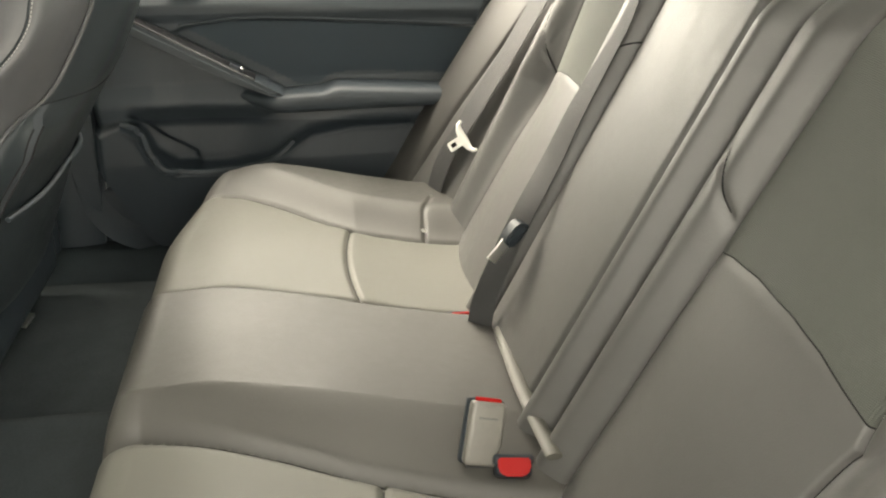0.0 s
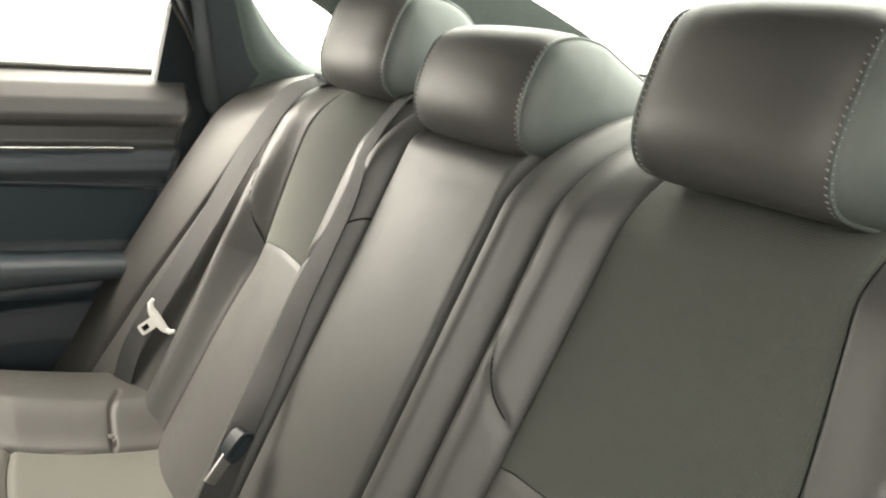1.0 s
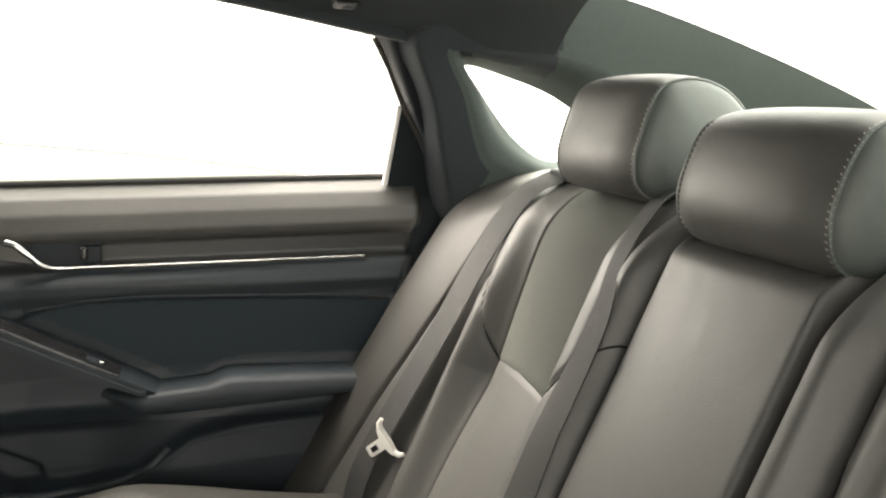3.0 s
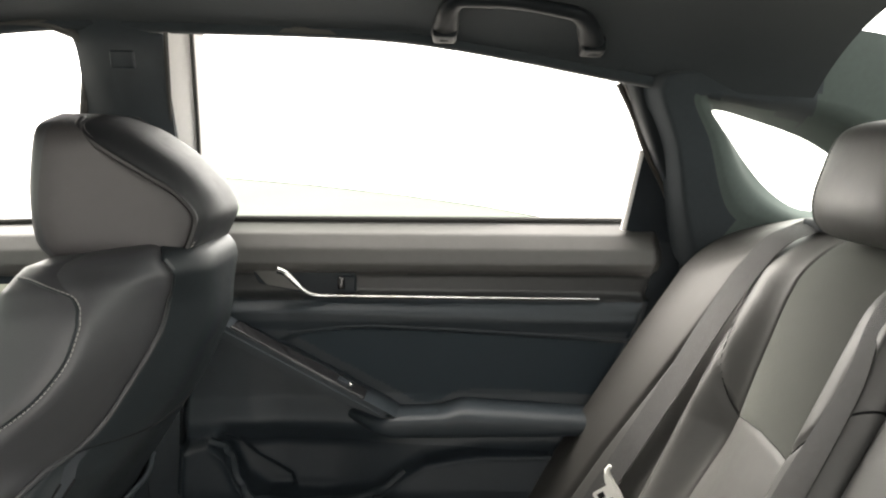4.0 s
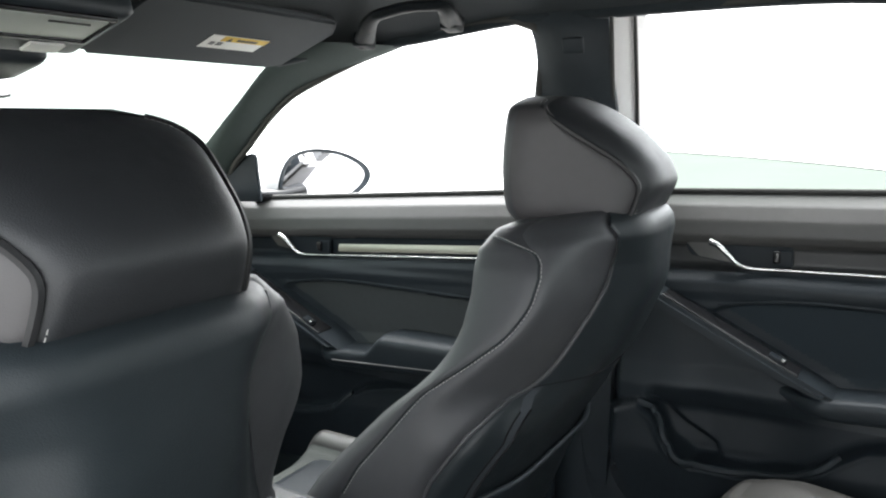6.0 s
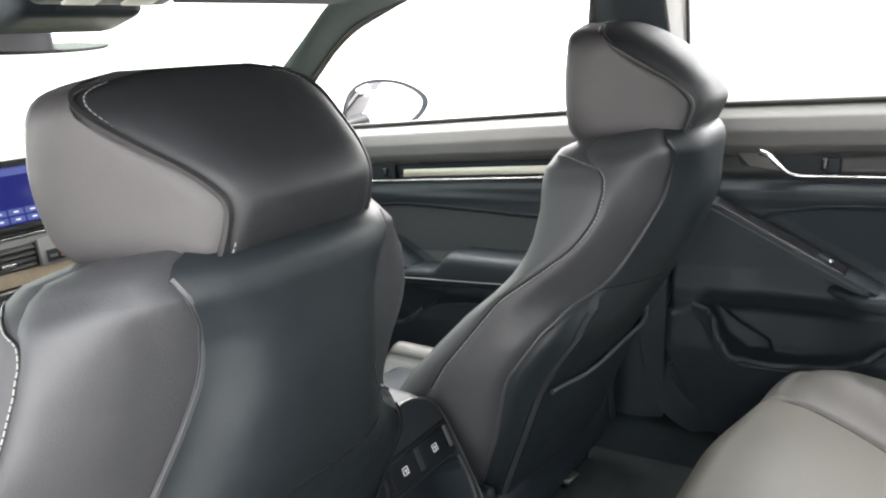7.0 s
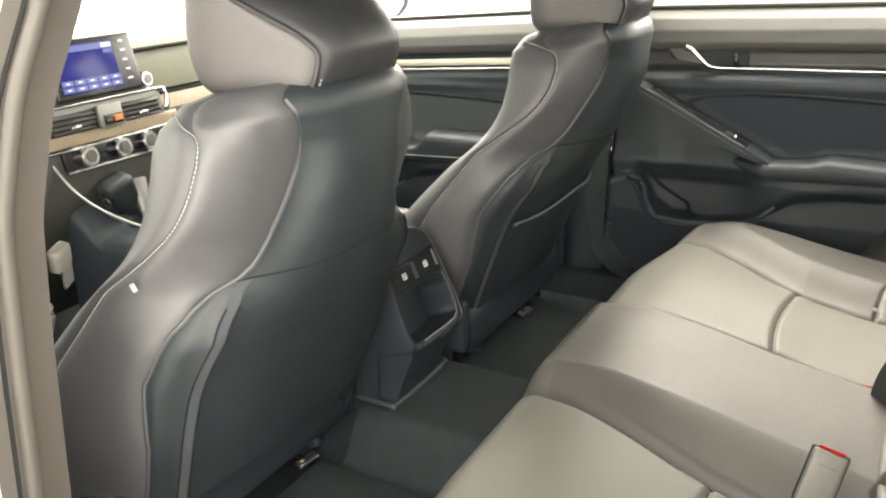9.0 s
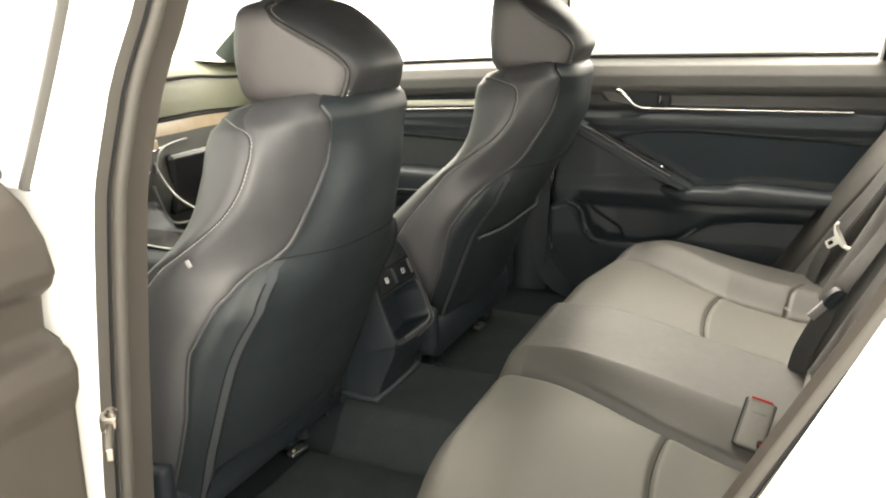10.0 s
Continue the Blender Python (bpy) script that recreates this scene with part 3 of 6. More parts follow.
def door(name, side, y0, y1, dy, dz, band, label, bottom=0.36, slant=False, front=False, relief=1.0):
    """A car door with its inner trim, outer skin, chrome strip, handle and switch."""
    d = thing(name, label, "car door", "", "structure")
    ny, nz = 170, 190
    yy = np.linspace(y0, y1, ny)
    vv = np.linspace(0, 1, nz)
    Yg, V = np.meshgrid(yy, vv, indexing="ij")
    if slant:
        zq = 1.01 - 0.65 * V
        ys0 = np.interp(zq, [0.36, 0.54, 0.70, 0.80, 0.90, 0.95, 1.01], [-0.16, -0.22, -0.325, -0.365, -0.402, -0.412, -0.412])
        Yg = ys0 + (Yg - y0) / (y1 - y0) * (y1 - ys0)
    b = belt_z(Yg)
    lo = bottom + (0.06 * step(0.10, 0.0, y1 - Yg) ** 2 if not slant else 0.16 * step(0.12, 0.0, y1 - Yg) ** 1.2)
    Zg = b - (b - lo) * V
    Xg = door_x(Yg - dy, Zg - dz, b - Zg)
    base_x = np.interp(b - Zg, BASE_Q, BASE_X)
    Xg = base_x + (Xg - base_x) * relief
    edge = np.minimum(Yg - Yg[:1], y1 - Yg)
    Xg = Xg + 0.03 * step(0.02, 0.0, edge)
    P = mirrored(np.stack([Xg, Yg, Zg], -1), side)
    Q = (b - Zg)
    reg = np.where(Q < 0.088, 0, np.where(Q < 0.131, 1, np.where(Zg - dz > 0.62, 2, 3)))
    rimz = np.interp(Yg - dy, [-0.45, -0.316, 0.0, 0.109, 0.20, 0.243, 0.30], [0.803, 0.806, 0.816, 0.817, 0.806, 0.789, 0.77])
    armz = np.interp(Yg - dy, ARM_Y, ARM_Z)
    barz = 0.689 + (Yg - dy - 0.073) * 0.5114
    ins = (Zg - dz < rimz) & (Zg - dz > np.maximum(armz, barz + 0.035)) & (Yg - dy < 0.26)
    reg = np.where(ins & (reg == 2), 4, reg)
    if side < 0:
        P, reg = P[::-1], reg[::-1]
        reg = np.vstack([reg[1:], reg[:1]])
    # without relief, roll and panels all take the band's tone
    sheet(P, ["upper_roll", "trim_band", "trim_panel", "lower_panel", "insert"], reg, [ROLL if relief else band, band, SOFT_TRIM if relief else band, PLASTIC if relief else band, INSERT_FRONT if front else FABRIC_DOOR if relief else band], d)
    if relief == 1.0:
        ry = np.linspace(max(y0 - dy, -0.42) + 0.02, 0.235, 60)
        rz_ = np.interp(ry, [-0.45, -0.316, 0.0, 0.109, 0.20, 0.243, 0.30], [0.803, 0.806, 0.816, 0.817, 0.806, 0.789, 0.77])
        rz_ = np.convolve(np.pad(rz_, 6, mode="edge"), np.ones(13) / 13, "valid") + 0.006
        rx_ = door_x(ry, rz_, belt_z(ry + dy) - rz_ - dz)
        # thin tube added along the rim to draw its line of highlight
        part("insert_rim", tube(mirrored(np.c_[rx_ + 0.0005, ry + dy, rz_ + dz], side), 0.0034, 8), SOFT_TRIM, d, "soft rim line over the door insert, added for its highlight")
        armrest(d, side, dy, dz, max(y0, dy - 0.335), front)
        lip = catmull([p for p in POCKET if 0.0 < p[0] < 0.37], 50)
        lx = [float(door_x(np.array(y_), np.array(z_), np.array(belt_z(y_ + dy) - z_ - dz))) - 0.001 for y_, z_ in lip]
        part("pocket_lip", tube(mirrored(np.c_[lx, lip[:, 0] + dy, lip[:, 1] + dz], side), 0.0075, 10), SOFT_TRIM, d, "rounded lip of the map pocket")
    # outer skin
    Zs = b - 0.008 - (b - bottom + 0.08) * V
    Xs = 0.905 + 0.035 * np.sin(np.pi * np.clip((Zs - 0.25) / 0.8, 0, 1)) - 0.03 * step(0.03, 0.0, b - Zs)
    So = mirrored(np.stack([Xs, Yg, Zs], -1), side)
    sheet(So[::-1] if side > 0 else So, ["outer_skin"], np.zeros(Yg.shape, int), [PAINT], d)
    inner_top, outer_top = P[:, 0] if side > 0 else P[::-1][:, 0], So[:, 0]
    inner_top = inner_top * np.array([1, 1, 0]) + np.array([0, 0, 1]) * (outer_top[:, 2:] - 0.002)
    sheet(np.stack([inner_top, outer_top], 1), ["belt_moulding"], np.zeros((ny, 2), int), [RUBBER], d)
    # end faces and sill strip
    for yy_, nm in ((y0, "shut_face"), (y1, "shut_face")):
        if slant and yy_ == y0:
            continue
        zz = np.linspace(bottom + 0.06, belt_z(yy_) - 0.004, 20)
        a = np.stack([np.full(20, 0.79), np.full(20, yy_), zz], -1)
        c = np.stack([np.full(20, 0.92), np.full(20, yy_), zz], -1)
        sheet(mirrored(np.stack([a, c], 1), side), [nm], np.zeros((20, 2), int), [PAINT], d)
    t = tube([(side * 0.838, y, belt_z(y) + 0.0035) for y in np.linspace(-0.352 if slant else y0 + 0.01, y1 - 0.01, 40)], 0.0055, 8)
    part("belt_seal", t, RUBBER, d, "black rubber belt seal")
    if front:
        yy_ = np.linspace(y0 + 0.03, dy + 0.10, 30)
        zc_ = 0.905 + dz - (yy_ - dy) * 0.058
        A_ = mirrored(np.c_[np.full(30, 0.8035), yy_, zc_], side)
        B_ = mirrored(np.c_[np.full(30, 0.800), yy_, zc_ - 0.017], side)
        P_ = np.stack([A_, 0.5 * (A_ + B_) + np.array([-side * 0.002, 0, 0]), B_], 1)
        sheet(P_ if side > 0 else P_[::-1], ["satin_strip"], np.zeros((30, 3), int), [BAND], d)[0]["label"] = "pale satin strip above the chrome"
        part("armrest_seam", tube(mirrored([(0.6985, a_, 0.668 - 0.045 * (a_ - dy + 0.05) + dz) for a_ in np.linspace(dy - 0.30, dy + 0.05, 20)], side), 0.0014, 6), THREAD, d, "pale sewn seam along the armrest")
    # chrome strip and handle
    cz = lambda y: 0.870 + dz + (y - dy - 0.2) * (-0.058 if front else -0.02)
    start = dy - (0.42 if front else 0.30)
    pts = [(0.785, y, cz(y)) for y in np.linspace(start, dy + 0.15, 10)]
    pts += [(0.783, dy + 0.185, cz(dy + 0.185) + 0.001), (0.780, dy + 0.205, 0.877 + dz), (0.777, dy + 0.222, 0.893 + dz), (0.776, dy + 0.238, 0.908 + dz), (0.778, dy + 0.252, 0.913 + dz)]
    pts = catmull([(side * x, y, z) for x, y, z in pts], 70)
    rad = np.r_[np.full(45, 0.0028), np.linspace(0.0028, 0.0080, 25)]
    part("chrome_strip", tube(pts, rad, 10, flat=0.8), CHROME, d, "satin chrome strip running into the door pull")
    cup = slab([(dy + 0.20, 0.868 + dz), (dy + 0.29, 0.885 + dz), (dy + 0.305, 0.912 + dz), (dy + 0.12, 0.915 + dz), (dy + 0.13, 0.872 + dz)], 0.006, 0.002,
               Matrix(((0, 0, side, side * 0.800), (1, 0, 0, 0), (0, 1, 0, 0), (0, 0, 0, 1))))
    part("handle_cup", cup, PLASTIC, d, "black cup behind the door pull")
    bez = slab([(dy + 0.215, 0.876 + dz), (dy + 0.275, 0.884 + dz), (dy + 0.300, 0.911 + dz), (dy + 0.250, 0.913 + dz)], 0.004, 0.0015, Matrix(((0, 0, side, side * 0.796), (1, 0, 0, 0), (0, 1, 0, 0), (0, 0, 0, 1))))
    part("handle_bezel", bez, BEZEL, d, "satin grey bezel ahead of the door pull")
    part("lock_lever", box((0.010, 0.030, 0.030), (side * 0.797, dy + 0.135, 0.890 + dz), 0.004), PLASTIC, d)
    part("lock_knob", box((0.012, 0.012, 0.022), (side * 0.790, dy + 0.145, 0.893 + dz), 0.004), GLOSS, d)
    if not relief:
        return d
    # window switch on the sloping bar
    ang = math.degrees(math.atan(0.5114))
    part("switch_plate", box((0.050, 0.25, 0.006), (side * 0.734, dy + 0.205, 0.7695 + dz), 0.0025, (ang, 0, 0)), GLOSS, d, "gloss black switch plate")
    sw = part("window_switch", box((0.020, 0.028, 0.012), (side * 0.722, dy + 0.128, 0.734 + dz), 0.003, (ang, 0, 0)), PLASTIC, d)
    part("switch_edge", box((0.016, 0.006, 0.005), (side * 0.718, dy + 0.117, 0.7365 + dz), 0.001, (ang, 0, 0)), CHROME, sw, "bright chrome switch edge")
    return d


DOOR_BAND = mat("door_band_vinyl", (0.026, 0.027, 0.028), 0.42, bump=0.15, bump_scale=1000, kind="grain", scale=6)
FABRIC_DOOR = mat("door_insert", (0.0165, 0.0245, 0.0315), 0.7, spec=0.25, bump=0.3, bump_scale=700, scale=6)
INSERT_FRONT = mat("front_door_insert", (0.045, 0.050, 0.051), 0.55, spec=0.4, bump=0.25, bump_scale=900, kind="grain", scale=6)
rear_door = door("door_1", 1, -0.47, 0.415, 0.0, 0.0, DOOR_BAND, "closed rear car door with dark trim and a chrome strip", slant=True)
front_door = door("door_2", 1, 0.53, 1.46, 0.97, -0.05, PLASTIC, "closed front car door with dark trim and a chrome strip", 0.34, front=True)

# sill trim that sweeps from the middle pillar down to the far sill
sweep = loft_between("trim_sill_sweep", [(0.745, 0.47, 0.66), (0.745, 0.465, 0.50), (0.742, 0.44, 0.41), (0.735, 0.37, 0.355), (0.73, 0.24, 0.340), (0.73, -0.05, 0.338)],
                     [(0.800, 0.410, 0.66), (0.800, 0.404, 0.52), (0.800, 0.378, 0.450), (0.800, 0.33, 0.400), (0.800, 0.24, 0.368), (0.800, -0.05, 0.362)], 50, 12, SOFT_TRIM, -0.012, (-1, 0, 0.4), None, (0.02, 0, -0.01))
struct(sweep, "dark soft trim sweeping from the pillar to the sill", "trim")

# door frame and glass of the far rear door
def strip(name, pts_a, pts_b, material, parent, label="", n=40, m=6, bulge=0.006, toward=(-1, 0, 0), thick=None):
    return loft_between(name, pts_a, pts_b, n, m, material, bulge, toward, parent, thick)


fr = strip("window_frame", [(0.868, 0.388, 0.985), (0.803, 0.374, 1.14), (0.735, 0.366, 1.315)], [(0.815, 0.432, 0.985), (0.752, 0.420, 1.14), (0.695, 0.412, 1.315)], FRAME_GREY, rear_door)
part("frame_seal", tube(catmull([(0.805, 0.436, 0.985), (0.745, 0.422, 1.14), (0.70, 0.415, 1.295)], 20), 0.004), RUBBER, rear_door)
part("glass_run", tube(catmull([(0.842, 0.402, 0.985), (0.778, 0.388, 1.14), (0.718, 0.380, 1.30)], 20), 0.0035), RUBBER, rear_door)
top_line = catmull([(0.706, 0.365, 1.303), (0.692, 0.20, 1.304), (0.686, 0.034, 1.297), (0.679, -0.14, 1.280), (0.676, -0.285, 1.247)], 40)
part("top_seal", tube(top_line, 0.009), RUBBER, rear_door)
part("rear_run", tube(catmull([(0.710, -0.296, 1.240), (0.733, -0.327, 1.193), (0.756, -0.356, 1.137), (0.787, -0.404, 1.063), (0.815, -0.430, 0.998), (0.835, -0.444, 0.955), (0.84, -0.45, 0.90)], 30), 0.0045), SEAL_GREY, rear_door, "grey edge of the window frame")
part("pillar_seal", tube(catmull([(0.702, -0.306, 1.245), (0.725, -0.337, 1.193), (0.748, -0.367, 1.137), (0.779, -0.414, 1.063), (0.807, -0.440, 0.998), (0.826, -0.453, 0.955), (0.83, -0.458, 0.90)], 30), 0.0065), RUBBER, rear_door)
tri = [(0.758, -0.352, 1.140), (0.814, -0.344, 1.000), (0.826, -0.43, 0.975), (0.820, -0.436, 0.998), (0.790, -0.408, 1.063)]
raw("corner_cover", tri + [(x + 0.014, y, z) for x, y, z in tri], [tuple(range(5)), tuple(range(9, 4, -1))] + [(i, 5 + i, 5 + (i + 1) % 5, (i + 1) % 5) for i in range(5)], PLASTIC, rear_door, )
part("corner_filler", box((0.03, 0.056, 0.10), (0.842, -0.432, 0.945), 0.004, (0, 0, 0)), PLASTIC, rear_door)
part("corner_edge", tube([(0.758, -0.351, 1.138), (0.812, -0.340, 1.000)], 0.005), FRAME_GREY, rear_door, "pale edge of the corner cover")
gy = np.linspace(-0.345, 0.380, 60)
gt = np.interp(gy, [-0.352, -0.29, -0.24, -0.1, 0.05, 0.2, 0.345], [0.965, 0.992, 1.008, 1.030, 1.046, 1.058, 1.066])
V = np.linspace(0, 1, 6)
gz = 0.94 + (gt - 0.94)[:, None] * V
P = np.stack([0.852 - 0.42 * (gz - 0.99), np.repeat(gy[:, None], 6, 1), gz], -1)
ob = sheet(P, ["window_pane"], np.zeros(P.shape[:2], int), [GREEN_GLASS], rear_door, (0.004, 0, 0))[0]
ob.visible_shadow = False
ob["label"] = "green-tinted door glass wound most of the way down"
part("glass_edge", tube([(0.852 - 0.42 * (z - 0.99), y, z) for y, z in zip(gy, gt)], 0.0012, 6), RUBBER, ob, "dark upper edge of the glass")
# seals of the far front door window
fline = catmull([(0.80, 0.59, 0.98), (0.745, 0.565, 1.13), (0.712, 0.545, 1.262), (0.704, 0.575, 1.294), (0.70, 0.64, 1.301), (0.705, 0.83, 1.277), (0.727, 1.074, 1.203), (0.748, 1.189, 1.152), (0.781, 1.309, 1.068), (0.803, 1.385, 1.01), (0.83, 1.43, 0.945)], 70)
part("window_seal", tube(fline, 0.009), RUBBER, front_door)
sail = slab([(1.298, 0.935), (1.46, 0.930), (1.46, 1.0), (1.40, 1.03), (1.318, 1.050), (1.308, 1.045)], 0.012, 0.003, Matrix(((0, 0, 1, 0.80), (1, 0, 0, 0), (0, 1, 0, 0), (0, 0, 0, 1))))
part("mirror_sail", sail, PLASTIC, front_door)

# ---- rear seat ----
SEAT_A, SEAT_B = -0.036, 0.44


def back_plane(z):
    return SEAT_A - SEAT_B * z


backrest = thing("rear_seat_back", "black leather rear seat back with sewn bolsters and fabric inserts", "car seat")
# columns follow the sewn lines, rows the cross seam
half_cols = [(0, 34), (1, 24), (2, 26), (3, 56), (4, 44), (5, 34), (6, 10)]
vs = np.linspace(0, 1, 220)
lin = np.clip(vs / 0.80, 0, 1)
z_v = 0.42 + lin * 0.565
lines = [0 * z_v, 0 * z_v + 0.108, 0 * z_v + 0.166, np.interp(z_v, [0.45, 0.79, 1.0], [0.222, 0.230, 0.236]), np.interp(z_v, [0.45, 0.66, 0.77, 0.86, 0.96, 1.02], [0.455, 0.470, 0.478, 0.468, 0.452, 0.440]),
         np.interp(z_v, [0.45, 0.53, 0.67, 0.78, 0.88, 0.99], [0.680, 0.670, 0.650, 0.630, 0.612, 0.590]), 0 * z_v + 0.744, 0 * z_v + 0.775]
cols, kinds = [], []
for k, n in half_cols:
    for u in 0.5 - 0.5 * np.cos(np.pi * np.arange(n) / n):
        cols.append(lines[k] * (1 - u) + lines[k + 1] * u)
        kinds.append(k)
cols.append(lines[7])
half = np.array(cols)
Xb = np.vstack([-half[:0:-1], half])
kinds = np.array(kinds[::-1] + kinds + [6])
Vb = np.tile(vs, (len(Xb), 1))
ax = np.abs(Xb)
edge_z = 0.985 + 0.024 * (1 - step(0.095, 0.120, ax)) - 0.035 * step(0.56, 0.70, ax)
Zb = 0.42 + lin[None, :] * (edge_z - 0.42)
over = np.clip((Vb - 0.80) / 0.20, 0, 1)
face = 1 - step(0.80, 0.90, Vb)
at_z = lambda zs_, vals: np.interp(Zb, np.linspace(0.42, 1.03, 200), np.convolve(np.pad(np.interp(np.linspace(0.42, 1.03, 200), zs_, vals), 15, mode="edge"), np.hanning(31) / np.hanning(31).sum(), "valid"))
inner, outer, wing_in = (np.tile(lines[k], (len(Xb), 1)) for k in (3, 4, 5))
wing_low = at_z([0.45, 0.53, 0.67, 0.78, 0.88, 0.99], [0.068, 0.059, 0.044, 0.026, 0.012, 0.002])
wing_top = at_z([0.45, 0.54, 0.656, 0.81, 0.96], [0.112, 0.101, 0.082, 0.059, 0.031])
tuck = at_z([0.45, 0.55, 0.66, 0.77, 0.86, 0.95, 1.02], [-0.028, -0.036, -0.046, -0.064, -0.044, -0.026, -0.022])
tuck = np.where(Xb < 0, tuck * 0.45, tuck)
blend = lambda a, b: step(a, b, ax)
h = 0.012 + 0.004 * np.cos(ax / 0.108 * 1.5)
h = h * (1 - blend(0.099, 0.108)) - 0.006 * blend(0.099, 0.108)
h = h + 0.036 * blend(0.108, 0.134) - 0.028 * blend(0.142, 0.166) + 0.012 * blend(0.166, 0.190)
h = h - 0.028 * step(inner - 0.030, inner + 0.004, ax)
u_ins = np.clip((ax - inner) / (outer - inner), 0, 1)
h = h + (tuck + 0.014) * u_ins * u_ins * (ax > inner) + 0.010 * np.sin(np.pi * u_ins)
h = h - (tuck + 0.004) * step(outer, outer + 0.048, ax)
h = h - 0.012 * blend(0.525, 0.538) + 0.014 * blend(0.540, 0.570)
w_u = np.clip((ax - 0.570) / (wing_in - 0.570), 0, 1)
h = h + (wing_low - 0.006) * w_u
w_o = np.clip((ax - wing_in) / (0.742 - wing_in), 0, 1)
h = h + (wing_top - wing_low) * np.sin(0.5 * np.pi * w_o)
h = h - 0.16 * step(0.744, 0.775, ax)
notch = lambda c, w, d: -d * np.exp(-(((ax - c) / w) ** 2))
h = h + notch(0.108, 0.0055, 0.036) + notch(0.166, 0.0035, 0.013) + notch(inner, 0.0028, 0.008) + notch(outer, 0.0028, 0.006) + notch(wing_in, 0.0035, 0.009)
far_cross = np.interp(ax, [0.23, 0.27, 0.32, 0.38, 0.43, 0.478], [0.806, 0.812, 0.814, 0.806, 0.794, 0.780])
near_cross = np.interp(ax, [0.23, 0.253, 0.305, 0.364, 0.406, 0.439, 0.478], [0.771, 0.776, 0.780, 0.775, 0.766, 0.754, 0.741])
sag = (np.where(Xb > 0, far_cross, near_cross) - 0.797) * (1 - step(outer, outer + 0.05, ax)) * step(inner - 0.035, inner, ax)
Zb = Zb + sag * np.exp(-(((Zb - 0.797) / 0.06) ** 2))
cross = 0.797 + sag
in_ins = (ax > inner) & (ax < outer)
h = h - 0.0014 * np.exp(-(((Zb - cross) / 0.004) ** 2)) * in_ins
h = h + 0.0015 * step(cross + 0.001, cross - 0.09, Zb) * in_ins * np.sin(np.pi * u_ins) ** 0.5
h = h + groove(ax, Zb, [(0.478, 0.775), (0.498, 0.815), (0.512, 0.855), (0.520, 0.90)], 0.0035, 0.005)
h = h + groove(ax, Zb, [(0.230, 0.793), (0.208, 0.828), (0.182, 0.866), (0.168, 0.905)], 0.0035, 0.005)
top_h = h * np.where(ax < 0.60, 0.45, 0.9)
Yb = back_plane(Zb) + h * face + top_h * (1 - face) - 0.235 * over
rise = 1 - 0.75 * (1 - step(0.085, 0.112, ax)) - 0.12 * step(0.235, 0.27, ax) * (1 - step(0.40, 0.44, ax))
Zf = Zb + 0.088 * rise * (1 - np.exp(-3.0 * over)) / 0.95 + (h - 0.012) * 0.35 * (1 - face) * (ax < 0.60)
# soften the bend at the upper edge
for _ in range(10):
    w_ = (np.exp(-(((Vb - 0.80) / 0.05) ** 2)))[:, 1:-1]
    Yb[:, 1:-1] += w_ * 0.5 * (0.5 * (Yb[:, :-2] + Yb[:, 2:]) - Yb[:, 1:-1])
    Zf[:, 1:-1] += w_ * 0.5 * (0.5 * (Zf[:, :-2] + Zf[:, 2:]) - Zf[:, 1:-1])
P = np.stack([Xb, Yb, Zf], -1)[:, ::-1]
row_up = np.tile(z_v > 0.797, (len(Xb), 1))
reg = np.array([0, 1, 2, 3, 5, 6, 6])[kinds][:, None] + 0 * Xb.astype(int)
reg = np.where((reg == 3) & ~row_up, 4, reg)
reg = reg + 6 * (Xb >= 0) * (reg > 0)
reg = np.hstack([reg[:, -2::-1], reg[:, :1]])
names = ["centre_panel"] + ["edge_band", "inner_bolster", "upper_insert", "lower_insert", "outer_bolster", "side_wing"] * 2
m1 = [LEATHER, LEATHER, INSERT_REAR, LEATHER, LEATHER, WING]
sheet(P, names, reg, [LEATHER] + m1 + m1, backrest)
# dark lines sunk in the seams, for the thread and the shade there
first = len(half) - 1
starts = np.cumsum([0] + [n for _, n in half_cols])
up_to = int(0.97 * len(vs))
for k in (1, 2, 3, 4, 5):
    for c in (first + starts[k], first - starts[k]):
        line = np.stack([Xb[c], Yb[c], Zf[c]], -1)[2:up_to]
        part("seam", tube(line, 0.0026 if k == 1 else 0.0008, 5), SEAM, backrest)
row = int(np.argmin(np.abs(z_v - 0.797)))
for a_, b_ in ((first + starts[3], first + starts[4]), (first - starts[4], first - starts[3])):
    part("seam", tube(np.stack([Xb[a_:b_ + 1, row], Yb[a_:b_ + 1, row], Zf[a_:b_ + 1, row]], -1), 0.0007, 5), SEAM, backrest)


def on_back(x, z):
    """The place on the seat back's face at a width and height."""
    lo_ = up_to
    xr = [float(np.interp(z, Zf[c, :lo_], Xb[c, :lo_])) for c in range(len(Xb))]
    yr = [float(np.interp(z, Zf[c, :lo_], Yb[c, :lo_])) for c in range(len(Xb))]
    return np.array([x, float(np.interp(x, xr, yr)) + 0.0004, z])


for s in (1, -1):
    for pts in ([(0.478, 0.775), (0.498, 0.815), (0.512, 0.855), (0.520, 0.90)], [(0.230, 0.793), (0.208, 0.828), (0.182, 0.866), (0.168, 0.905)]):
        part("seam", tube(catmull([on_back(s * x, z) for x, z in pts], 20), 0.0009, 5), SEAM, backrest)

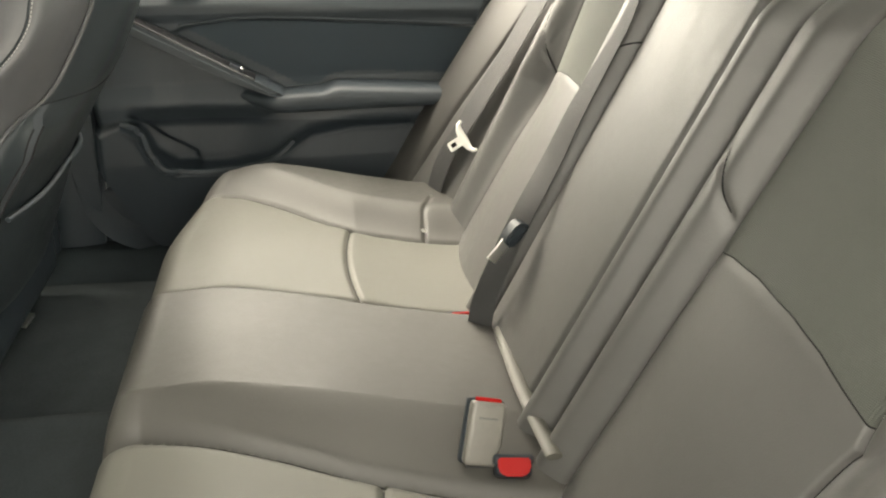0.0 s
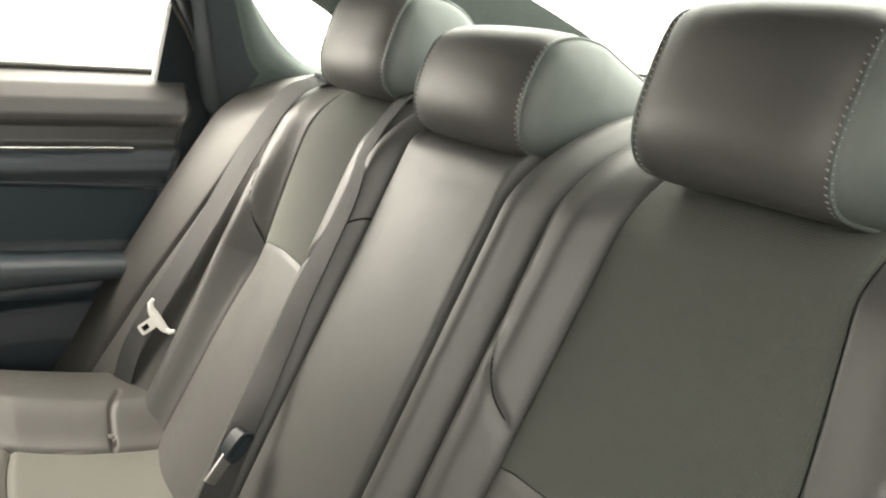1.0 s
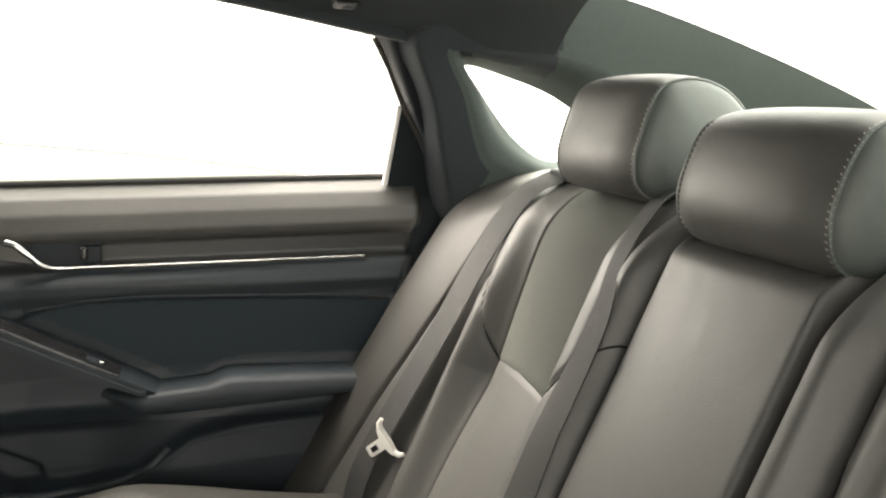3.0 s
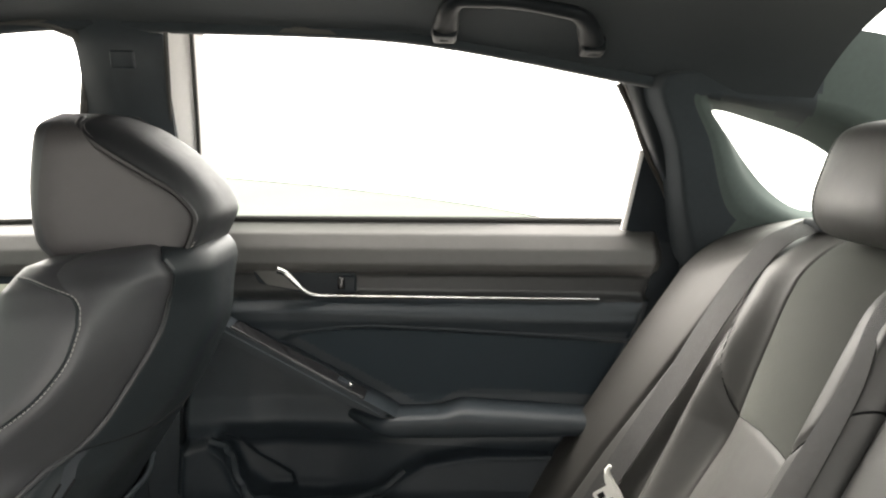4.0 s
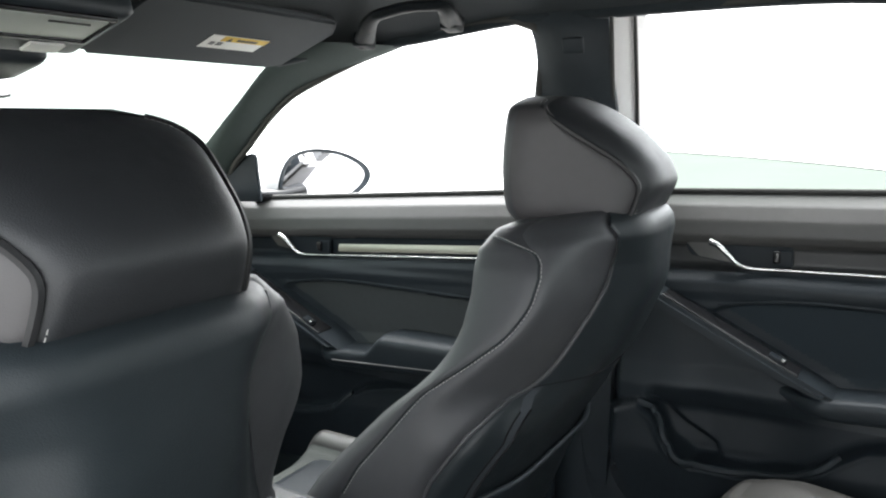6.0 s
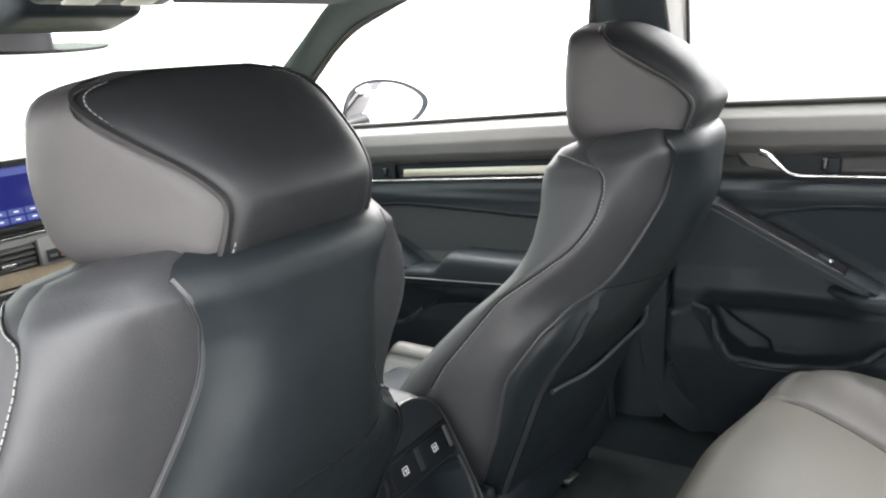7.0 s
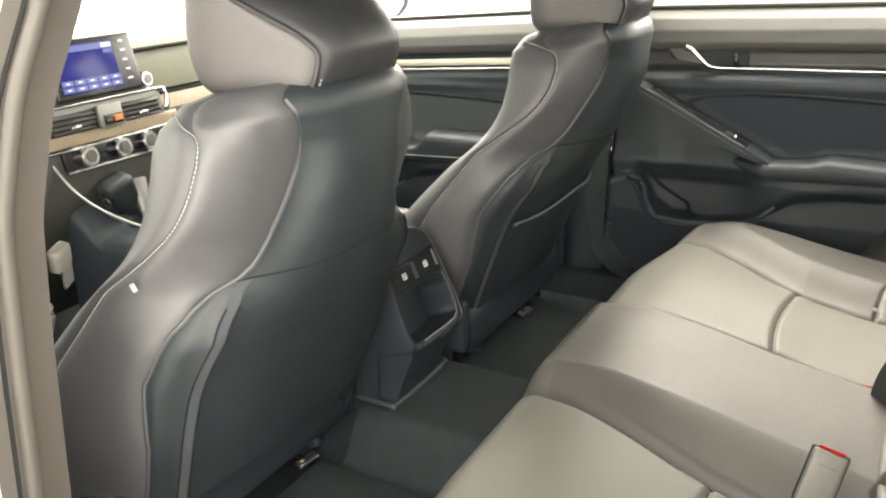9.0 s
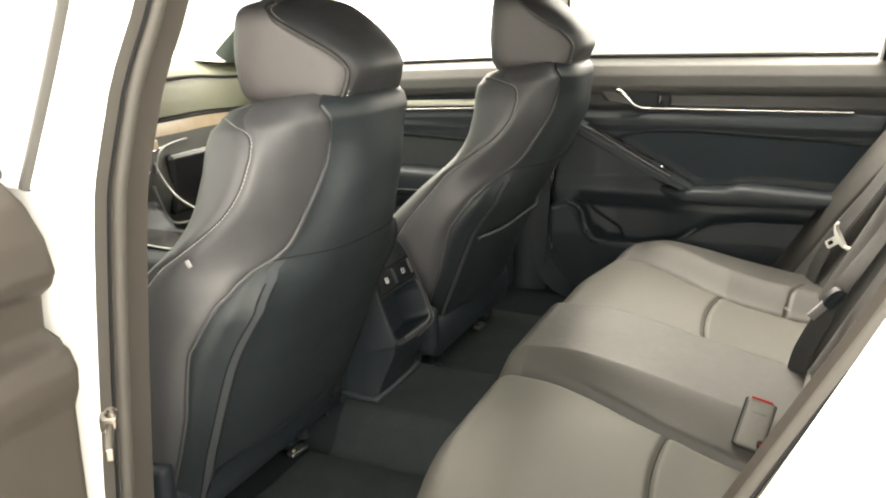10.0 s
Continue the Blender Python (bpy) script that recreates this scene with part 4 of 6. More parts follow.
bench = thing("rear_bench", "black leather rear bench cushion with sewn panels", "car seat")
nx, ny = 360, 240
xs = np.linspace(-0.70, 0.70, nx)
vs = np.linspace(0, 1, ny)
Xc, Vc = np.meshgrid(xs, vs, indexing="ij")
ax = np.abs(Xc)
front = 0.235 - 0.05 * step(0.35, 0.66, ax) - 0.03 * step(0.60, 0.70, ax)
lin = np.clip(Vc / 0.78, 0, 1)
Yc = -0.30 + lin * (front - 0.035 + 0.30)
base = 0.478 + 0.060 * step(-0.30, 0.16, Yc) - 0.012 * step(0.10, 0.24, Yc)
ang = np.clip((Vc - 0.78) / 0.10, 0, 1) * radians(80)
drop = np.clip((Vc - 0.88) / 0.12, 0, 1)
Yf = Yc + 0.045 * np.sin(ang) - 0.06 * drop
Zc = base - 0.045 * (1 - np.cos(ang)) - 0.15 * drop
on = 1 - 0.6 * step(0.80, 0.88, Vc)
seam_x = np.where(Xc > 0, np.interp(Yc, [-0.3, -0.06, 0.2], [0.158, 0.165, 0.188]), np.interp(Yc, [-0.3, -0.05, 0.2], [0.250, 0.214, 0.133]))
ridge = np.where(Xc > 0, seam_x - 0.05, np.interp(Yc, [-0.3, -0.10, 0.2], [0.125, 0.108, 0.090]))
fall = np.clip((ax - ridge) / (seam_x - 0.006 - ridge), 0, 1)
fall = np.where(Xc > 0, step(0, 1, fall), 0.7 * fall + 0.3 * step(0, 1, fall))
h = 0.030 * (1 - fall) * (ax < seam_x)
h = h - 0.014 * np.exp(-(((ax - seam_x) / 0.010) ** 2))
bol = [(0.56, 0.16), (0.545, 0.12), (0.505, 0.05), (0.455, -0.03), (0.435, -0.08), (0.43, -0.18), (0.43, -0.30)]
bx = np.interp(Yc, [p[1] for p in bol][::-1], [p[0] for p in bol][::-1])
on_bol = step(bx - 0.004, bx + 0.10, ax)
h = h + 0.040 * on_bol * (1 - step(0.63, 0.70, ax)) * (1 - 0.75 * step(0.05, 0.20, Yc))
h = h + groove(ax, Yc, bol, 0.005, 0.005)
crossy = -0.056 - 0.013 * ((ax - 0.30) / 0.13) ** 2
h = h - 0.006 * np.exp(-(((Yc - crossy) / 0.0045) ** 2)) * (ax > seam_x) * (ax < bx + 0.004)
h = h + 0.003 * np.exp(-(((Yc - crossy) / 0.04) ** 2)) * (ax > seam_x) * (ax < bx)
h = h + groove(ax, Yc, [(0.435, -0.205), (0.50, -0.212), (0.56, -0.235)], 0.004, 0.004)
h = h + 0.0006 * np.sin(31 * Xc + 17 * Yc) * np.sin(27 * Yc - 5 * Xc)
Zc = Zc + h * on - 0.05 * step(0.665, 0.70, ax)
P = np.stack([Xc, Yf, Zc], -1)
reg = np.where((Xc < 0) & (ax > ridge) & (ax < seam_x), 7, np.where(ax < seam_x, 0, np.where(ax > bx, 3, np.where(Yc > crossy, 1, 2))))
reg = reg + 3 * (Xc > 0) * (reg > 0)
names = ["centre_cushion"] + ["front_panel", "rear_panel", "side_bolster"] * 2 + ["centre_flank"]
sheet(P, names, reg, [BENCH, BENCH_INSERT, BENCH_INSERT, BENCH, BENCH_INSERT, BENCH_INSERT, BENCH, BENCH], bench)


def on_bench(x, y):
    c = int(np.clip(np.searchsorted(Xc[:, 0], x), 1, len(Xc) - 1))
    u = (x - Xc[c - 1, 0]) / (Xc[c, 0] - Xc[c - 1, 0])
    top = int(0.80 * Yf.shape[1])
    z0, z1 = (float(np.interp(y, Yf[k, :top], Zc[k, :top])) for k in (c - 1, c))
    return np.array([x, y, z0 * (1 - u) + z1 * u])


for s in (1, -1):
    sx_at = lambda y: float(np.interp(y, [-0.3, -0.06, 0.2], [0.158, 0.165, 0.188]) if s > 0 else np.interp(y, [-0.3, -0.05, 0.2], [0.250, 0.214, 0.133]))
    part("seam", tube([on_bench(s * sx_at(y), y) for y in np.linspace(-0.27, 0.17, 50)], 0.0011, 5), SEAM, bench)
    part("seam", tube([on_bench(s * x, y) for x, y in catmull(bol[:-1], 40)], 0.0011, 5), SEAM, bench)
    xs_ = np.linspace(sx_at(-0.06), 0.437, 24)
    part("seam", tube([on_bench(s * x, -0.056 - 0.013 * ((x - 0.30) / 0.13) ** 2) for x in xs_], 0.0011, 5), SEAM, bench)


def rear_headrest(x, y, z, w, tall, deep, label):
    """A rear headrest: a wide front pad that rolls over the top, flat sides, seams and two posts. The place is the foot of its pad."""
    t = thing("rear_headrest", label, "headrest", "rear headrests")
    # outline of the side, from the rear foot over the front and top back down
    side = catmull([(-deep, 0.012), (-0.06, -0.002), (0.0, 0.004), (0.030, 0.018), (0.040, 0.045), (0.034, 0.080), (0.015, tall * 0.90), (-0.015, tall), (-0.05, tall * 0.985), (-0.085, tall * 0.86), (-deep, tall * 0.55), (-deep - 0.012, tall * 0.25)], 96, True)
    mid = side.mean(0)
    cols, us_ = [], [-0.90, -0.895, -0.88, -0.84, -0.75, -0.55, -0.3, 0, 0.3, 0.55, 0.75, 0.84, 0.88, 0.895, 0.90]
    for u in us_:
        k = 1 - 0.055 * step(0.66, 0.90, abs(u)) ** 1.6
        bow = 0.014 * (1 - u * u)
        r = mid + (side - mid) * k
        cols.append(np.stack([np.full(len(r), u * w), r[:, 0] + bow * (r[:, 0] > mid[0]), r[:, 1] + 0.004 * (1 - u * u)], -1))
    cols = np.array(cols)
    V, F = ring_loft(cols)
    m = cols.shape[1]
    raw("front_pad", V, [f[::-1] for f in F], LEATHER, t)
    for e, s in ((0, -1), (len(cols) - 1, 1)):
        rim = cols[e]
        rows = [rim, rim * 1.0]
        rr = []
        for k, o in ((1.0, 0.0), (0.985, 0.004), (0.94, 0.009), (0.85, 0.014), (0.6, 0.020), (0.25, 0.023), (0.02, 0.0235)):
            c = np.array([rim[0, 0], *mid])
            q = c + (rim - c) * k
            q[:, 0] += s * (o - 0.0015)
            rr.append(q)
        V2, F2 = ring_loft(rr)
        F2.append(tuple(range(len(V2) - m, len(V2))))
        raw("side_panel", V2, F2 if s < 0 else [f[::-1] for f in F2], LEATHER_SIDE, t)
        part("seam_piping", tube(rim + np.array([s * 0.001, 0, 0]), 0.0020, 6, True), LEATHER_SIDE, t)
        loop = cols[1 if e == 0 else -2]
        c = np.array([loop[0, 0], *mid])
        loop = c + (loop - c) * 1.006
        cross_stitches(loop[10:64], (1, 0, 0), t)
    for s in (-1, 1):
        part("post", tube([(s * 0.055, -0.05, -0.06), (s * 0.055, -0.05, 0.03)], 0.006), SEAM, t)
    t.matrix_world = pose(x, y, z)
    return t


rear_headrest(0.312, -0.522, 1.028, 0.108, 0.145, 0.125, "black leather outer rear headrest with pale stitching")
rear_headrest(0.0, -0.505, 1.005, 0.108, 0.130, 0.160, "low black leather centre rear headrest with pale stitching")
rear_headrest(-0.345, -0.495, 1.020, 0.093, 0.145, 0.125, "black leather outer rear headrest with pale stitching")

# ---- front seats ----
ZW, WK = [0.36, 0.45, 0.60, 0.70, 0.80, 0.83, 0.90, 0.95, 0.985, 1.005], [0.245, 0.262, 0.276, 0.272, 0.252, 0.242, 0.220, 0.202, 0.186, 0.16]
ZB, FB = [0.36, 0.50, 0.59, 0.68, 0.74, 0.775, 0.79, 0.82, 0.85, 0.91, 0.95, 0.985, 1.005], [0.205, 0.226, 0.234, 0.232, 0.222, 0.192, 0.166, 0.140, 0.124, 0.104, 0.104, 0.124, 0.115]
# sewn line between the back and the side, and the two edges of the band inside it
ZL, SEAM_X = [0.36, 0.523, 0.612, 0.687, 0.744, 0.782, 0.796, 0.803, 0.812, 0.841, 0.884, 0.92, 0.945, 0.965, 0.982, 1.005], [0.222, 0.236, 0.245, 0.249, 0.239, 0.208, 0.183, 0.163, 0.151, 0.134, 0.115, 0.101, 0.099, 0.102, 0.111, 0.120]
ZN, BAND_X = [0.36, 0.50, 0.60, 0.69, 0.766, 0.796, 0.805, 1.005], [0.190, 0.205, 0.214, 0.215, 0.196, 0.168, 0.150, 0.150]
ZY, YK = [0.36, 0.50, 0.66, 0.75, 0.83, 0.90, 0.987, 1.01], [0.215, 0.175, 0.112, 0.066, 0.030, 0.010, -0.006, -0.002]
ZF, FK = [0.36, 0.45, 0.55, 0.665, 0.714, 0.77, 0.80, 0.826, 0.850, 0.876, 0.916, 0.959, 0.985, 1.005], [0.43, 0.43, 0.41, 0.325, 0.280, 0.226, 0.190, 0.164, 0.147, 0.136, 0.130, 0.131, 0.132, 0.126]
ZS, SK = [0.36, 0.45, 0.60, 0.70, 0.80, 0.838, 0.865, 0.885, 0.91, 0.945, 0.965, 0.980, 0.992, 1.005], [0.36, 0.35, 0.31, 0.25, 0.168, 0.117, 0.085, 0.068, 0.056, 0.050, 0.053, 0.062, 0.076, 0.088]

SEAT_COLS = [10, 3, 5, 14, 10, 14]
SEAM_Z = np.linspace(0.30, 1.06, 381)
eased = lambda zs_, xs_, n_: np.convolve(np.pad(np.interp(SEAM_Z, zs_, xs_), n_ // 2, mode="edge"), np.hanning(n_ + 2)[1:-1] / np.hanning(n_ + 2).sum(), "valid")
SEAM_LINE, BAND_LINE = eased(ZL, SEAM_X, 13), eased(ZN, BAND_X, 31)


def seat_ring(z):
    """The outline of a front seat's back at one height."""
    w, fb, yb, fy, st = (float(np.interp(z, a, b)) for a, b in ((ZW, WK), (ZB, FB), (ZY, YK), (ZF, FK), (ZS, SK)))
    st = min(st, fy - 0.012)
    bulge = 0.026 * step(0.36, 0.5, z) * (1 - 0.5 * step(0.9, 1.0, z))
    half = [(0, yb - 0.020 - bulge), (0.55 * fb, yb - 0.017 - bulge * 0.8), (fb * 0.97, yb), (fb + 0.50 * (w - fb), yb + 0.30 * (st - yb)), (fb + 0.88 * (w - fb), yb + 0.68 * (st - yb)), (w, st), (w * 0.985, 0.5 * (st + fy)), (w * 0.92, yb + (fy - yb) * 0.97), (w * 0.80, fy), (w * 0.50, yb + (fy - yb) * 0.72), (0, yb + (fy - yb) * 0.60)]
    pts = np.array(half + [(-x, y) for x, y in half[-2:0:-1]])
    line = catmull(pts, len(pts) * 20, True)
    # one side of the ring, with columns laid on the sewn lines
    side = line[:len(line) // 2 + 1]
    d = np.r_[0, np.cumsum(np.linalg.norm(np.diff(side, axis=0), axis=1))]
    k_w = 5 * 20
    xs_up = np.maximum.accumulate(side[:k_w + 1, 0])
    at_x = lambda v: float(np.interp(v, xs_up, d[:k_w + 1]))
    sx_ = min(float(np.interp(z, SEAM_Z, SEAM_LINE)), w - 0.006)
    bo = min(float(np.interp(z, SEAM_Z, BAND_LINE)), sx_ - 0.005)
    stops = [0, at_x(bo - 0.013), at_x(bo), at_x(sx_), d[k_w], d[7 * 20 + 8], d[-1]]
    cuts = np.concatenate([np.linspace(stops[k], stops[k + 1], n, endpoint=False) for k, n in enumerate(SEAT_COLS)] + [[d[-1]]])
    half_line = np.stack([np.interp(cuts, d, side[:, c]) for c in (0, 1)], -1)
    full = np.vstack([half_line, half_line[-2:0:-1] * np.array([-1, 1])])
    return np.c_[full, np.full(len(full), z)]


def front_seat(x, y, label, pocket, low=1.0, recline=0.0):
    """A front seat: reclined back with side bolsters, headrest, cushion and rails. y: of the back's upper edge."""
    t = thing("front_seat", label, "car seat", "front seats")
    zs = np.r_[np.linspace(0.36, 0.93, 46), np.linspace(0.94, 1.0, 12)]
    rings = [seat_ring(z) for z in zs]
    c = rings[-1].mean(0)
    for k, s in enumerate((0.93, 0.80, 0.6, 0.35, 0.1)):
        r = c + (rings[-1] - c) * s
        r[:, 2] = zs[-1] + 0.024 * math.sin(math.acos(s))
        rings.append(r)
    rings = np.array(rings)
    rings[..., 2] -= 0.17 * np.clip(rings[..., 1] - 0.02, 0, 0.13) * step(0.94, 1.0, rings[..., 2])
    # the lower edge is arched between the rails
    rings[..., 2] += 0.085 * (1 - step(0.13, 0.21, np.abs(rings[..., 0]))) * (1 - step(0.36, 0.50, rings[..., 2])) * (rings[..., 1] < 0.30)
    if recline:
        # the rear face leans further back towards its top
        off = np.interp(rings[..., 2], [0.36, 0.55, 0.68, 0.76, 0.85, 0.92, 1.05], [0.034, 0.032, 0.030, 0.020, 0.0, -0.013, -0.016])
        rings[..., 1] += recline * off * (1 - step(0.0, 0.16, rings[..., 1] - np.interp(rings[..., 2], ZY, YK)))
    m = rings.shape[1]
    # grooves at the seams
    i_in, i_band, i_back, i_sew, i_front = (int(k) for k in np.cumsum(SEAT_COLS)[:5])
    j_cross = int(np.argmin(np.abs(zs - 0.803)))
    ctr = rings.mean(1, keepdims=True)
    for k, dep, lo_j in ((i_back, 0.006, 0), (m - i_back, 0.006, 0), (i_sew, 0.005, 0), (m - i_sew, 0.005, 0)):
        for o, g in ((0, 1.0), (1, 0.35), (-1, 0.35)):
            kk = (k + o) % m
            dirv = ctr[:, 0] - rings[:, kk]
            dirv /= np.linalg.norm(dirv, axis=1, keepdims=True) + 1e-9
            rings[lo_j:, kk] += (dirv * dep * g)[lo_j:]
    # the band stands a little off the panel
    for k in range(i_in, i_band + 1):
        for kk in (k, m - k):
            rings[:j_cross - 1, kk, 1] -= 0.0045
    V, F = ring_loft(rings)
    n = len(rings)
    F.append(tuple(range((n - 1) * m, n * m)))

    def region(f):
        k, j = f[0] % m, f[0] // m
        kk = min(k, m - 1 - k)
        if kk < i_back:
            if j >= j_cross:
                return 0
            return 1 if kk < i_in else (5 if kk < i_band else 6)
        return 2 if kk < i_sew else (4 if kk < i_front else 3)
    groups = [[] for _ in range(7)]
    for f in F:
        groups[region(f)].append(f)
    half_of = lambda fs, first: [f for f in fs if (f[0] % m < m / 2) == first]
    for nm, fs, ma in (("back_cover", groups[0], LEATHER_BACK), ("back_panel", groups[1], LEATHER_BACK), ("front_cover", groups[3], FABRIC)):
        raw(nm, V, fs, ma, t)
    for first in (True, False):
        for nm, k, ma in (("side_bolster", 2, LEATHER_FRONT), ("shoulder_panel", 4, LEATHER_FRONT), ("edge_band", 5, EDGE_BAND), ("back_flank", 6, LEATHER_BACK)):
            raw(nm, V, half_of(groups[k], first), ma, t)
    for k, s in ((i_back, 1), (m - i_back, -1)):
        line = rings[3:len(zs), k] + np.array([0, -0.003, 0.001])
        part("piping", tube(line, 0.003, 6), LEATHER_FRONT, t)
        for kb in (i_in, i_band):
            row_ = rings[2:j_cross - 1, kb if s > 0 else m - kb] + np.array([0, -0.0008, 0])
            part("band_edge", tube(row_, 0.0013, 5), SEAM, t)
    for k, s in ((i_sew, 1), (m - i_sew, -1)):
        # it turns forward round the top of the shoulder
        j_top = int(np.argmin(np.abs(zs - 0.966)))
        turn_ = [(j_top + 6.0 * math.sin(q), k + s * 7.0 * (1 - math.cos(q))) for q in np.linspace(0.15, 0.5 * math.pi, 9)]
        line = np.vstack([rings[24:j_top, k], [rings[int(j), int(c)] * (1 - c % 1) * (1 - j % 1) + rings[int(j), int(c) + 1] * (c % 1) * (1 - j % 1) + rings[int(j) + 1, int(c)] * (1 - c % 1) * (j % 1) + rings[int(j) + 1, int(c) + 1] * (c % 1) * (j % 1) for j, c in turn_]])
        line = catmull(line, 90)
        part("shoulder_seam", tube(line, 0.0016, 6), LEATHER_BACK, t)
        stitches(line + np.array([s * 0.003, -0.0045, 0.001]), (s * 1.5, -0.5, 0.5), t, 0.0052, 0.0036, 0.00055)
    # seam across the back
    a = rings[j_cross]
    arc = [a[k % m] + np.array([0, -0.0002, 0]) for k in range(-i_back, i_back + 1)]
    part("cross_seam", tube(arc, 0.0010, 6), SEAM, t)
    if pocket:
        j_hem = int(np.argmin(np.abs(zs - 0.668)))
        span = range(-i_in, i_in + 1)
        arc = [rings[j_hem][k % m] + np.array([0, -0.009, 0.004 * math.cos(3.14 * k / i_in)]) for k in span]
        part("pocket_hem", tube(arc, 0.0042, 8), SOFT_TRIM, t, "pale hem of the map pocket")
        rows = [[rings[j][k % m] + np.array([0, -0.006 * math.cos(1.5 * k / i_in) - 0.001, 0]) for k in span] for j in range(2, j_hem + 1)]
        sheet(np.array(rows)[:, ::-1], ["map_pocket"], np.zeros((len(rows), len(rows[0])), int), [LEATHER_BACK], t)
    # headrest
    hz = [0.990, 1.000, 1.015, 1.045, 1.070, 1.100, 1.125, 1.140, 1.150, 1.154]
    sx_ = [0.072, 0.080, 0.078, 0.075, 0.086, 0.106, 0.120, 0.112, 0.09, 0.05]
    sy = [0.004, -0.008, -0.016, -0.024, -0.006, 0.032, 0.062, 0.080, 0.082, 0.082]
    yb = [0.000, -0.014, -0.026, -0.044, -0.034, -0.006, 0.024, 0.045, 0.062, 0.075]
    fw = [0.095, 0.114, 0.124, 0.130, 0.132, 0.132, 0.129, 0.118, 0.090, 0.05]
    fy = [0.075, 0.084, 0.088, 0.090, 0.090, 0.088, 0.086, 0.088, 0.086, 0.084]
    zz_ = np.linspace(0.99, 1.154, 160)
    win = np.hanning(37) / np.hanning(37).sum()
    soft_tabs = [np.convolve(np.pad(np.interp(zz_, hz, k), 18, mode="reflect", reflect_type="odd"), win, "valid") for k in (sx_, sy, yb, fw, fy)]
    hr = []
    for z in np.r_[np.linspace(0.990, 1.13, 38), np.linspace(1.134, 1.154, 12)]:
        s_, y_, b_, w_, f_ = (float(np.interp(z, zz_, k)) for k in soft_tabs)
        half = [(0, b_), (0.6 * s_, b_ + 0.15 * (y_ - b_)), (s_, y_), (0.5 * (s_ + w_), 0.45 * y_ + 0.55 * f_ - 0.012), (w_, f_), (0.93 * w_, f_ + 0.03), (0.6 * w_, f_ + 0.045), (0, f_ + 0.045)]
        pts = half + [(-px, py) for px, py in half[-2:0:-1]]
        hr.append(np.c_[catmull(pts, len(pts) * 4, True), np.full(len(pts) * 4, z)])
    hr = np.array(hr)
    hr[..., 1] -= 0.016 * recline * (1 - step(-0.02, 0.09, hr[..., 1]))
    up_ = hr[..., 2] > 1.045
    hr[..., 2] = np.where(up_, 1.045 + (hr[..., 2] - 1.045) * low, hr[..., 2])
    hm = hr.shape[1]
    hs = 2 * 4
    for k in (hs, hm - hs):
        hr[:, k, 1] += 0.004
    V, F = ring_loft(hr)
    F += [tuple(range(hm))[::-1], tuple(range((len(hr) - 1) * hm, len(hr) * hm))]
    hf = 4 * 4 + 2
    hobs = []
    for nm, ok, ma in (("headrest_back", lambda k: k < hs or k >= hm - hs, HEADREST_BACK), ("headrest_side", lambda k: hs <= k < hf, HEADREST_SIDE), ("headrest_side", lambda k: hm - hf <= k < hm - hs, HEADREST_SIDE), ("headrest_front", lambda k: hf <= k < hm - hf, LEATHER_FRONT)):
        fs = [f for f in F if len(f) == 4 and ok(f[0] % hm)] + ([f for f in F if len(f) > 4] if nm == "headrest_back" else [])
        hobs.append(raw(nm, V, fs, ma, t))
    for k in (hs, hm - hs):
        line = hr[3:-4, k] + np.array([0, -0.004, 0])
        part("headrest_piping", tube(line, 0.0034, 6), PIPING, hobs[0])
        off = line + np.array([-0.0065 if k == hs else 0.0065, -0.0035, 0])
        stitches(off, (0, -0.8, 0), hobs[0], 0.0050, 0.0034, 0.00052)
    # cushion
    Xq, Vq = np.meshgrid(np.linspace(-0.235, 0.235, 70), np.linspace(0, 1, 60), indexing="ij")
    Yq = 0.24 + 0.42 * np.clip(Vq / 0.85, 0, 1) + 0.04 * np.sin(np.clip((Vq - 0.85) / 0.15, 0, 1) * 1.6)
    Zq = 0.478 + 0.03 * (Yq - 0.2) - 0.16 * np.clip((Vq - 0.85) / 0.15, 0, 1) ** 2
    aq = np.abs(Xq)
    Zq = Zq - 0.02 + 0.040 * lump(aq, 0.19, 0.045) - 0.10 * step(0.21, 0.235, aq) - 0.006 * np.exp(-(((aq - 0.155) / 0.007) ** 2)) - 0.006 * np.exp(-(((Yq - 0.42) / 0.006) ** 2)) * (aq < 0.155)
    reg = np.where(aq < 0.155, 0, np.where(Xq < 0, 1, 2))
    sheet(np.stack([Xq, Yq, Zq], -1), ["cushion", "cushion_bolster", "cushion_bolster"], reg, [FABRIC, LEATHER_FRONT, LEATHER], t, (0, 0, -0.08))
    part("seat_pan", box((0.46, 0.46, 0.10), (0, 0.42, 0.43), 0.03), PLASTIC, t)
    for s in (-1, 1):
        part("side_cover", box((0.03, 0.38, 0.11), (s * 0.245, 0.38, 0.455), 0.014), PLASTIC, t)
        rail = part("seat_rail", box((0.045, 0.44, 0.035), (s * 0.145, 0.47, 0.335), 0.006), PLASTIC, t)
        part("rail_end", box((0.044, 0.016, 0.007), (s * 0.140 - 0.014, 0.236, 0.324), 0.002, (12, 0, -6)), STEEL if s > 0 else PLASTIC, rail, "bright rail end bracket" if s > 0 else "")
        part("rail_foot", box((0.018, 0.075, 0.055), (s * 0.140 + 0.016, 0.272, 0.344), 0.008, (-30, 0, 0)), PLASTIC, rail)
        part("rail_bolt", disc(0.006, 0.008, (s * 0.140 - 0.022, 0.240, 0.329), (12, 0, 0), 14), DARK_STEEL, rail)
    t.matrix_world = pose(x, y, 0)
    return t


driver_seat = front_seat(-0.336, 0.372, "black leather driver's seat with pale stitching, seen from behind", False, 0.80)
passenger_seat = front_seat(0.376, 0.283, "black leather passenger seat with pale stitching and map pocket", True, 1.0, 1.0)

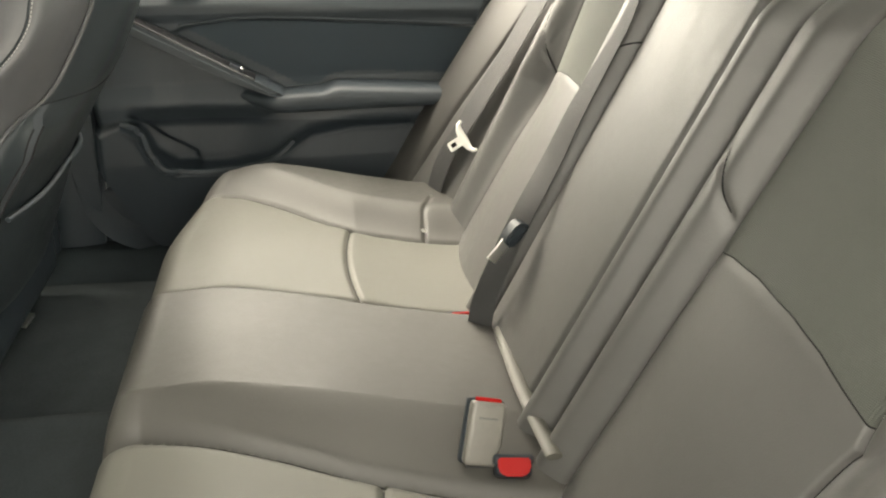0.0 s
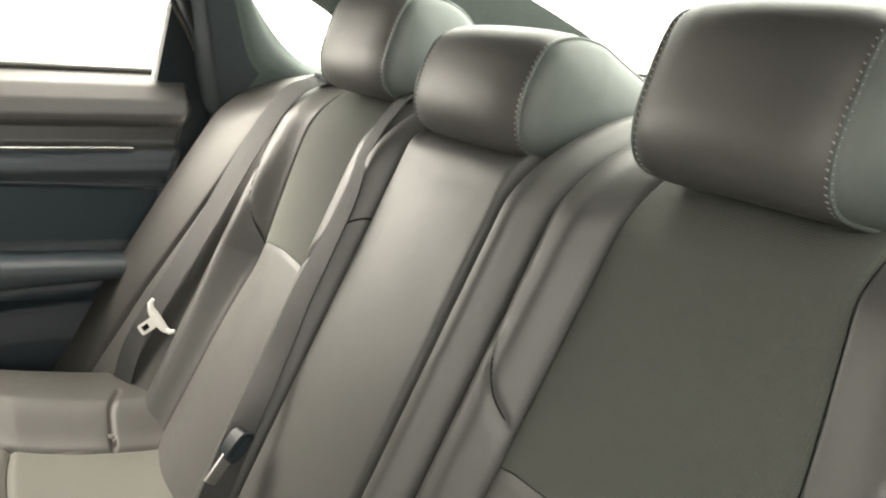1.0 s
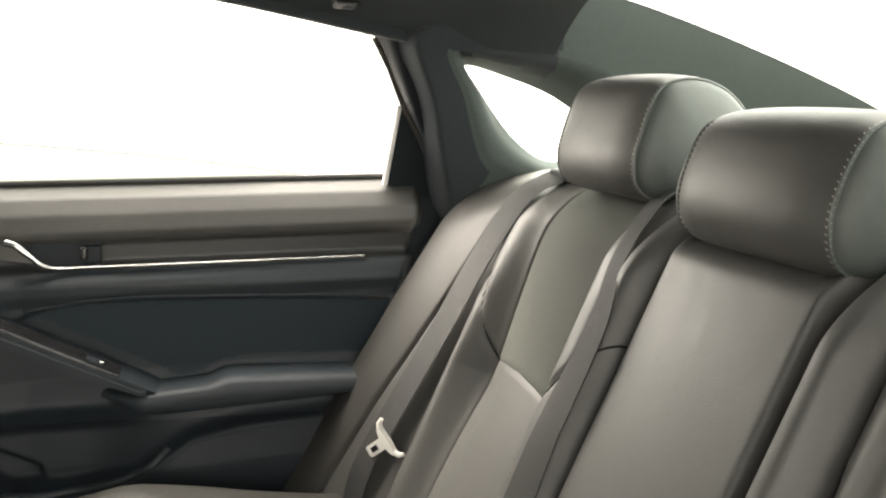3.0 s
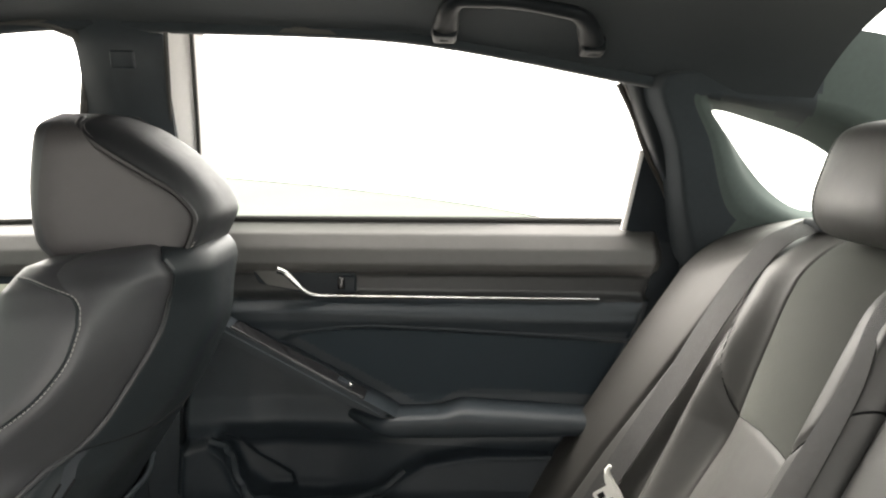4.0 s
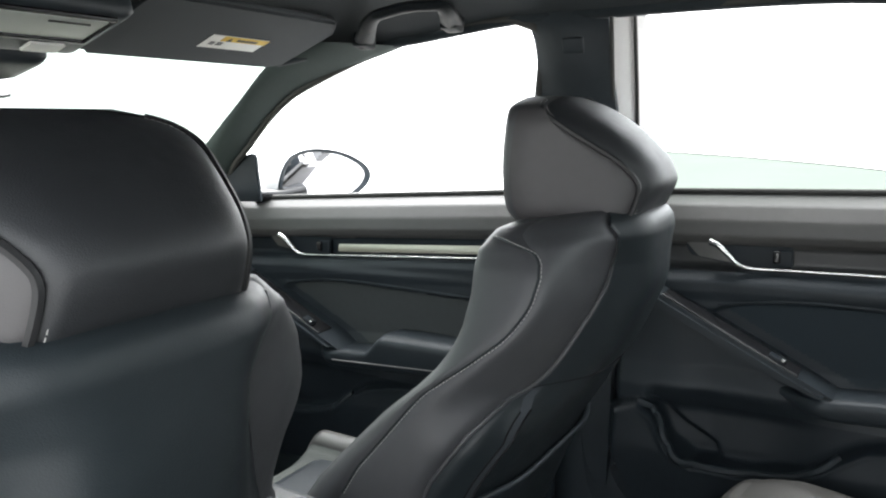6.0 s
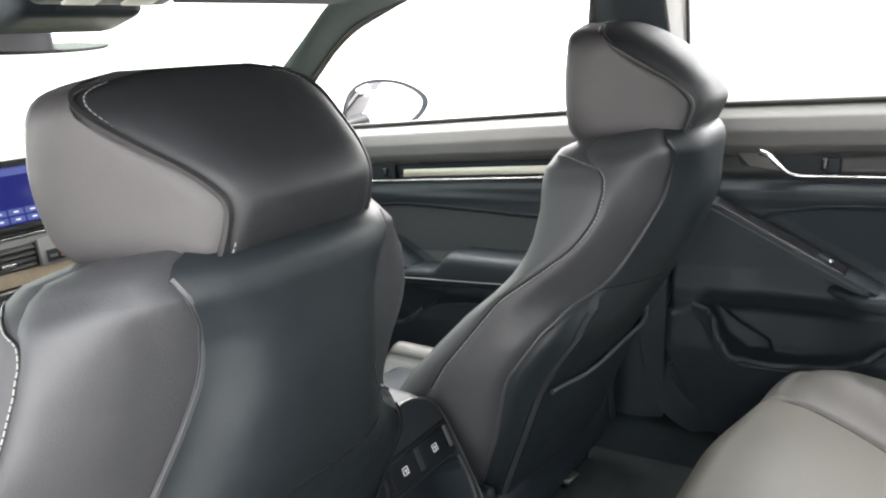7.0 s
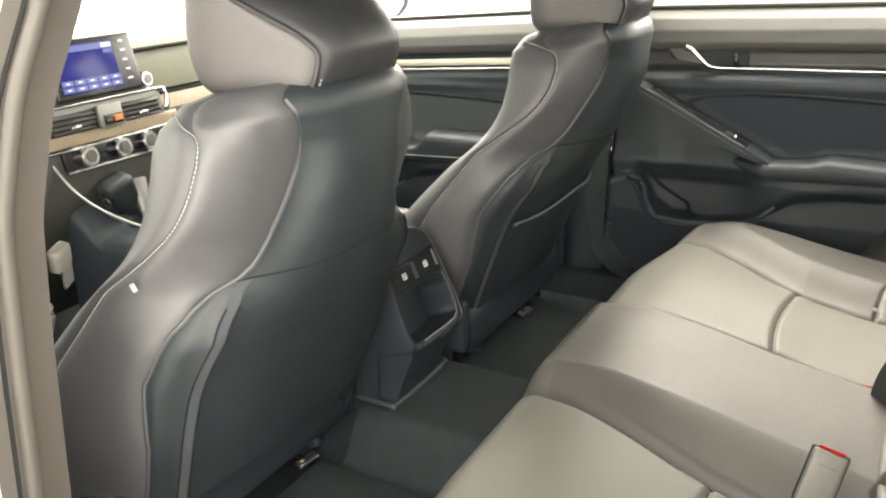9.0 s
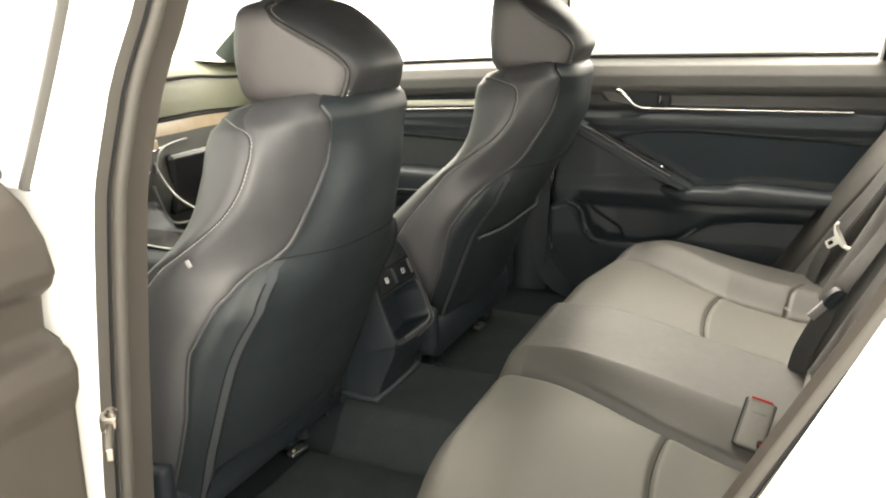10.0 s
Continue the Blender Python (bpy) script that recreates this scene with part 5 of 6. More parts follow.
# ---- side trim behind the far door, near side of the body ----
for side in (1, -1):
    Yt, Zt = np.meshgrid(np.linspace(-0.75, -0.30 if side > 0 else -0.34, 24), np.linspace(0.30, 0.975, 24), indexing="ij")
    P = np.stack([np.full(Yt.shape, side * (0.822 if side > 0 else 0.80)), Yt, Zt], -1)
    ob = sheet(P if side < 0 else P[::-1], ["trim_side"], np.zeros(Yt.shape, int), [PLASTIC], None)[0]
    struct(ob, "black plastic side trim beside the rear seat", "trim")
X, Z = np.meshgrid(np.linspace(-0.78, 0.78, 20), np.linspace(0.30, 0.46, 6), indexing="ij")
ob = sheet(np.stack([X, np.full(X.shape, 0.13) - 0.15 * (0.46 - Z), Z], -1)[::-1], ["trim_seat_base"], np.zeros(X.shape, int), [CARPET], None)[0]
struct(ob, "dark carpeted riser under the rear bench", "trim")

# opening of the near rear door: seal, white jamb and quarter panel, sill
EDGE = [(0.36, 0.335), (0.10, 0.335), (0.0, 0.36), (-0.06, 0.47), (-0.128, 0.66), (-0.200, 0.82), (-0.270, 0.97), (-0.315, 1.10), (-0.33, 1.19), (-0.28, 1.255), (-0.10, 1.30), (0.15, 1.315), (0.36, 1.30), (0.402, 1.17), (0.418, 1.0), (0.427, 0.85), (0.431, 0.60), (0.42, 0.42)]


def edge_x(y, z, out=0.0):
    """How far out the edge of the opening lies; the middle pillar's edge leans in towards the roof."""
    fore = step(0.20, 0.37, y)
    lean = np.interp(z, [0.33, 0.584, 0.706, 0.832, 0.949, 1.0, 1.05, 1.115, 1.2, 1.3], [0.020, 0.025, 0.030, 0.035, 0.041, 0.034, 0.029, 0.036, 0.032, 0.02])
    return -(np.interp(z, [0.33, 0.7, 0.95, 1.15, 1.3], [0.80, 0.78, 0.768, 0.686, 0.636]) - lean * fore - 0.05 * step(1.12, 1.25, z) * (1 - fore) + out)


e = catmull(EDGE, 140, True)
ctr = np.array([0.08, 0.80])
round_edge = lambda out, grow: np.c_[edge_x(e[:, 0], e[:, 1], out), ctr + (e - ctr) * grow]
rings = [round_edge(*k) for k in ((-0.012, 0.975), (0.0, 0.992), (0.016, 0.999), (0.031, 1.006), (0.045, 1.014), (0.050, 1.03), (0.07, 1.045), (0.13, 1.06), (0.15, 1.085))]
V, F = ring_loft(rings[:3])
struct(raw("trim_opening", V, F, OPENING, None), "dark plastic edge trim of the rear door opening", "trim")
V, F = ring_loft(rings[2:5])
struct(raw("trim_flange", V, F, SEAL_GREY, None), "grey rubber flange round the rear door opening", "trim")
V, F = ring_loft(rings[4:])
struct(raw("body_jamb", V, F, PAINT, None), "white painted jamb round the open rear door", "car body")
seal = part("door_seal", tube(round_edge(0.019, 0.999), 0.008, 8, True, 0.8), SEAL_GREY, None)
struct(seal, "grey rubber seal round the rear door opening", "seal")
part_seal = part("door_seal", tube(round_edge(0.030, 1.003), 0.0020, 6, True), SEAM, None)
struct(part_seal, "thin black outer weather strip beside the seal", "seal")
# quarter panel skin behind the opening
Yq, Zq = np.meshgrid(np.linspace(-1.3, -0.02, 60), np.linspace(0.30, 1.04, 30), indexing="ij")
ey = np.interp(Zq, [0.30, 0.36, 0.47, 0.66, 0.82, 0.97, 1.06], [0.0, -0.03, -0.075, -0.125, -0.178, -0.244, -0.30])
Yq = -1.3 + (Yq + 1.3) / 1.28 * (ey + 1.3)
P = np.stack([-(0.87 + 0.04 * np.sin(np.pi * np.clip((Zq - 0.2) / 0.9, 0, 1))), Yq, Zq], -1)
struct(sheet(P, ["body_quarter"], np.zeros(Yq.shape, int), [PAINT], None)[0], "white rear quarter panel of the car", "car body")
P = P.copy()
P[..., 0] *= -1
P[..., 1] = -1.3 + (P[..., 1] + 1.3) * 0.88
struct(sheet(P[::-1], ["body_quarter"], np.zeros(Yq.shape, int), [PAINT], None)[0], "white rear quarter panel of the car", "car body")
for side in (1, -1):
    ob = part("body_sill", box((0.14, 1.9, 0.12), (side * 0.84, 0.62, 0.265), 0.02), PAINT, None)
    struct(ob, "white painted door sill", "car body")
    ob = part("trim_sill", box((0.16, 1.85 if side > 0 else 0.46, 0.016), (side * 0.84, 0.60 if side > 0 else 0.17, 0.336), 0.004), PLASTIC, None)
    struct(ob, "black plastic sill plate", "trim")
Xk, Zk = np.meshgrid(np.linspace(-0.9, 0.9, 10), np.linspace(0.25, 1.06, 10), indexing="ij")
struct(sheet(np.stack([Xk, np.full(Xk.shape, -1.32), Zk], -1), ["body_rear"], np.zeros(Xk.shape, int), [PAINT], None)[0], "white rear end of the car body", "car body")
struct(sheet(np.stack([Xk, np.full(Xk.shape, 1.60), Zk * 0.86], -1)[::-1], ["body_front"], np.zeros(Xk.shape, int), [PLASTIC], None)[0], "black bulkhead ahead of the dashboard", "car body")

# near doors
near_front = door("door_3", -1, 0.60, 1.46, 0.97, -0.05, BAND, "closed driver's door with dark trim", 0.34)
# the open door's trim is painted dark brown throughout to stand for shade
near_rear = door("door_4", -1, -0.40, 0.40, 0.0, 0.0, OPENING, "open rear car door, trim darkened for shade, with white paint", relief=0.0)
fl = [(-0.845, 0.40, 0.99), (-0.78, 0.405, 1.14), (-0.72, 0.39, 1.27), (-0.70, 0.30, 1.305), (-0.69, 0.034, 1.29), (-0.68, -0.27, 1.245), (-0.76, -0.315, 1.12), (-0.84, -0.345, 1.01)]
a = catmull(fl, 60)
b = a * 0.96 + np.array([0, 0.035, 0.80]) * 0.04
rows = np.stack([a + np.array([-0.05, 0, 0]), a + np.array([-0.045, 0, 0.004]), b + np.array([-0.04, 0, 0]), b, b + np.array([0.02, 0, 0]), a + np.array([0.015, 0, 0.005])], 1)
ob = sheet(rows, ["window_frame"], np.zeros(rows.shape[:2], int), [PAINT], near_rear)[0]
part("frame_seal", tube(a + np.array([0.012, 0, 0.006]), 0.008, 8), RUBBER, near_rear)
part("glass_run", tube(b, 0.005, 8), RUBBER, near_rear)
hinge = Matrix.Translation((-0.885, 0.455, 0)) @ Matrix.Rotation(radians(-88), 4, "Z") @ Matrix.Translation((0.885, -0.455, 0))
near_rear.matrix_world = Matrix.Translation((0.043, -0.03, 0.006)) @ hinge
# check strap of the open door
strap = thing("check_strap", "steel door check strap in the open rear door", "door check")
SX = 0.026
part("arm", box((0.007, 0.060, 0.012), (SX - 0.885, 0.352, 0.745), 0.002, (0, 0, -45)), DARK_STEEL, strap)
part("bracket", box((0.016, 0.016, 0.016), (SX - 0.866, 0.372, 0.750), 0.004, (0, 0, -45)), DARK_STEEL, strap)
part("bolt", disc(0.006, 0.008, (SX - 0.866, 0.368, 0.760), (0, 0, 0), 12), DARK_STEEL, strap)

# far door mirror
mirror = thing("door_mirror", "white door mirror with its glass showing the car's side", "mirror")
ring = []
prof = [(0.0, 0.05), (0.02, 0.62), (0.05, 0.86), (0.09, 0.98), (0.13, 1.0)]
shape = 0.99 * catmull([(-0.10, -0.055), (-0.095, 0.01), (-0.07, 0.055), (-0.02, 0.072), (0.05, 0.062), (0.105, 0.03), (0.12, -0.005), (0.09, -0.045), (0.03, -0.066), (-0.05, -0.068)], 60, True)
MX, MY, MZ, LEAN_M = 0.965, 1.372, 0.986, -0.55
for d, s in prof:
    ring.append(np.stack([MX + shape[:, 0] * s, MY - d + LEAN_M * shape[:, 0] * s, MZ + shape[:, 1] * s], -1))
V, F = ring_loft(ring)
raw("housing", V, F, PAINT, mirror)
lip = np.stack([MX + shape[:, 0] * 0.99, MY - 0.134 + LEAN_M * shape[:, 0], MZ + shape[:, 1] * 0.985], -1)
glass_rim = np.stack([MX + 0.004 + shape[:, 0] * 0.89, MY - 0.126 + LEAN_M * shape[:, 0] * 0.89, MZ + shape[:, 1] * 0.86], -1)
V, F = ring_loft([ring[-1], lip, glass_rim])
raw("bezel", V, F, PLASTIC, mirror)
raw("mirror_glass", glass_rim, [range(60)], MIRROR, mirror)
part("mirror_foot", tube(catmull([(0.82, 1.33, 0.945), (0.87, 1.29, 0.945), (0.92, 1.26, 0.955)], 12), 0.022, 10, flat=0.8), GLOSS, mirror)

# ---- roof fittings ----


def grab_handle(a, b, c, d, label):
    """A folding handle: two arms from a and d on the lining, bent sharply into a straight grip from b to c."""
    t = thing("grab_handle", label, "grab handle", "roof grab handles")
    a, b, c, d = (np.array(p) for p in (a, b, c, d))
    bend = lambda p, q, r: [p + (q - p) * 0.72, p * 0.06 + q * 0.88 + r * 0.06, q + (r - q) * 0.17]
    pts = [a, a + (b - a) * 0.4] + bend(a, b, c) + [0.5 * (b + c) + np.array([-0.004, 0, 0.003])] + bend(d, c, b)[::-1] + [d + (c - d) * 0.4, d]
    line = catmull(pts, 60)
    far = np.minimum(np.arange(60), 59 - np.arange(60)) / 59
    rad = np.interp(far, [0, 0.16, 0.28, 0.5], [0.0205, 0.0165, 0.0130, 0.0122])
    part("grip", tube(line, rad, 14, flat=0.72), HANDLE, t)
    for p, q in ((a, b), (d, c)):
        m_ = p * 0.93 + q * 0.07
        part("mount", box((0.034, 0.036, 0.028), m_, 0.007, (0, 14, 0)), HANDLE, t)
    return t


grab_handle((0.640, -0.020, 1.298), (0.552, -0.030, 1.334), (0.552, -0.212, 1.319), (0.632, -0.240, 1.284), "black folding grab handle over the rear door")
grab_handle((0.648, 0.690, 1.294), (0.552, 0.655, 1.316), (0.552, 0.800, 1.306), (0.650, 0.885, 1.272), "black folding grab handle over the front door")

part_clip = part("belt_guide_cover", box((0.008, 0.038, 0.028), (0.690, 0.478, 1.25), 0.004, (0, -18, 0)), SOFT_TRIM, None)
struct(part_clip, "small square cover on the middle pillar", "trim")

visor = thing("sun_visor", "dark folded sun visor with a paper warning label", "sun visor")
vm = pose(0.36, 0.965, 1.262, -22, 0, 0)
part("panel", slab([(-0.22, -0.095), (0.20, -0.095), (0.235, -0.06), (0.235, 0.085), (0.20, 0.10), (-0.20, 0.10), (-0.22, 0.08)], 0.016, 0.006, vm), HEADLINER, visor)
lm = vm @ Matrix.Translation((0.032, 0.012, 0))
lab = part("label", slab([(-0.058, -0.018), (0.075, -0.018), (0.075, 0.026), (-0.058, 0.026)], 0.0008, 0, lm @ Matrix.Translation((0, 0, -0.0012))), LABEL_WHITE, visor, "white paper warning label")
part("label_head", slab([(-0.030, -0.018), (0.075, -0.018), (0.075, -0.002), (-0.030, -0.002)], 0.0008, 0, lm @ Matrix.Translation((0, 0, -0.0022))), LABEL_YELLOW, lab, "yellow heading band")
part("print_mark", slab([(-0.020, -0.004), (-0.008, -0.004), (-0.014, -0.015)], 0.0006, 0, lm @ Matrix.Translation((0, 0, -0.0032))), PRINT, lab)
for k in range(5):
    x_ = 0.002 + k * 0.010
    part("print_bar", slab([(x_, -0.013), (x_ + 0.0075, -0.013), (x_ + 0.0075, -0.006), (x_, -0.006)], 0.0006, 0, lm @ Matrix.Translation((0, 0, -0.0032))), PRINT, lab)
for x_, w_ in ((-0.046, 0.011), (-0.030, 0.013)):
    for k in range(2):
        part("print_bar", slab([(x_, 0.003 + k * 0.006), (x_ + w_, 0.003 + k * 0.006), (x_ + w_ - 0.002, 0.007 + k * 0.006), (x_, 0.007 + k * 0.006)], 0.0006, 0, lm @ Matrix.Translation((0, 0, -0.0022))), PRINT, lab)
visor2 = thing("sun_visor", "dark folded sun visor above the driver", "sun visor")
part("panel", slab([(-0.235, -0.06), (-0.20, -0.095), (0.22, -0.095), (0.22, 0.08), (0.20, 0.10), (-0.20, 0.10), (-0.235, 0.085)], 0.016, 0.006, pose(-0.36, 0.965, 1.262, -22, 0, 0)), HEADLINER, visor2)

ohc = thing("overhead_console", "grey overhead console with map lights", "overhead console")
tilt = -18.6
part("body", box((0.225, 0.150, 0.040), (0, 0.952, 1.2595), 0.014, (tilt, 0, 0)), SOFT_TRIM, ohc)
part("lens", box((0.165, 0.060, 0.008), (0, 0.925, 1.247), 0.003, (tilt, 0, 0)), LENS_PALE, ohc, "pale map light lens")
for s, d in ((-1, 0.0), (1, 0.0)):
    part("lens_rim", tube([(s * 0.088, 0.893, 1.256), (s * 0.088, 0.957, 1.2345)], 0.004), GLOSS, ohc)
for y_, z_ in ((0.890, 1.257), (0.960, 1.2335)):
    part("lens_rim", tube([(-0.088, y_, z_), (0.088, y_, z_)], 0.004), GLOSS, ohc)
part("seam_line", box((0.06, 0.003, 0.003), (0.030, 0.906, 1.2490), 0.0005, (tilt, 0, 0)), GLOSS, ohc)
for s in (-1, 1):
    part("lamp_button", box((0.052, 0.026, 0.006), (s * 0.048, 0.990, 1.2245), 0.002, (tilt, 0, 0)), LABEL_WHITE, ohc, "white lamp button")
part("sensor_housing", box((0.21, 0.11, 0.060), (0.0, 1.105, 1.225), 0.024, (-14, 0, 0)), PLASTIC, ohc)

slot = thing("shelf_vent", "black slotted vent set in the parcel shelf", "vent")
part("frame", box((0.16, 0.035, 0.012), (0.09, -0.86, 1.094), 0.004, (-6, 0, 0)), PLASTIC, slot)
for k in range(3):
    part("slat", box((0.145, 0.004, 0.006), (0.09, -0.871 + 0.011 * k, 1.1025 - 0.0012 * k), 0.001), GLOSS, slot)

rvm = thing("rear_view_mirror", "black rear-view mirror hanging at the windscreen", "mirror")
out = catmull([(-0.12, -0.026), (-0.122, 0.0), (-0.115, 0.028), (0, 0.036), (0.115, 0.030), (0.124, 0.0), (0.118, -0.026), (0, -0.032)], 50, True)
mm = Matrix.Translation((-0.009, 1.160, 1.188)) @ Matrix.Rotation(radians(4), 4, "X") @ Matrix(((1, 0, 0, 0), (0, 0, -1, 0), (0, 1, 0, 0), (0, 0, 0, 1)))
part("shell", slab([tuple(p) for p in out], 0.028, 0.008, mm @ Matrix.Translation((0, 0, -0.028))), GLOSS, rvm)
part("glass", slab([(p[0] * 0.95, p[1] * 0.82) for p in out], 0.002, 0, mm), MIRROR, rvm)
part("stalk", tube([(-0.009, 1.185, 1.20), (-0.009, 1.205, 1.248)], 0.013), GLOSS, rvm)

# ---- dashboard ----
dash = thing("dashboard", "dark dashboard with soft top, wood trim and vents", "dashboard")
PROF = [(1.56, 0.965), (1.46, 0.985), (1.36, 0.995), (1.305, 0.990), (1.270, 0.965), (1.258, 0.925), (1.256, 0.902), (1.262, 0.896), (1.248, 0.890), (1.238, 0.870), (1.236, 0.846), (1.246, 0.838), (1.252, 0.832), (1.238, 0.822), (1.228, 0.76), (1.212, 0.69), (1.25, 0.57), (1.34, 0.42)]
pr = np.array(PROF)
xs = np.linspace(-0.76, 0.76, 90)
rows = []
for x in xs:
    q = pr.copy()
    q[:, 0] += 0.13 * step(0.25, 0.76, abs(x)) * (q[:, 0] < 1.35)
    q[:, 1] -= 0.030 * step(0.30, 0.76, abs(x)) * (q[:, 1] > 0.8)
    q[6:13, 1] -= 0.038 * step(0.115, 0.145, x)
    q[9:12, 1] -= 0.018 * step(0.115, 0.145, x)
    rows.append(np.c_[np.full(len(q), x), q])
rows = np.array(rows)
zz = np.tile(np.arange(len(pr)), (len(xs), 1))
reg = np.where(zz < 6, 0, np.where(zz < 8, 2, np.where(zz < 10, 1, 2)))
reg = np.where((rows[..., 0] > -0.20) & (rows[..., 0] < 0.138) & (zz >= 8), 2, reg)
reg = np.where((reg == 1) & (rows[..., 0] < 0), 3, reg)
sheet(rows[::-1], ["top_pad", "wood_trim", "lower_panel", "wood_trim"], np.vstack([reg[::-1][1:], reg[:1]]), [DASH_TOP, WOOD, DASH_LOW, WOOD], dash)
part("pad_gap", tube([(x, 1.262 + 0.13 * step(0.25, 0.76, abs(x)), 0.953 - 0.03 * step(0.30, 0.76, abs(x))) for x in np.linspace(-0.72, 0.72, 60)], 0.0045, 6), SEAM, dash, "dark gap between the two pads")
part("trim_line", tube([(x, 1.250 + 0.13 * step(0.25, 0.76, abs(x)), 0.855 - 0.03 * step(0.30, 0.76, abs(x))) for x in np.linspace(0.150, 0.74, 30)], 0.004), SEAM, dash, "dark line above the wood")
part("trim_line", tube(catmull([(0.70, 1.36, 0.775), (0.45, 1.290, 0.796), (0.30, 1.243, 0.804), (0.20, 1.222, 0.802), (0.160, 1.213, 0.792), (0.142, 1.210, 0.765), (0.137, 1.208, 0.742)], 40), 0.0026), SILVER, dash, "satin frame line of the lower dash")
part("trim_line", tube(catmull([(0.118, 1.206, 0.715), (0.130, 1.203, 0.675), (0.150, 1.203, 0.634), (0.182, 1.206, 0.608), (0.27, 1.222, 0.594)], 40), 0.0042, 8), SILVER, dash, "silver bracket beside the lever")
# a solid black block stands for the shade inside the glove opening
part("glove_recess", box((0.47, 0.03, 0.152), (0.425, 1.226, 0.700), 0.014), GLOSS, dash, "black block for the dark glove recess")

stack = thing("infotainment_unit", "tablet screen showing a blue radio display", "screen")
sm = pose(0, 1.232, 0.948, -12, 0, 0)
sb = lambda size, at, bev=0.003: (lambda b_: (bmesh.ops.transform(b_, matrix=sm, verts=b_.verts), b_)[1])(box(size, at, bev))
part("bezel", sb((0.205, 0.018, 0.118), (-0.018, 0, 0), 0.006), GLOSS, stack)
scr = part("display", sb((0.140, 0.002, 0.092), (-0.036, -0.0095, 0), 0.0005), SCREEN, stack, "deep blue radio display")
part("status_bar", sb((0.140, 0.0012, 0.012), (-0.036, -0.0106, 0.038), 0), SCREEN_PALE, scr)
part("clock_patch", sb((0.022, 0.0012, 0.008), (0.018, -0.0116, 0.038), 0), SCREEN_TEXT, scr)
part("mode_patch", sb((0.020, 0.0012, 0.008), (0.018, -0.0114, 0.026), 0), SCREEN_PALE, scr)
for r in range(2):
    for k in range(5):
        b_ = part("preset_button", sb((0.025, 0.0012, 0.010), (-0.092 + k * 0.0280, -0.0106, -0.026 - r * 0.0125), 0), SCREEN_PALE, scr)
        part("preset_bar", sb((0.008, 0.0008, 0.0024), (-0.092 + k * 0.0280, -0.0114, -0.026 - r * 0.0125), 0), SCREEN_TEXT, b_)
for k in range(5):
    part("side_key", sb((0.011, 0.0012, 0.0034), (0.057, -0.0095, 0.042 - k * 0.019), 0), ICON, stack)
part("volume_ring", disc(0.017, 0.010, (0.098, 1.232, 0.905), (78, 0, 0)), GLOSS, stack)
kb = part("volume_knob", disc(0.014, 0.022, (0.098, 1.224, 0.906), (78, 0, 0)), CHROME, stack, "knurled satin volume knob")
part("knob_face", disc(0.010, 0.003, (0.098, 1.2125, 0.908), (78, 0, 0)), BEZEL, kb)

vents = thing("centre_vents", "centre air vents with chrome surround and hazard button", "air vent")
part("surround", slab([(-0.150, -0.028), (-0.140, 0.024), (0.140, 0.024), (0.150, 0.018), (0.142, -0.024), (0.13, -0.028)], 0.012, 0.003, pose(0, 1.236, 0.852, 82, 0, 0)), SILVER, vents, "satin silver vent surround")
part("vent_box", slab([(-0.138, -0.022), (-0.132, 0.017), (0.128, 0.017), (0.136, -0.020)], 0.004, 0, pose(0, 1.2215, 0.851, 82, 0, 0)), GLOSS, vents)
for s in (-1, 1):
    for k in range(4):
        part("slat", box((0.098, 0.010, 0.0035), (s * 0.083, 1.217, 0.836 + k * 0.0095), 0.001, (25, 0, 0)), BEZEL, vents)
    part("vent_tab", box((0.022, 0.006, 0.006), (s * 0.083, 1.211, 0.842), 0.002), CHROME, vents)
hz_ = part("hazard_plate", box((0.058, 0.012, 0.046), (0.0, 1.213, 0.851), 0.003, (-8, 0, 0)), SILVER, vents, "satin hazard button plate")
part("button_well", box((0.044, 0.004, 0.020), (0.002, 1.2055, 0.844), 0.001, (-8, 0, 0)), GLOSS, hz_)
part("hazard_button", box((0.018, 0.004, 0.011), (0.013, 1.2035, 0.845), 0.001, (-8, 0, 0)), ORANGE, hz_, "orange-lit button")
part("airbag_light", box((0.014, 0.003, 0.005), (-0.009, 1.2038, 0.843), 0.001, (-8, 0, 0)), SEAL_GREY, hz_)

vents.matrix_world = pose(-0.018, 0, -0.010)
part("wood_trim", box((0.33, 0.012, 0.026), (0.0, 1.226, 0.806), 0.004, (-8, 0, 0)), WOOD, dash, "pale wood band under the vents")
part("trim_line", tube(catmull([(-0.17, 1.226, 0.872), (0.0, 1.224, 0.874), (0.125, 1.224, 0.872), (0.136, 1.221, 0.866), (0.139, 1.219, 0.846), (0.132, 1.219, 0.822)], 40), np.r_[np.full(26, 0.0038), np.linspace(0.0038, 0.0070, 10), np.linspace(0.0070, 0.004, 4)], 8), CHROME, dash, "silver frame over the vents")
part("trim_line", tube(catmull([(-0.17, 1.222, 0.788), (0.0, 1.219, 0.790), (0.13, 1.220, 0.793), (0.17, 1.223, 0.797), (0.22, 1.230, 0.801)], 50), 0.0026, 8), CHROME, dash, "chrome line under the wood")
hvac = thing("climate_panel", "gloss black climate panel with three chrome knobs", "climate control")
part("panel", box((0.26, 0.016, 0.048), (0.0, 1.230, 0.786), 0.004, (-10, 0, 0)), GLOSS, hvac)
part("lower_strip", box((0.26, 0.008, 0.005), (0.0, 1.217, 0.763), 0.001), CHROME, hvac)
for x in (-0.082, 0.0, 0.070):
    kn = part("knob", disc(0.0200, 0.024, (x, 1.213, 0.788), (80, 0, 0)), CHROME, hvac, "ribbed chrome dial")
    part("knob_face", disc(0.0125, 0.003, (x, 1.2005, 0.790), (80, 0, 0)), BEZEL, kn)
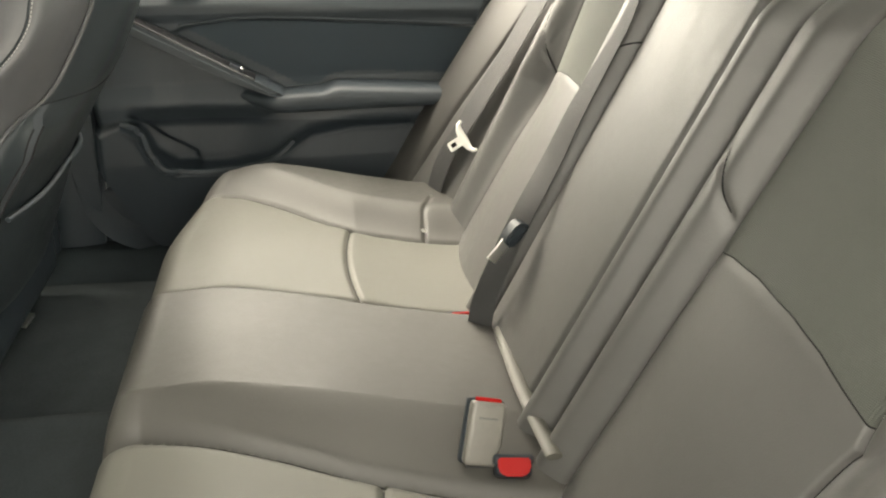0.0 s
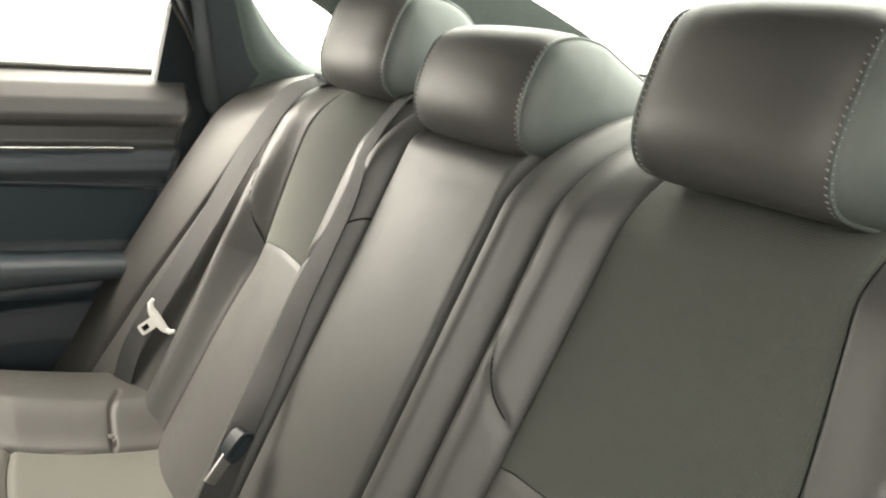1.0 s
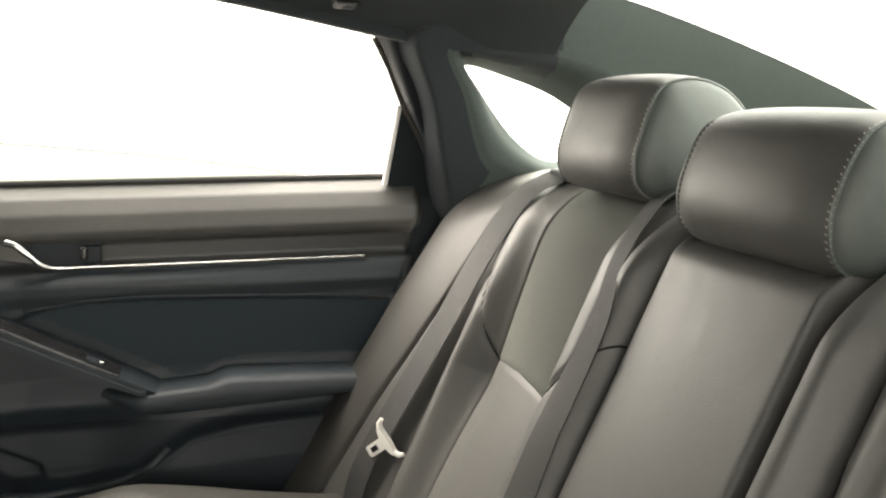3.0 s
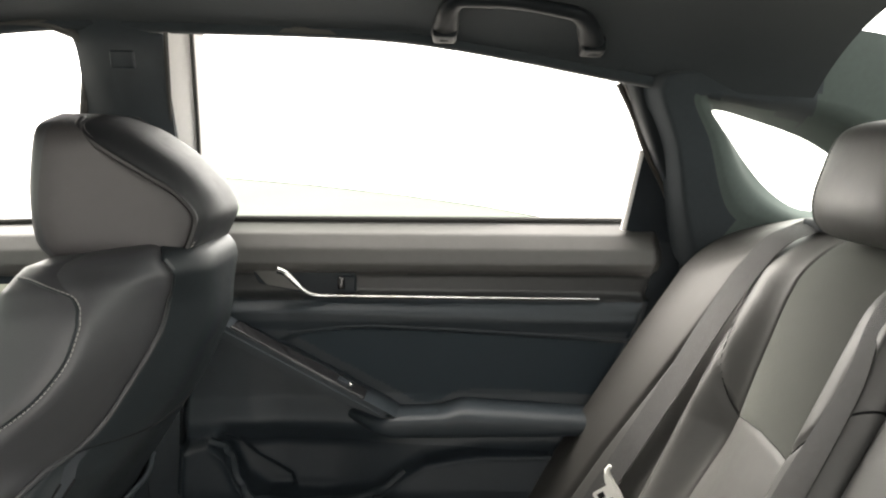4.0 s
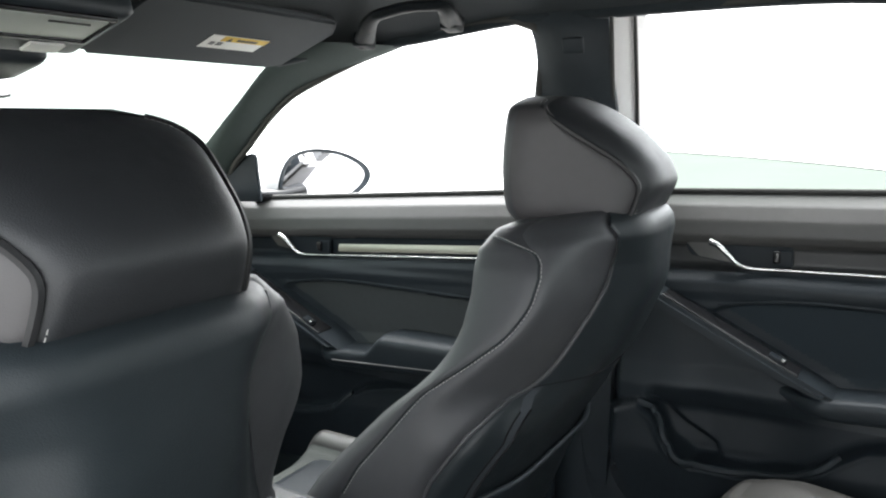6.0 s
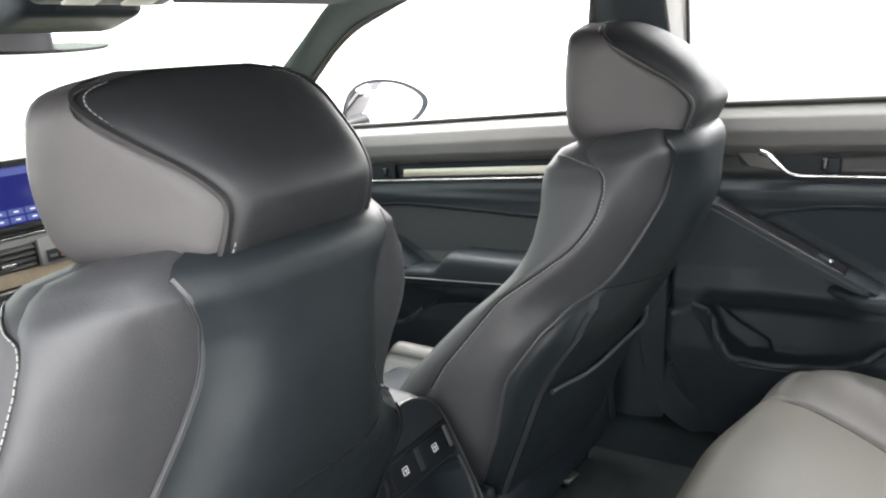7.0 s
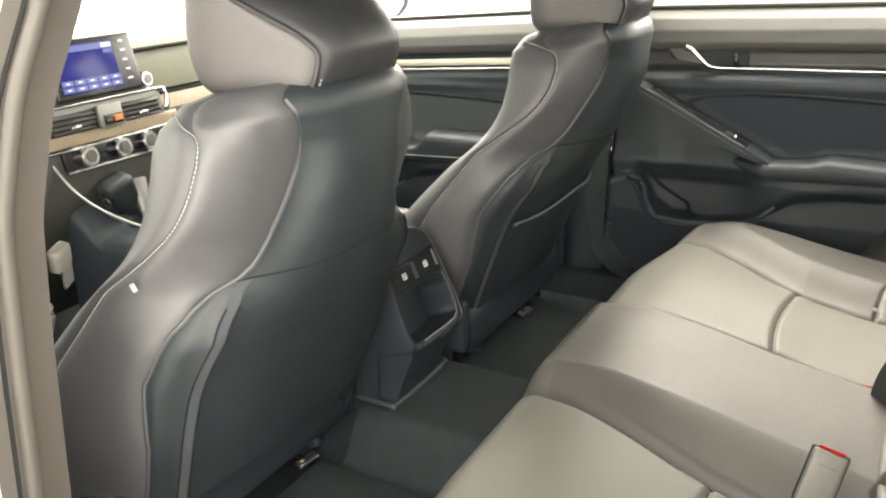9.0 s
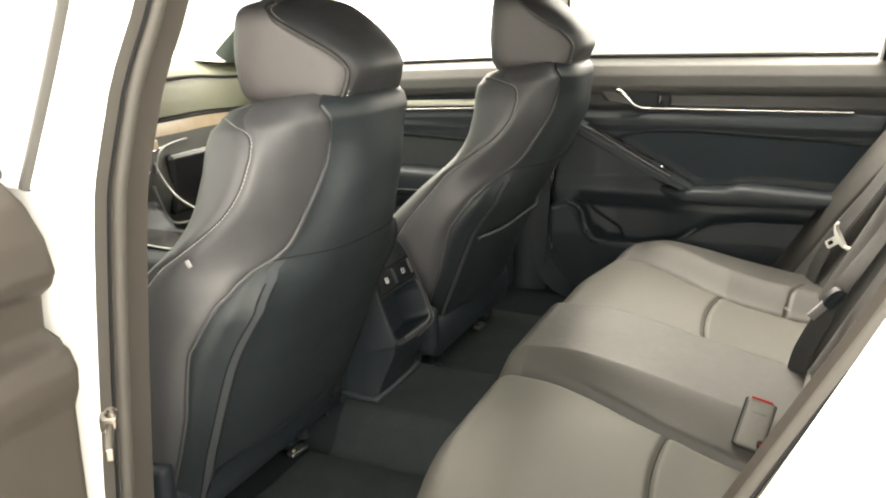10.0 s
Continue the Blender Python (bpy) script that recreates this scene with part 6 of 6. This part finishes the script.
for x in (-0.055, -0.038, 0.028, 0.044):
    part("key", box((0.011, 0.004, 0.010), (x, 1.2215, 0.782), 0.001, (-10, 0, 0)), SOFT_TRIM, hvac)

hvac.matrix_world = pose(-0.004, 0, -0.018)
stack.matrix_world = pose(-0.006, 0, -0.010)

# ---- centre console ----
console = thing("centre_console", "dark centre console with armrest and rear storage bin", "console")
CY = [0.505, 0.56, 0.80, 0.84, 1.0, 1.16, 1.23]
CZ = [0.650, 0.674, 0.680, 0.645, 0.622, 0.618, 0.69]
rings = []
for y in np.linspace(0.53, 1.23, 40):
    zt_ = float(np.interp(y, CY, CZ))
    w = float(np.interp(y, [0.5, 0.8, 1.0, 1.23], [0.082, 0.095, 0.125, 0.15]))
    rings.append([(-w - 0.015, y, 0.32), (-w - 0.008, y, 0.50), (-w, y, zt_ - 0.03), (-w + 0.010, y, zt_ - 0.008), (-w + 0.03, y, zt_), (0, y, zt_ + 0.004), (w - 0.03, y, zt_), (w - 0.010, y, zt_ - 0.008), (w, y, zt_ - 0.03), (w + 0.008, y, 0.50), (w + 0.015, y, 0.32)])
R = np.array(rings)
reg = np.zeros(R.shape[:2], int)
reg[:18] = 1
reg[:, :2] = 0
reg[:, 8:] = 0
sheet(R[::-1], ["body", "armrest_lid"], reg[::-1], [PLASTIC, PLASTIC], console)
for s in (-1, 1):
    part("edge_trim", tube(catmull([(s * 0.155, 1.235, 0.770), (s * 0.145, 1.19, 0.715), (s * 0.132, 1.12, 0.676), (s * 0.122, 1.0, 0.655), (s * 0.112, 0.86, 0.652)], 40), 0.0028, 8), SILVER, console, "satin silver console edge")
part("shift_gate", box((0.11, 0.20, 0.006), (0.0, 1.07, 0.628), 0.003), GLOSS, console)
for y in (0.905, 0.985):
    part("cup_ring", tube([(0.03 + 0.04 * math.cos(a), y + 0.04 * math.sin(a), 0.646 - 0.25 * (y - 0.905)) for a in np.linspace(0, 2 * math.pi, 33)[:-1]], 0.005, 8, True), CHROME, console, "satin ring of a cup holder")
# rear face of the console, leaning, with outlets and a bin
FACE = pose(0, 0.505, 0.612, 90 - 23, 0, 0)
outline = catmull([(-0.078, 0.030), (-0.062, 0.062), (-0.03, 0.076), (0.0, 0.079), (0.03, 0.076), (0.062, 0.062), (0.078, 0.030), (0.086, -0.05), (0.087, -0.095), (0.076, -0.118), (0.0, -0.124), (-0.076, -0.118), (-0.087, -0.095), (-0.086, -0.05)], 96, True)
hole = catmull([(-0.070, -0.024), (0, -0.022), (0.070, -0.024), (0.074, -0.05), (0.072, -0.090), (0.062, -0.106), (0, -0.110), (-0.062, -0.106), (-0.072, -0.090), (-0.074, -0.05)], 96, True)
ang_o = np.argsort(np.arctan2(outline[:, 1] + 0.062, outline[:, 0]))
ang_h = np.argsort(np.arctan2(hole[:, 1] + 0.066, hole[:, 0]))
o2, h2 = outline[ang_o], hole[ang_h]


def face_ring(p, d):
    return [tuple(FACE @ Vector((x, y, d))) for x, y in p]


rings = [face_ring(o2 * 1.0, -0.06), face_ring(o2, -0.004), face_ring(o2 * 0.97, 0.003), face_ring(0.35 * o2 + 0.65 * h2, 0.003), face_ring(h2, -0.002), face_ring(h2 * 0.94 + np.array([0, -0.004]), -0.060)]
V, F = ring_loft(rings)
n = 96
F.append(tuple(range(5 * n, 6 * n)))
V = [tuple(v) for v in V]
raw("rear_panel", V, F, PLASTIC, console)
# the dark lip gets a grey tone for the slight highlight along it
part("bin_lip", tube([FACE @ Vector((x, y, 0.003)) for x, y in catmull([(0.072, -0.026), (0.0755, -0.05), (0.0735, -0.090), (0.063, -0.107), (0.03, -0.111), (-0.05, -0.109)], 40)], 0.0017, 6), BEZEL, console, "bin lip with its slight highlight toned grey")
# added grey tube that draws the highlight round the panel's outer edge
part("panel_edge", tube([FACE @ Vector((x * 0.985, y, 0.002)) for x, y in catmull([(0.0, 0.079), (0.03, 0.076), (0.062, 0.062), (0.078, 0.030), (0.086, -0.05), (0.087, -0.095), (0.076, -0.118), (0.0, -0.124)], 60)], 0.0016, 6), BEZEL, console, "thin grey line for the highlight on the panel edge")
place_face = lambda b_: (bmesh.ops.transform(b_, matrix=FACE, verts=b_.verts), b_)[1]
part("outlet_frame", place_face(box((0.146, 0.046, 0.004), (0, 0.006, 0.003), 0.003)), SEAM, console)
part("outlet_clip", place_face(box((0.007, 0.030, 0.005), (0.064, 0.007, 0.005), 0.002)), BEZEL, console, "satin clip beside the outlets")
for s in (-1, 1):
    us = part("outlet_cover", (lambda b_: (bmesh.ops.transform(b_, matrix=FACE, verts=b_.verts), b_)[1])(box((0.055, 0.036, 0.006), (s * 0.034 - 0.006, 0.006, 0.005), 0.003)), HANDLE, console, "black charging outlet cover")
    ic = bmesh.new()
    for size, at in (((0.013, 0.0016, 0.0006), (0, 0.0055)), ((0.013, 0.0016, 0.0006), (0, -0.0055)), ((0.0016, 0.012, 0.0006), (-0.006, 0)), ((0.0016, 0.012, 0.0006), (0.006, 0)), ((0.006, 0.002, 0.0006), (0, 0.001)), ((0.002, 0.006, 0.0006), (0.001, -0.001))):
        c = box((size[0] * 0.8, size[1] * 0.8, size[2]), (s * 0.034 - 0.006 + 0.8 * at[0], 0.006 + 0.8 * at[1], 0.0084), 0)
        tmp = bpy.data.meshes.new("tmp")
        c.to_mesh(tmp)
        c.free()
        ic.from_mesh(tmp)
        bpy.data.meshes.remove(tmp)
    bmesh.ops.transform(ic, matrix=FACE, verts=ic.verts)
    part("outlet_icon", ic, ICON, us)
part("outlet_divider", (lambda b_: (bmesh.ops.transform(b_, matrix=FACE, verts=b_.verts), b_)[1])(box((0.009, 0.030, 0.006), (-0.006, 0.006, 0.005), 0.002)), SOFT_TRIM, console)
# lower shroud widening to the floor
sh = []
for z, y, w in ((0.515, 0.462, 0.086), (0.49, 0.464, 0.085), (0.45, 0.482, 0.080), (0.415, 0.496, 0.082), (0.396, 0.500, 0.087), (0.385, 0.500, 0.088), (0.36, 0.502, 0.090), (0.325, 0.505, 0.092)):
    sh.append([(-w, y + 0.10, z), (-w, y + 0.03, z), (-w * 0.9, y + 0.004, z), (-w * 0.5, y, z), (w * 0.5, y, z), (w * 0.9, y + 0.004, z), (w, y + 0.03, z), (w, y + 0.10, z)])
sheet(np.array(sh)[::-1], ["lower_shroud"], np.zeros((8, 8), int), [PLASTIC], console)
part("foot_trim", tube(catmull([(-0.094, 0.60, 0.398), (-0.092, 0.515, 0.394), (-0.075, 0.502, 0.392), (0.075, 0.502, 0.392), (0.092, 0.515, 0.394), (0.094, 0.60, 0.398)], 30), 0.007, 8), SOFT_TRIM, console, "rounded lip at the console foot")

shifter = thing("gear_lever", "black gear lever with a leather boot and silver stem", "gear lever")
part("boot", disc(0.044, 0.03, (0.0, 1.190, 0.606), (0, 0, 0), 24, 0.006, 0.6), LEATHER_BACK, shifter)
part("stem", tube([(-0.010, 1.150, 0.612), (-0.004, 1.170, 0.655), (0.002, 1.188, 0.705)], [0.012, 0.016, 0.018], 14, flat=0.7), SILVER, shifter, "silver stem")
part("grip", box((0.066, 0.052, 0.076), (-0.044, 1.194, 0.684), 0.018, (10, -20, 0)), LEATHER_BACK, shifter)
part("grip_badge", tube([(-0.0795 - 0.002 * math.sin(a), 1.190 + 0.010 * math.cos(a), 0.672 + 0.010 * math.sin(a)) for a in np.linspace(0, 2 * math.pi, 20)[:-1]], 0.0012, 5, True), BEZEL, shifter)
part("release_button", box((0.006, 0.026, 0.022), (-0.076, 1.186, 0.682), 0.002, (10, -24, 0)), GLOSS, shifter)

# ---- floor mats ----
for s, w0, w1 in ((1, 0.185, 0.66), (-1, 0.185, 0.66)):
    t = part("floor_mat", box((w1 - w0, 0.40, 0.010), (s * (w0 + w1) / 2, 0.40, 0.308), 0.004), MAT_CARPET, None)
    tagged(t, "dark grey carpet floor mat on the rear floor", "floor mat", "floor mats")
Xm, Ym = np.meshgrid(np.linspace(-0.185, 0.185, 40), np.linspace(0.15, 0.56, 24), indexing="ij")
Zm = 0.309 + 0.080 * (1 - step(0.105, 0.178, np.abs(Xm))) + 0.0015 * np.sin(41 * Xm + 9 * Ym) * np.sin(23 * Ym)
t = sheet(np.stack([Xm, Ym, Zm], -1), ["tunnel_mat"], np.zeros(Xm.shape, int), [MAT_CARPET], None, (0, 0, -0.008))[0]
tagged(t, "dark grey carpet strip over the centre tunnel", "floor mat")

# ---- belts and buckles ----


def webbing(pts, width, name, parent, across, n=60):
    """A flat strap along points; across: its broad direction at each end."""
    p = catmull(pts, n)
    a0, a1 = Vector(across[0]).normalized(), Vector(across[1]).normalized()
    rows = []
    for k, q in enumerate(p):
        a = np.array(a0.lerp(a1, k / (n - 1)).normalized())
        rows.append([q + a * width * u + np.array([0, 0.0006 * (1 - 4 * u * u), 0]) for u in (-0.5, -0.46, -0.25, 0, 0.25, 0.46, 0.5)])
    return sheet(np.array(rows), [name], np.zeros((n, 7), int), [BELT], parent, (0, -0.0014, -0.0003))[0]


far_belt = thing("seat_belt", "dark grey seat belt hanging down the outer rear seat", "seat belt", "rear seat belts")
webbing([(0.500, -0.560, 1.045), (0.520, -0.490, 1.020), (0.545, -0.435, 0.93), (0.565, -0.372, 0.80), (0.582, -0.300, 0.66), (0.592, -0.262, 0.58), (0.60, -0.245, 0.50), (0.61, -0.245, 0.44)], 0.046, "webbing", far_belt, ((0.95, 0.3, 0.1), (0.9, 0.45, 0)))
tu = Vector((-0.45, -0.45, -0.75)).normalized()
tv = Vector((0.35, 0.55, -0.75))
tv = (tv - tu * tv.dot(tu)).normalized()
tn = tu.cross(tv)
TM = Matrix(((tu.x, tv.x, tn.x, 0.561), (tu.y, tv.y, tn.y, -0.296), (tu.z, tv.z, tn.z, 0.637), (0, 0, 0, 1))) @ Matrix.Diagonal((0.78, 0.86, 0.9, 1))
place = lambda b_, m: (bmesh.ops.transform(b_, matrix=m, verts=b_.verts), b_)[1]
cover = part("tongue_cover", slab([tuple(p) for p in catmull([(-0.030, -0.004), (0.0, -0.006), (0.030, -0.004), (0.033, 0.002), (0.026, 0.008), (0.010, 0.012), (-0.010, 0.012), (-0.026, 0.008), (-0.033, 0.002)], 40, True)], 0.010, 0.003, TM @ Matrix.Translation((0, 0, -0.005))), TONGUE, far_belt, "pale plastic tongue cover")
for s in (-1, 1):
    part("tongue_lug", tube([tuple(TM @ Vector(p)) for p in ((s * 0.028, 0.0, 0), (s * 0.036, -0.004, 0), (s * 0.040, -0.013, 0))], [0.005, 0.0045, 0.003], 8), TONGUE, cover)
part("tongue_plate", slab([(-0.012, 0.010), (0.012, 0.010), (0.012, 0.042), (0.009, 0.046), (-0.009, 0.046), (-0.012, 0.042)], 0.003, 0.0008, TM @ Matrix.Translation((0, 0, -0.0015))), TONGUE, far_belt, "bright steel tongue")
for z_ in (0.0020, -0.0036):
    part("tongue_slot", place(box((0.011, 0.014, 0.0016), (0, 0.030, z_ + 0.0008), 0.0004), TM), GLOSS, far_belt)
part("upper_guide", box((0.075, 0.05, 0.016), (0.505, -0.555, 1.042), 0.006), PLASTIC, far_belt)

mid_belt = thing("seat_belt", "dark grey middle seat belt stretched down to its buckle", "seat belt", "rear seat belts")
webbing([(0.215, -0.585, 1.07), (0.200, -0.512, 1.045), (0.165, -0.446, 0.985), (0.136, -0.413, 0.93), (0.130, -0.382, 0.868), (0.130, -0.356, 0.812), (0.122, -0.326, 0.745), (0.102, -0.288, 0.68), (0.096, -0.260, 0.615), (0.090, -0.236, 0.55), (0.086, -0.230, 0.50), (0.085, -0.232, 0.46)], 0.034, "webbing", mid_belt, ((0.9, -0.38, 0.1), (0.35, 0.94, 0)))
MT = pose(0.090, -0.268, 0.648, 40, 0, 12)
part("tongue_cover", place(slab([tuple(p) for p in catmull([(-0.006, 0.026), (0.008, 0.020), (0.010, 0.0), (0.006, -0.012), (-0.006, -0.012), (-0.010, 0.0), (-0.009, 0.020)], 30, True)], 0.026, 0.004), MT @ Matrix(((0, 0, 1, -0.013), (1, 0, 0, 0), (0, 1, 0, 0), (0, 0, 0, 1)))), PLASTIC, mid_belt)
part("tongue_plate", place(box((0.003, 0.016, 0.036), (0, 0, -0.026), 0.001), MT), STEEL, mid_belt, "steel tongue threaded on the strap")

driver_belt = thing("seat_belt", "dark front seat belt hanging beside the middle pillar", "seat belt")
webbing([(-0.632, 0.530, 1.13), (-0.664, 0.520, 1.0), (-0.680, 0.512, 0.87), (-0.690, 0.520, 0.65), (-0.700, 0.530, 0.40)], 0.040, "webbing", driver_belt, ((0.1, 1, 0), (0.1, 1, 0)))
DT = pose(-0.651, 0.502, 0.872, 12, -14, 20)
part("tongue_cover", place(box((0.026, 0.014, 0.026), (0, 0, 0), 0.006), DT), BUCKLE_BEIGE, driver_belt, "pale grey tongue cover")
part("tongue_plate", place(box((0.016, 0.003, 0.030), (0.008, 0, -0.026), 0.001), DT), SILVER, driver_belt, "steel tongue")

loop = thing("pull_strap", "black cord loop at the edge of the centre backrest", "strap")
part("cord", tube(catmull([(0.106, -0.432, 0.906), (0.118, -0.424, 0.905), (0.126, -0.405, 0.898), (0.130, -0.392, 0.882), (0.129, -0.386, 0.862)], 30), 0.0013, 6), SEAM, loop)


def buckle(x, y, z, turn, lying, label):
    """A belt buckle: broad shell, red release button at its upper end, strap below. The place is its upper end."""
    t = thing("belt_buckle", label, "seat belt buckle", "rear belt buckles")
    part("body", box((0.041, 0.016, 0.072), (0, 0.002, -0.038), 0.006), PLASTIC if lying else BUCKLE_BEIGE, t)
    part("back_shell", box((0.045, 0.012, 0.074), (0, -0.008, -0.038), 0.005), PLASTIC, t)
    if lying:
        part("release_button", slab([(-0.018, -0.009), (0.018, -0.009), (0.018, 0.004), (0.011, 0.011), (-0.011, 0.011), (-0.018, 0.004)], 0.007, 0.002, Matrix.Translation((0, 0, -0.003))), RED, t, "red release button")
    else:
        part("release_button", box((0.030, 0.007, 0.005), (0, 0.0, -0.0008), 0.002), RED, t, "red release button")
        part("shell_groove", box((0.022, 0.002, 0.0024), (0, 0.0098, -0.020), 0.0008), BEZEL, t)
    part("stalk", box((0.030, 0.006, 0.070), (0, -0.003, -0.100), 0.002), BELT, t)
    t.matrix_world = pose(x, y, z, *turn)
    return t


buckle(-0.165, -0.184, 0.566, (24, -12, 90), False, "grey belt buckle with a red top standing on the bench")
buckle(-0.219, -0.204, 0.514, (-42, 0, 82), True, "black belt buckle lying with its red button up")
buckle(0.140, -0.216, 0.500, (5, 0, 90), False, "small grey belt buckle with a red top beside the strap")

for k, (x0, x1, y, z) in enumerate(((0.150, -0.075, -0.268, 0.524), (0.06, -0.215, -0.246, 0.519))):
    t = part("seat_flap", tube(catmull([(x0, y - 0.01, z), ((x0 + x1) / 2, y, z + 0.004), (x1, y - 0.004, z)], 24), 0.010, 8, flat=0.5), BENCH_INSERT, None)
    tagged(t, "folded leather flap in the gap behind the bench", "seat flap")
t = part("seat_eyelet", disc(0.006, 0.004, (0.452, -0.205, 0.497), (25, 0, 0)), STEEL, None)
tagged(t, "small steel stud on the bench bolster", "stud")

# driver's belt at the middle pillar
db = thing("seat_belt", "driver's seat belt on the middle pillar", "seat belt")
webbing([(-0.645, 0.60, 1.15), (-0.655, 0.60, 1.0), (-0.655, 0.60, 0.80), (-0.66, 0.62, 0.45)], 0.046, "webbing", db, ((0, 1, 0), (0, 1, 0)))
part("tongue_cover", box((0.020, 0.062, 0.018), (-0.640, 0.590, 0.805), 0.006, (25, 0, 0)), BUCKLE_BEIGE, db)
part("tongue_plate", box((0.004, 0.022, 0.045), (-0.636, 0.575, 0.775), 0.001, (25, 0, 0)), STEEL, db)
# tag on the driver's seat side
t = part("airbag_tag", box((0.003, 0.006, 0.010), (-0.5815, 0.491, 0.814), 0.001, (-28, 0, 10)), TAG_CLOTH, None)
tagged(t, "small pale tag sewn into the seat side seam", "tag")
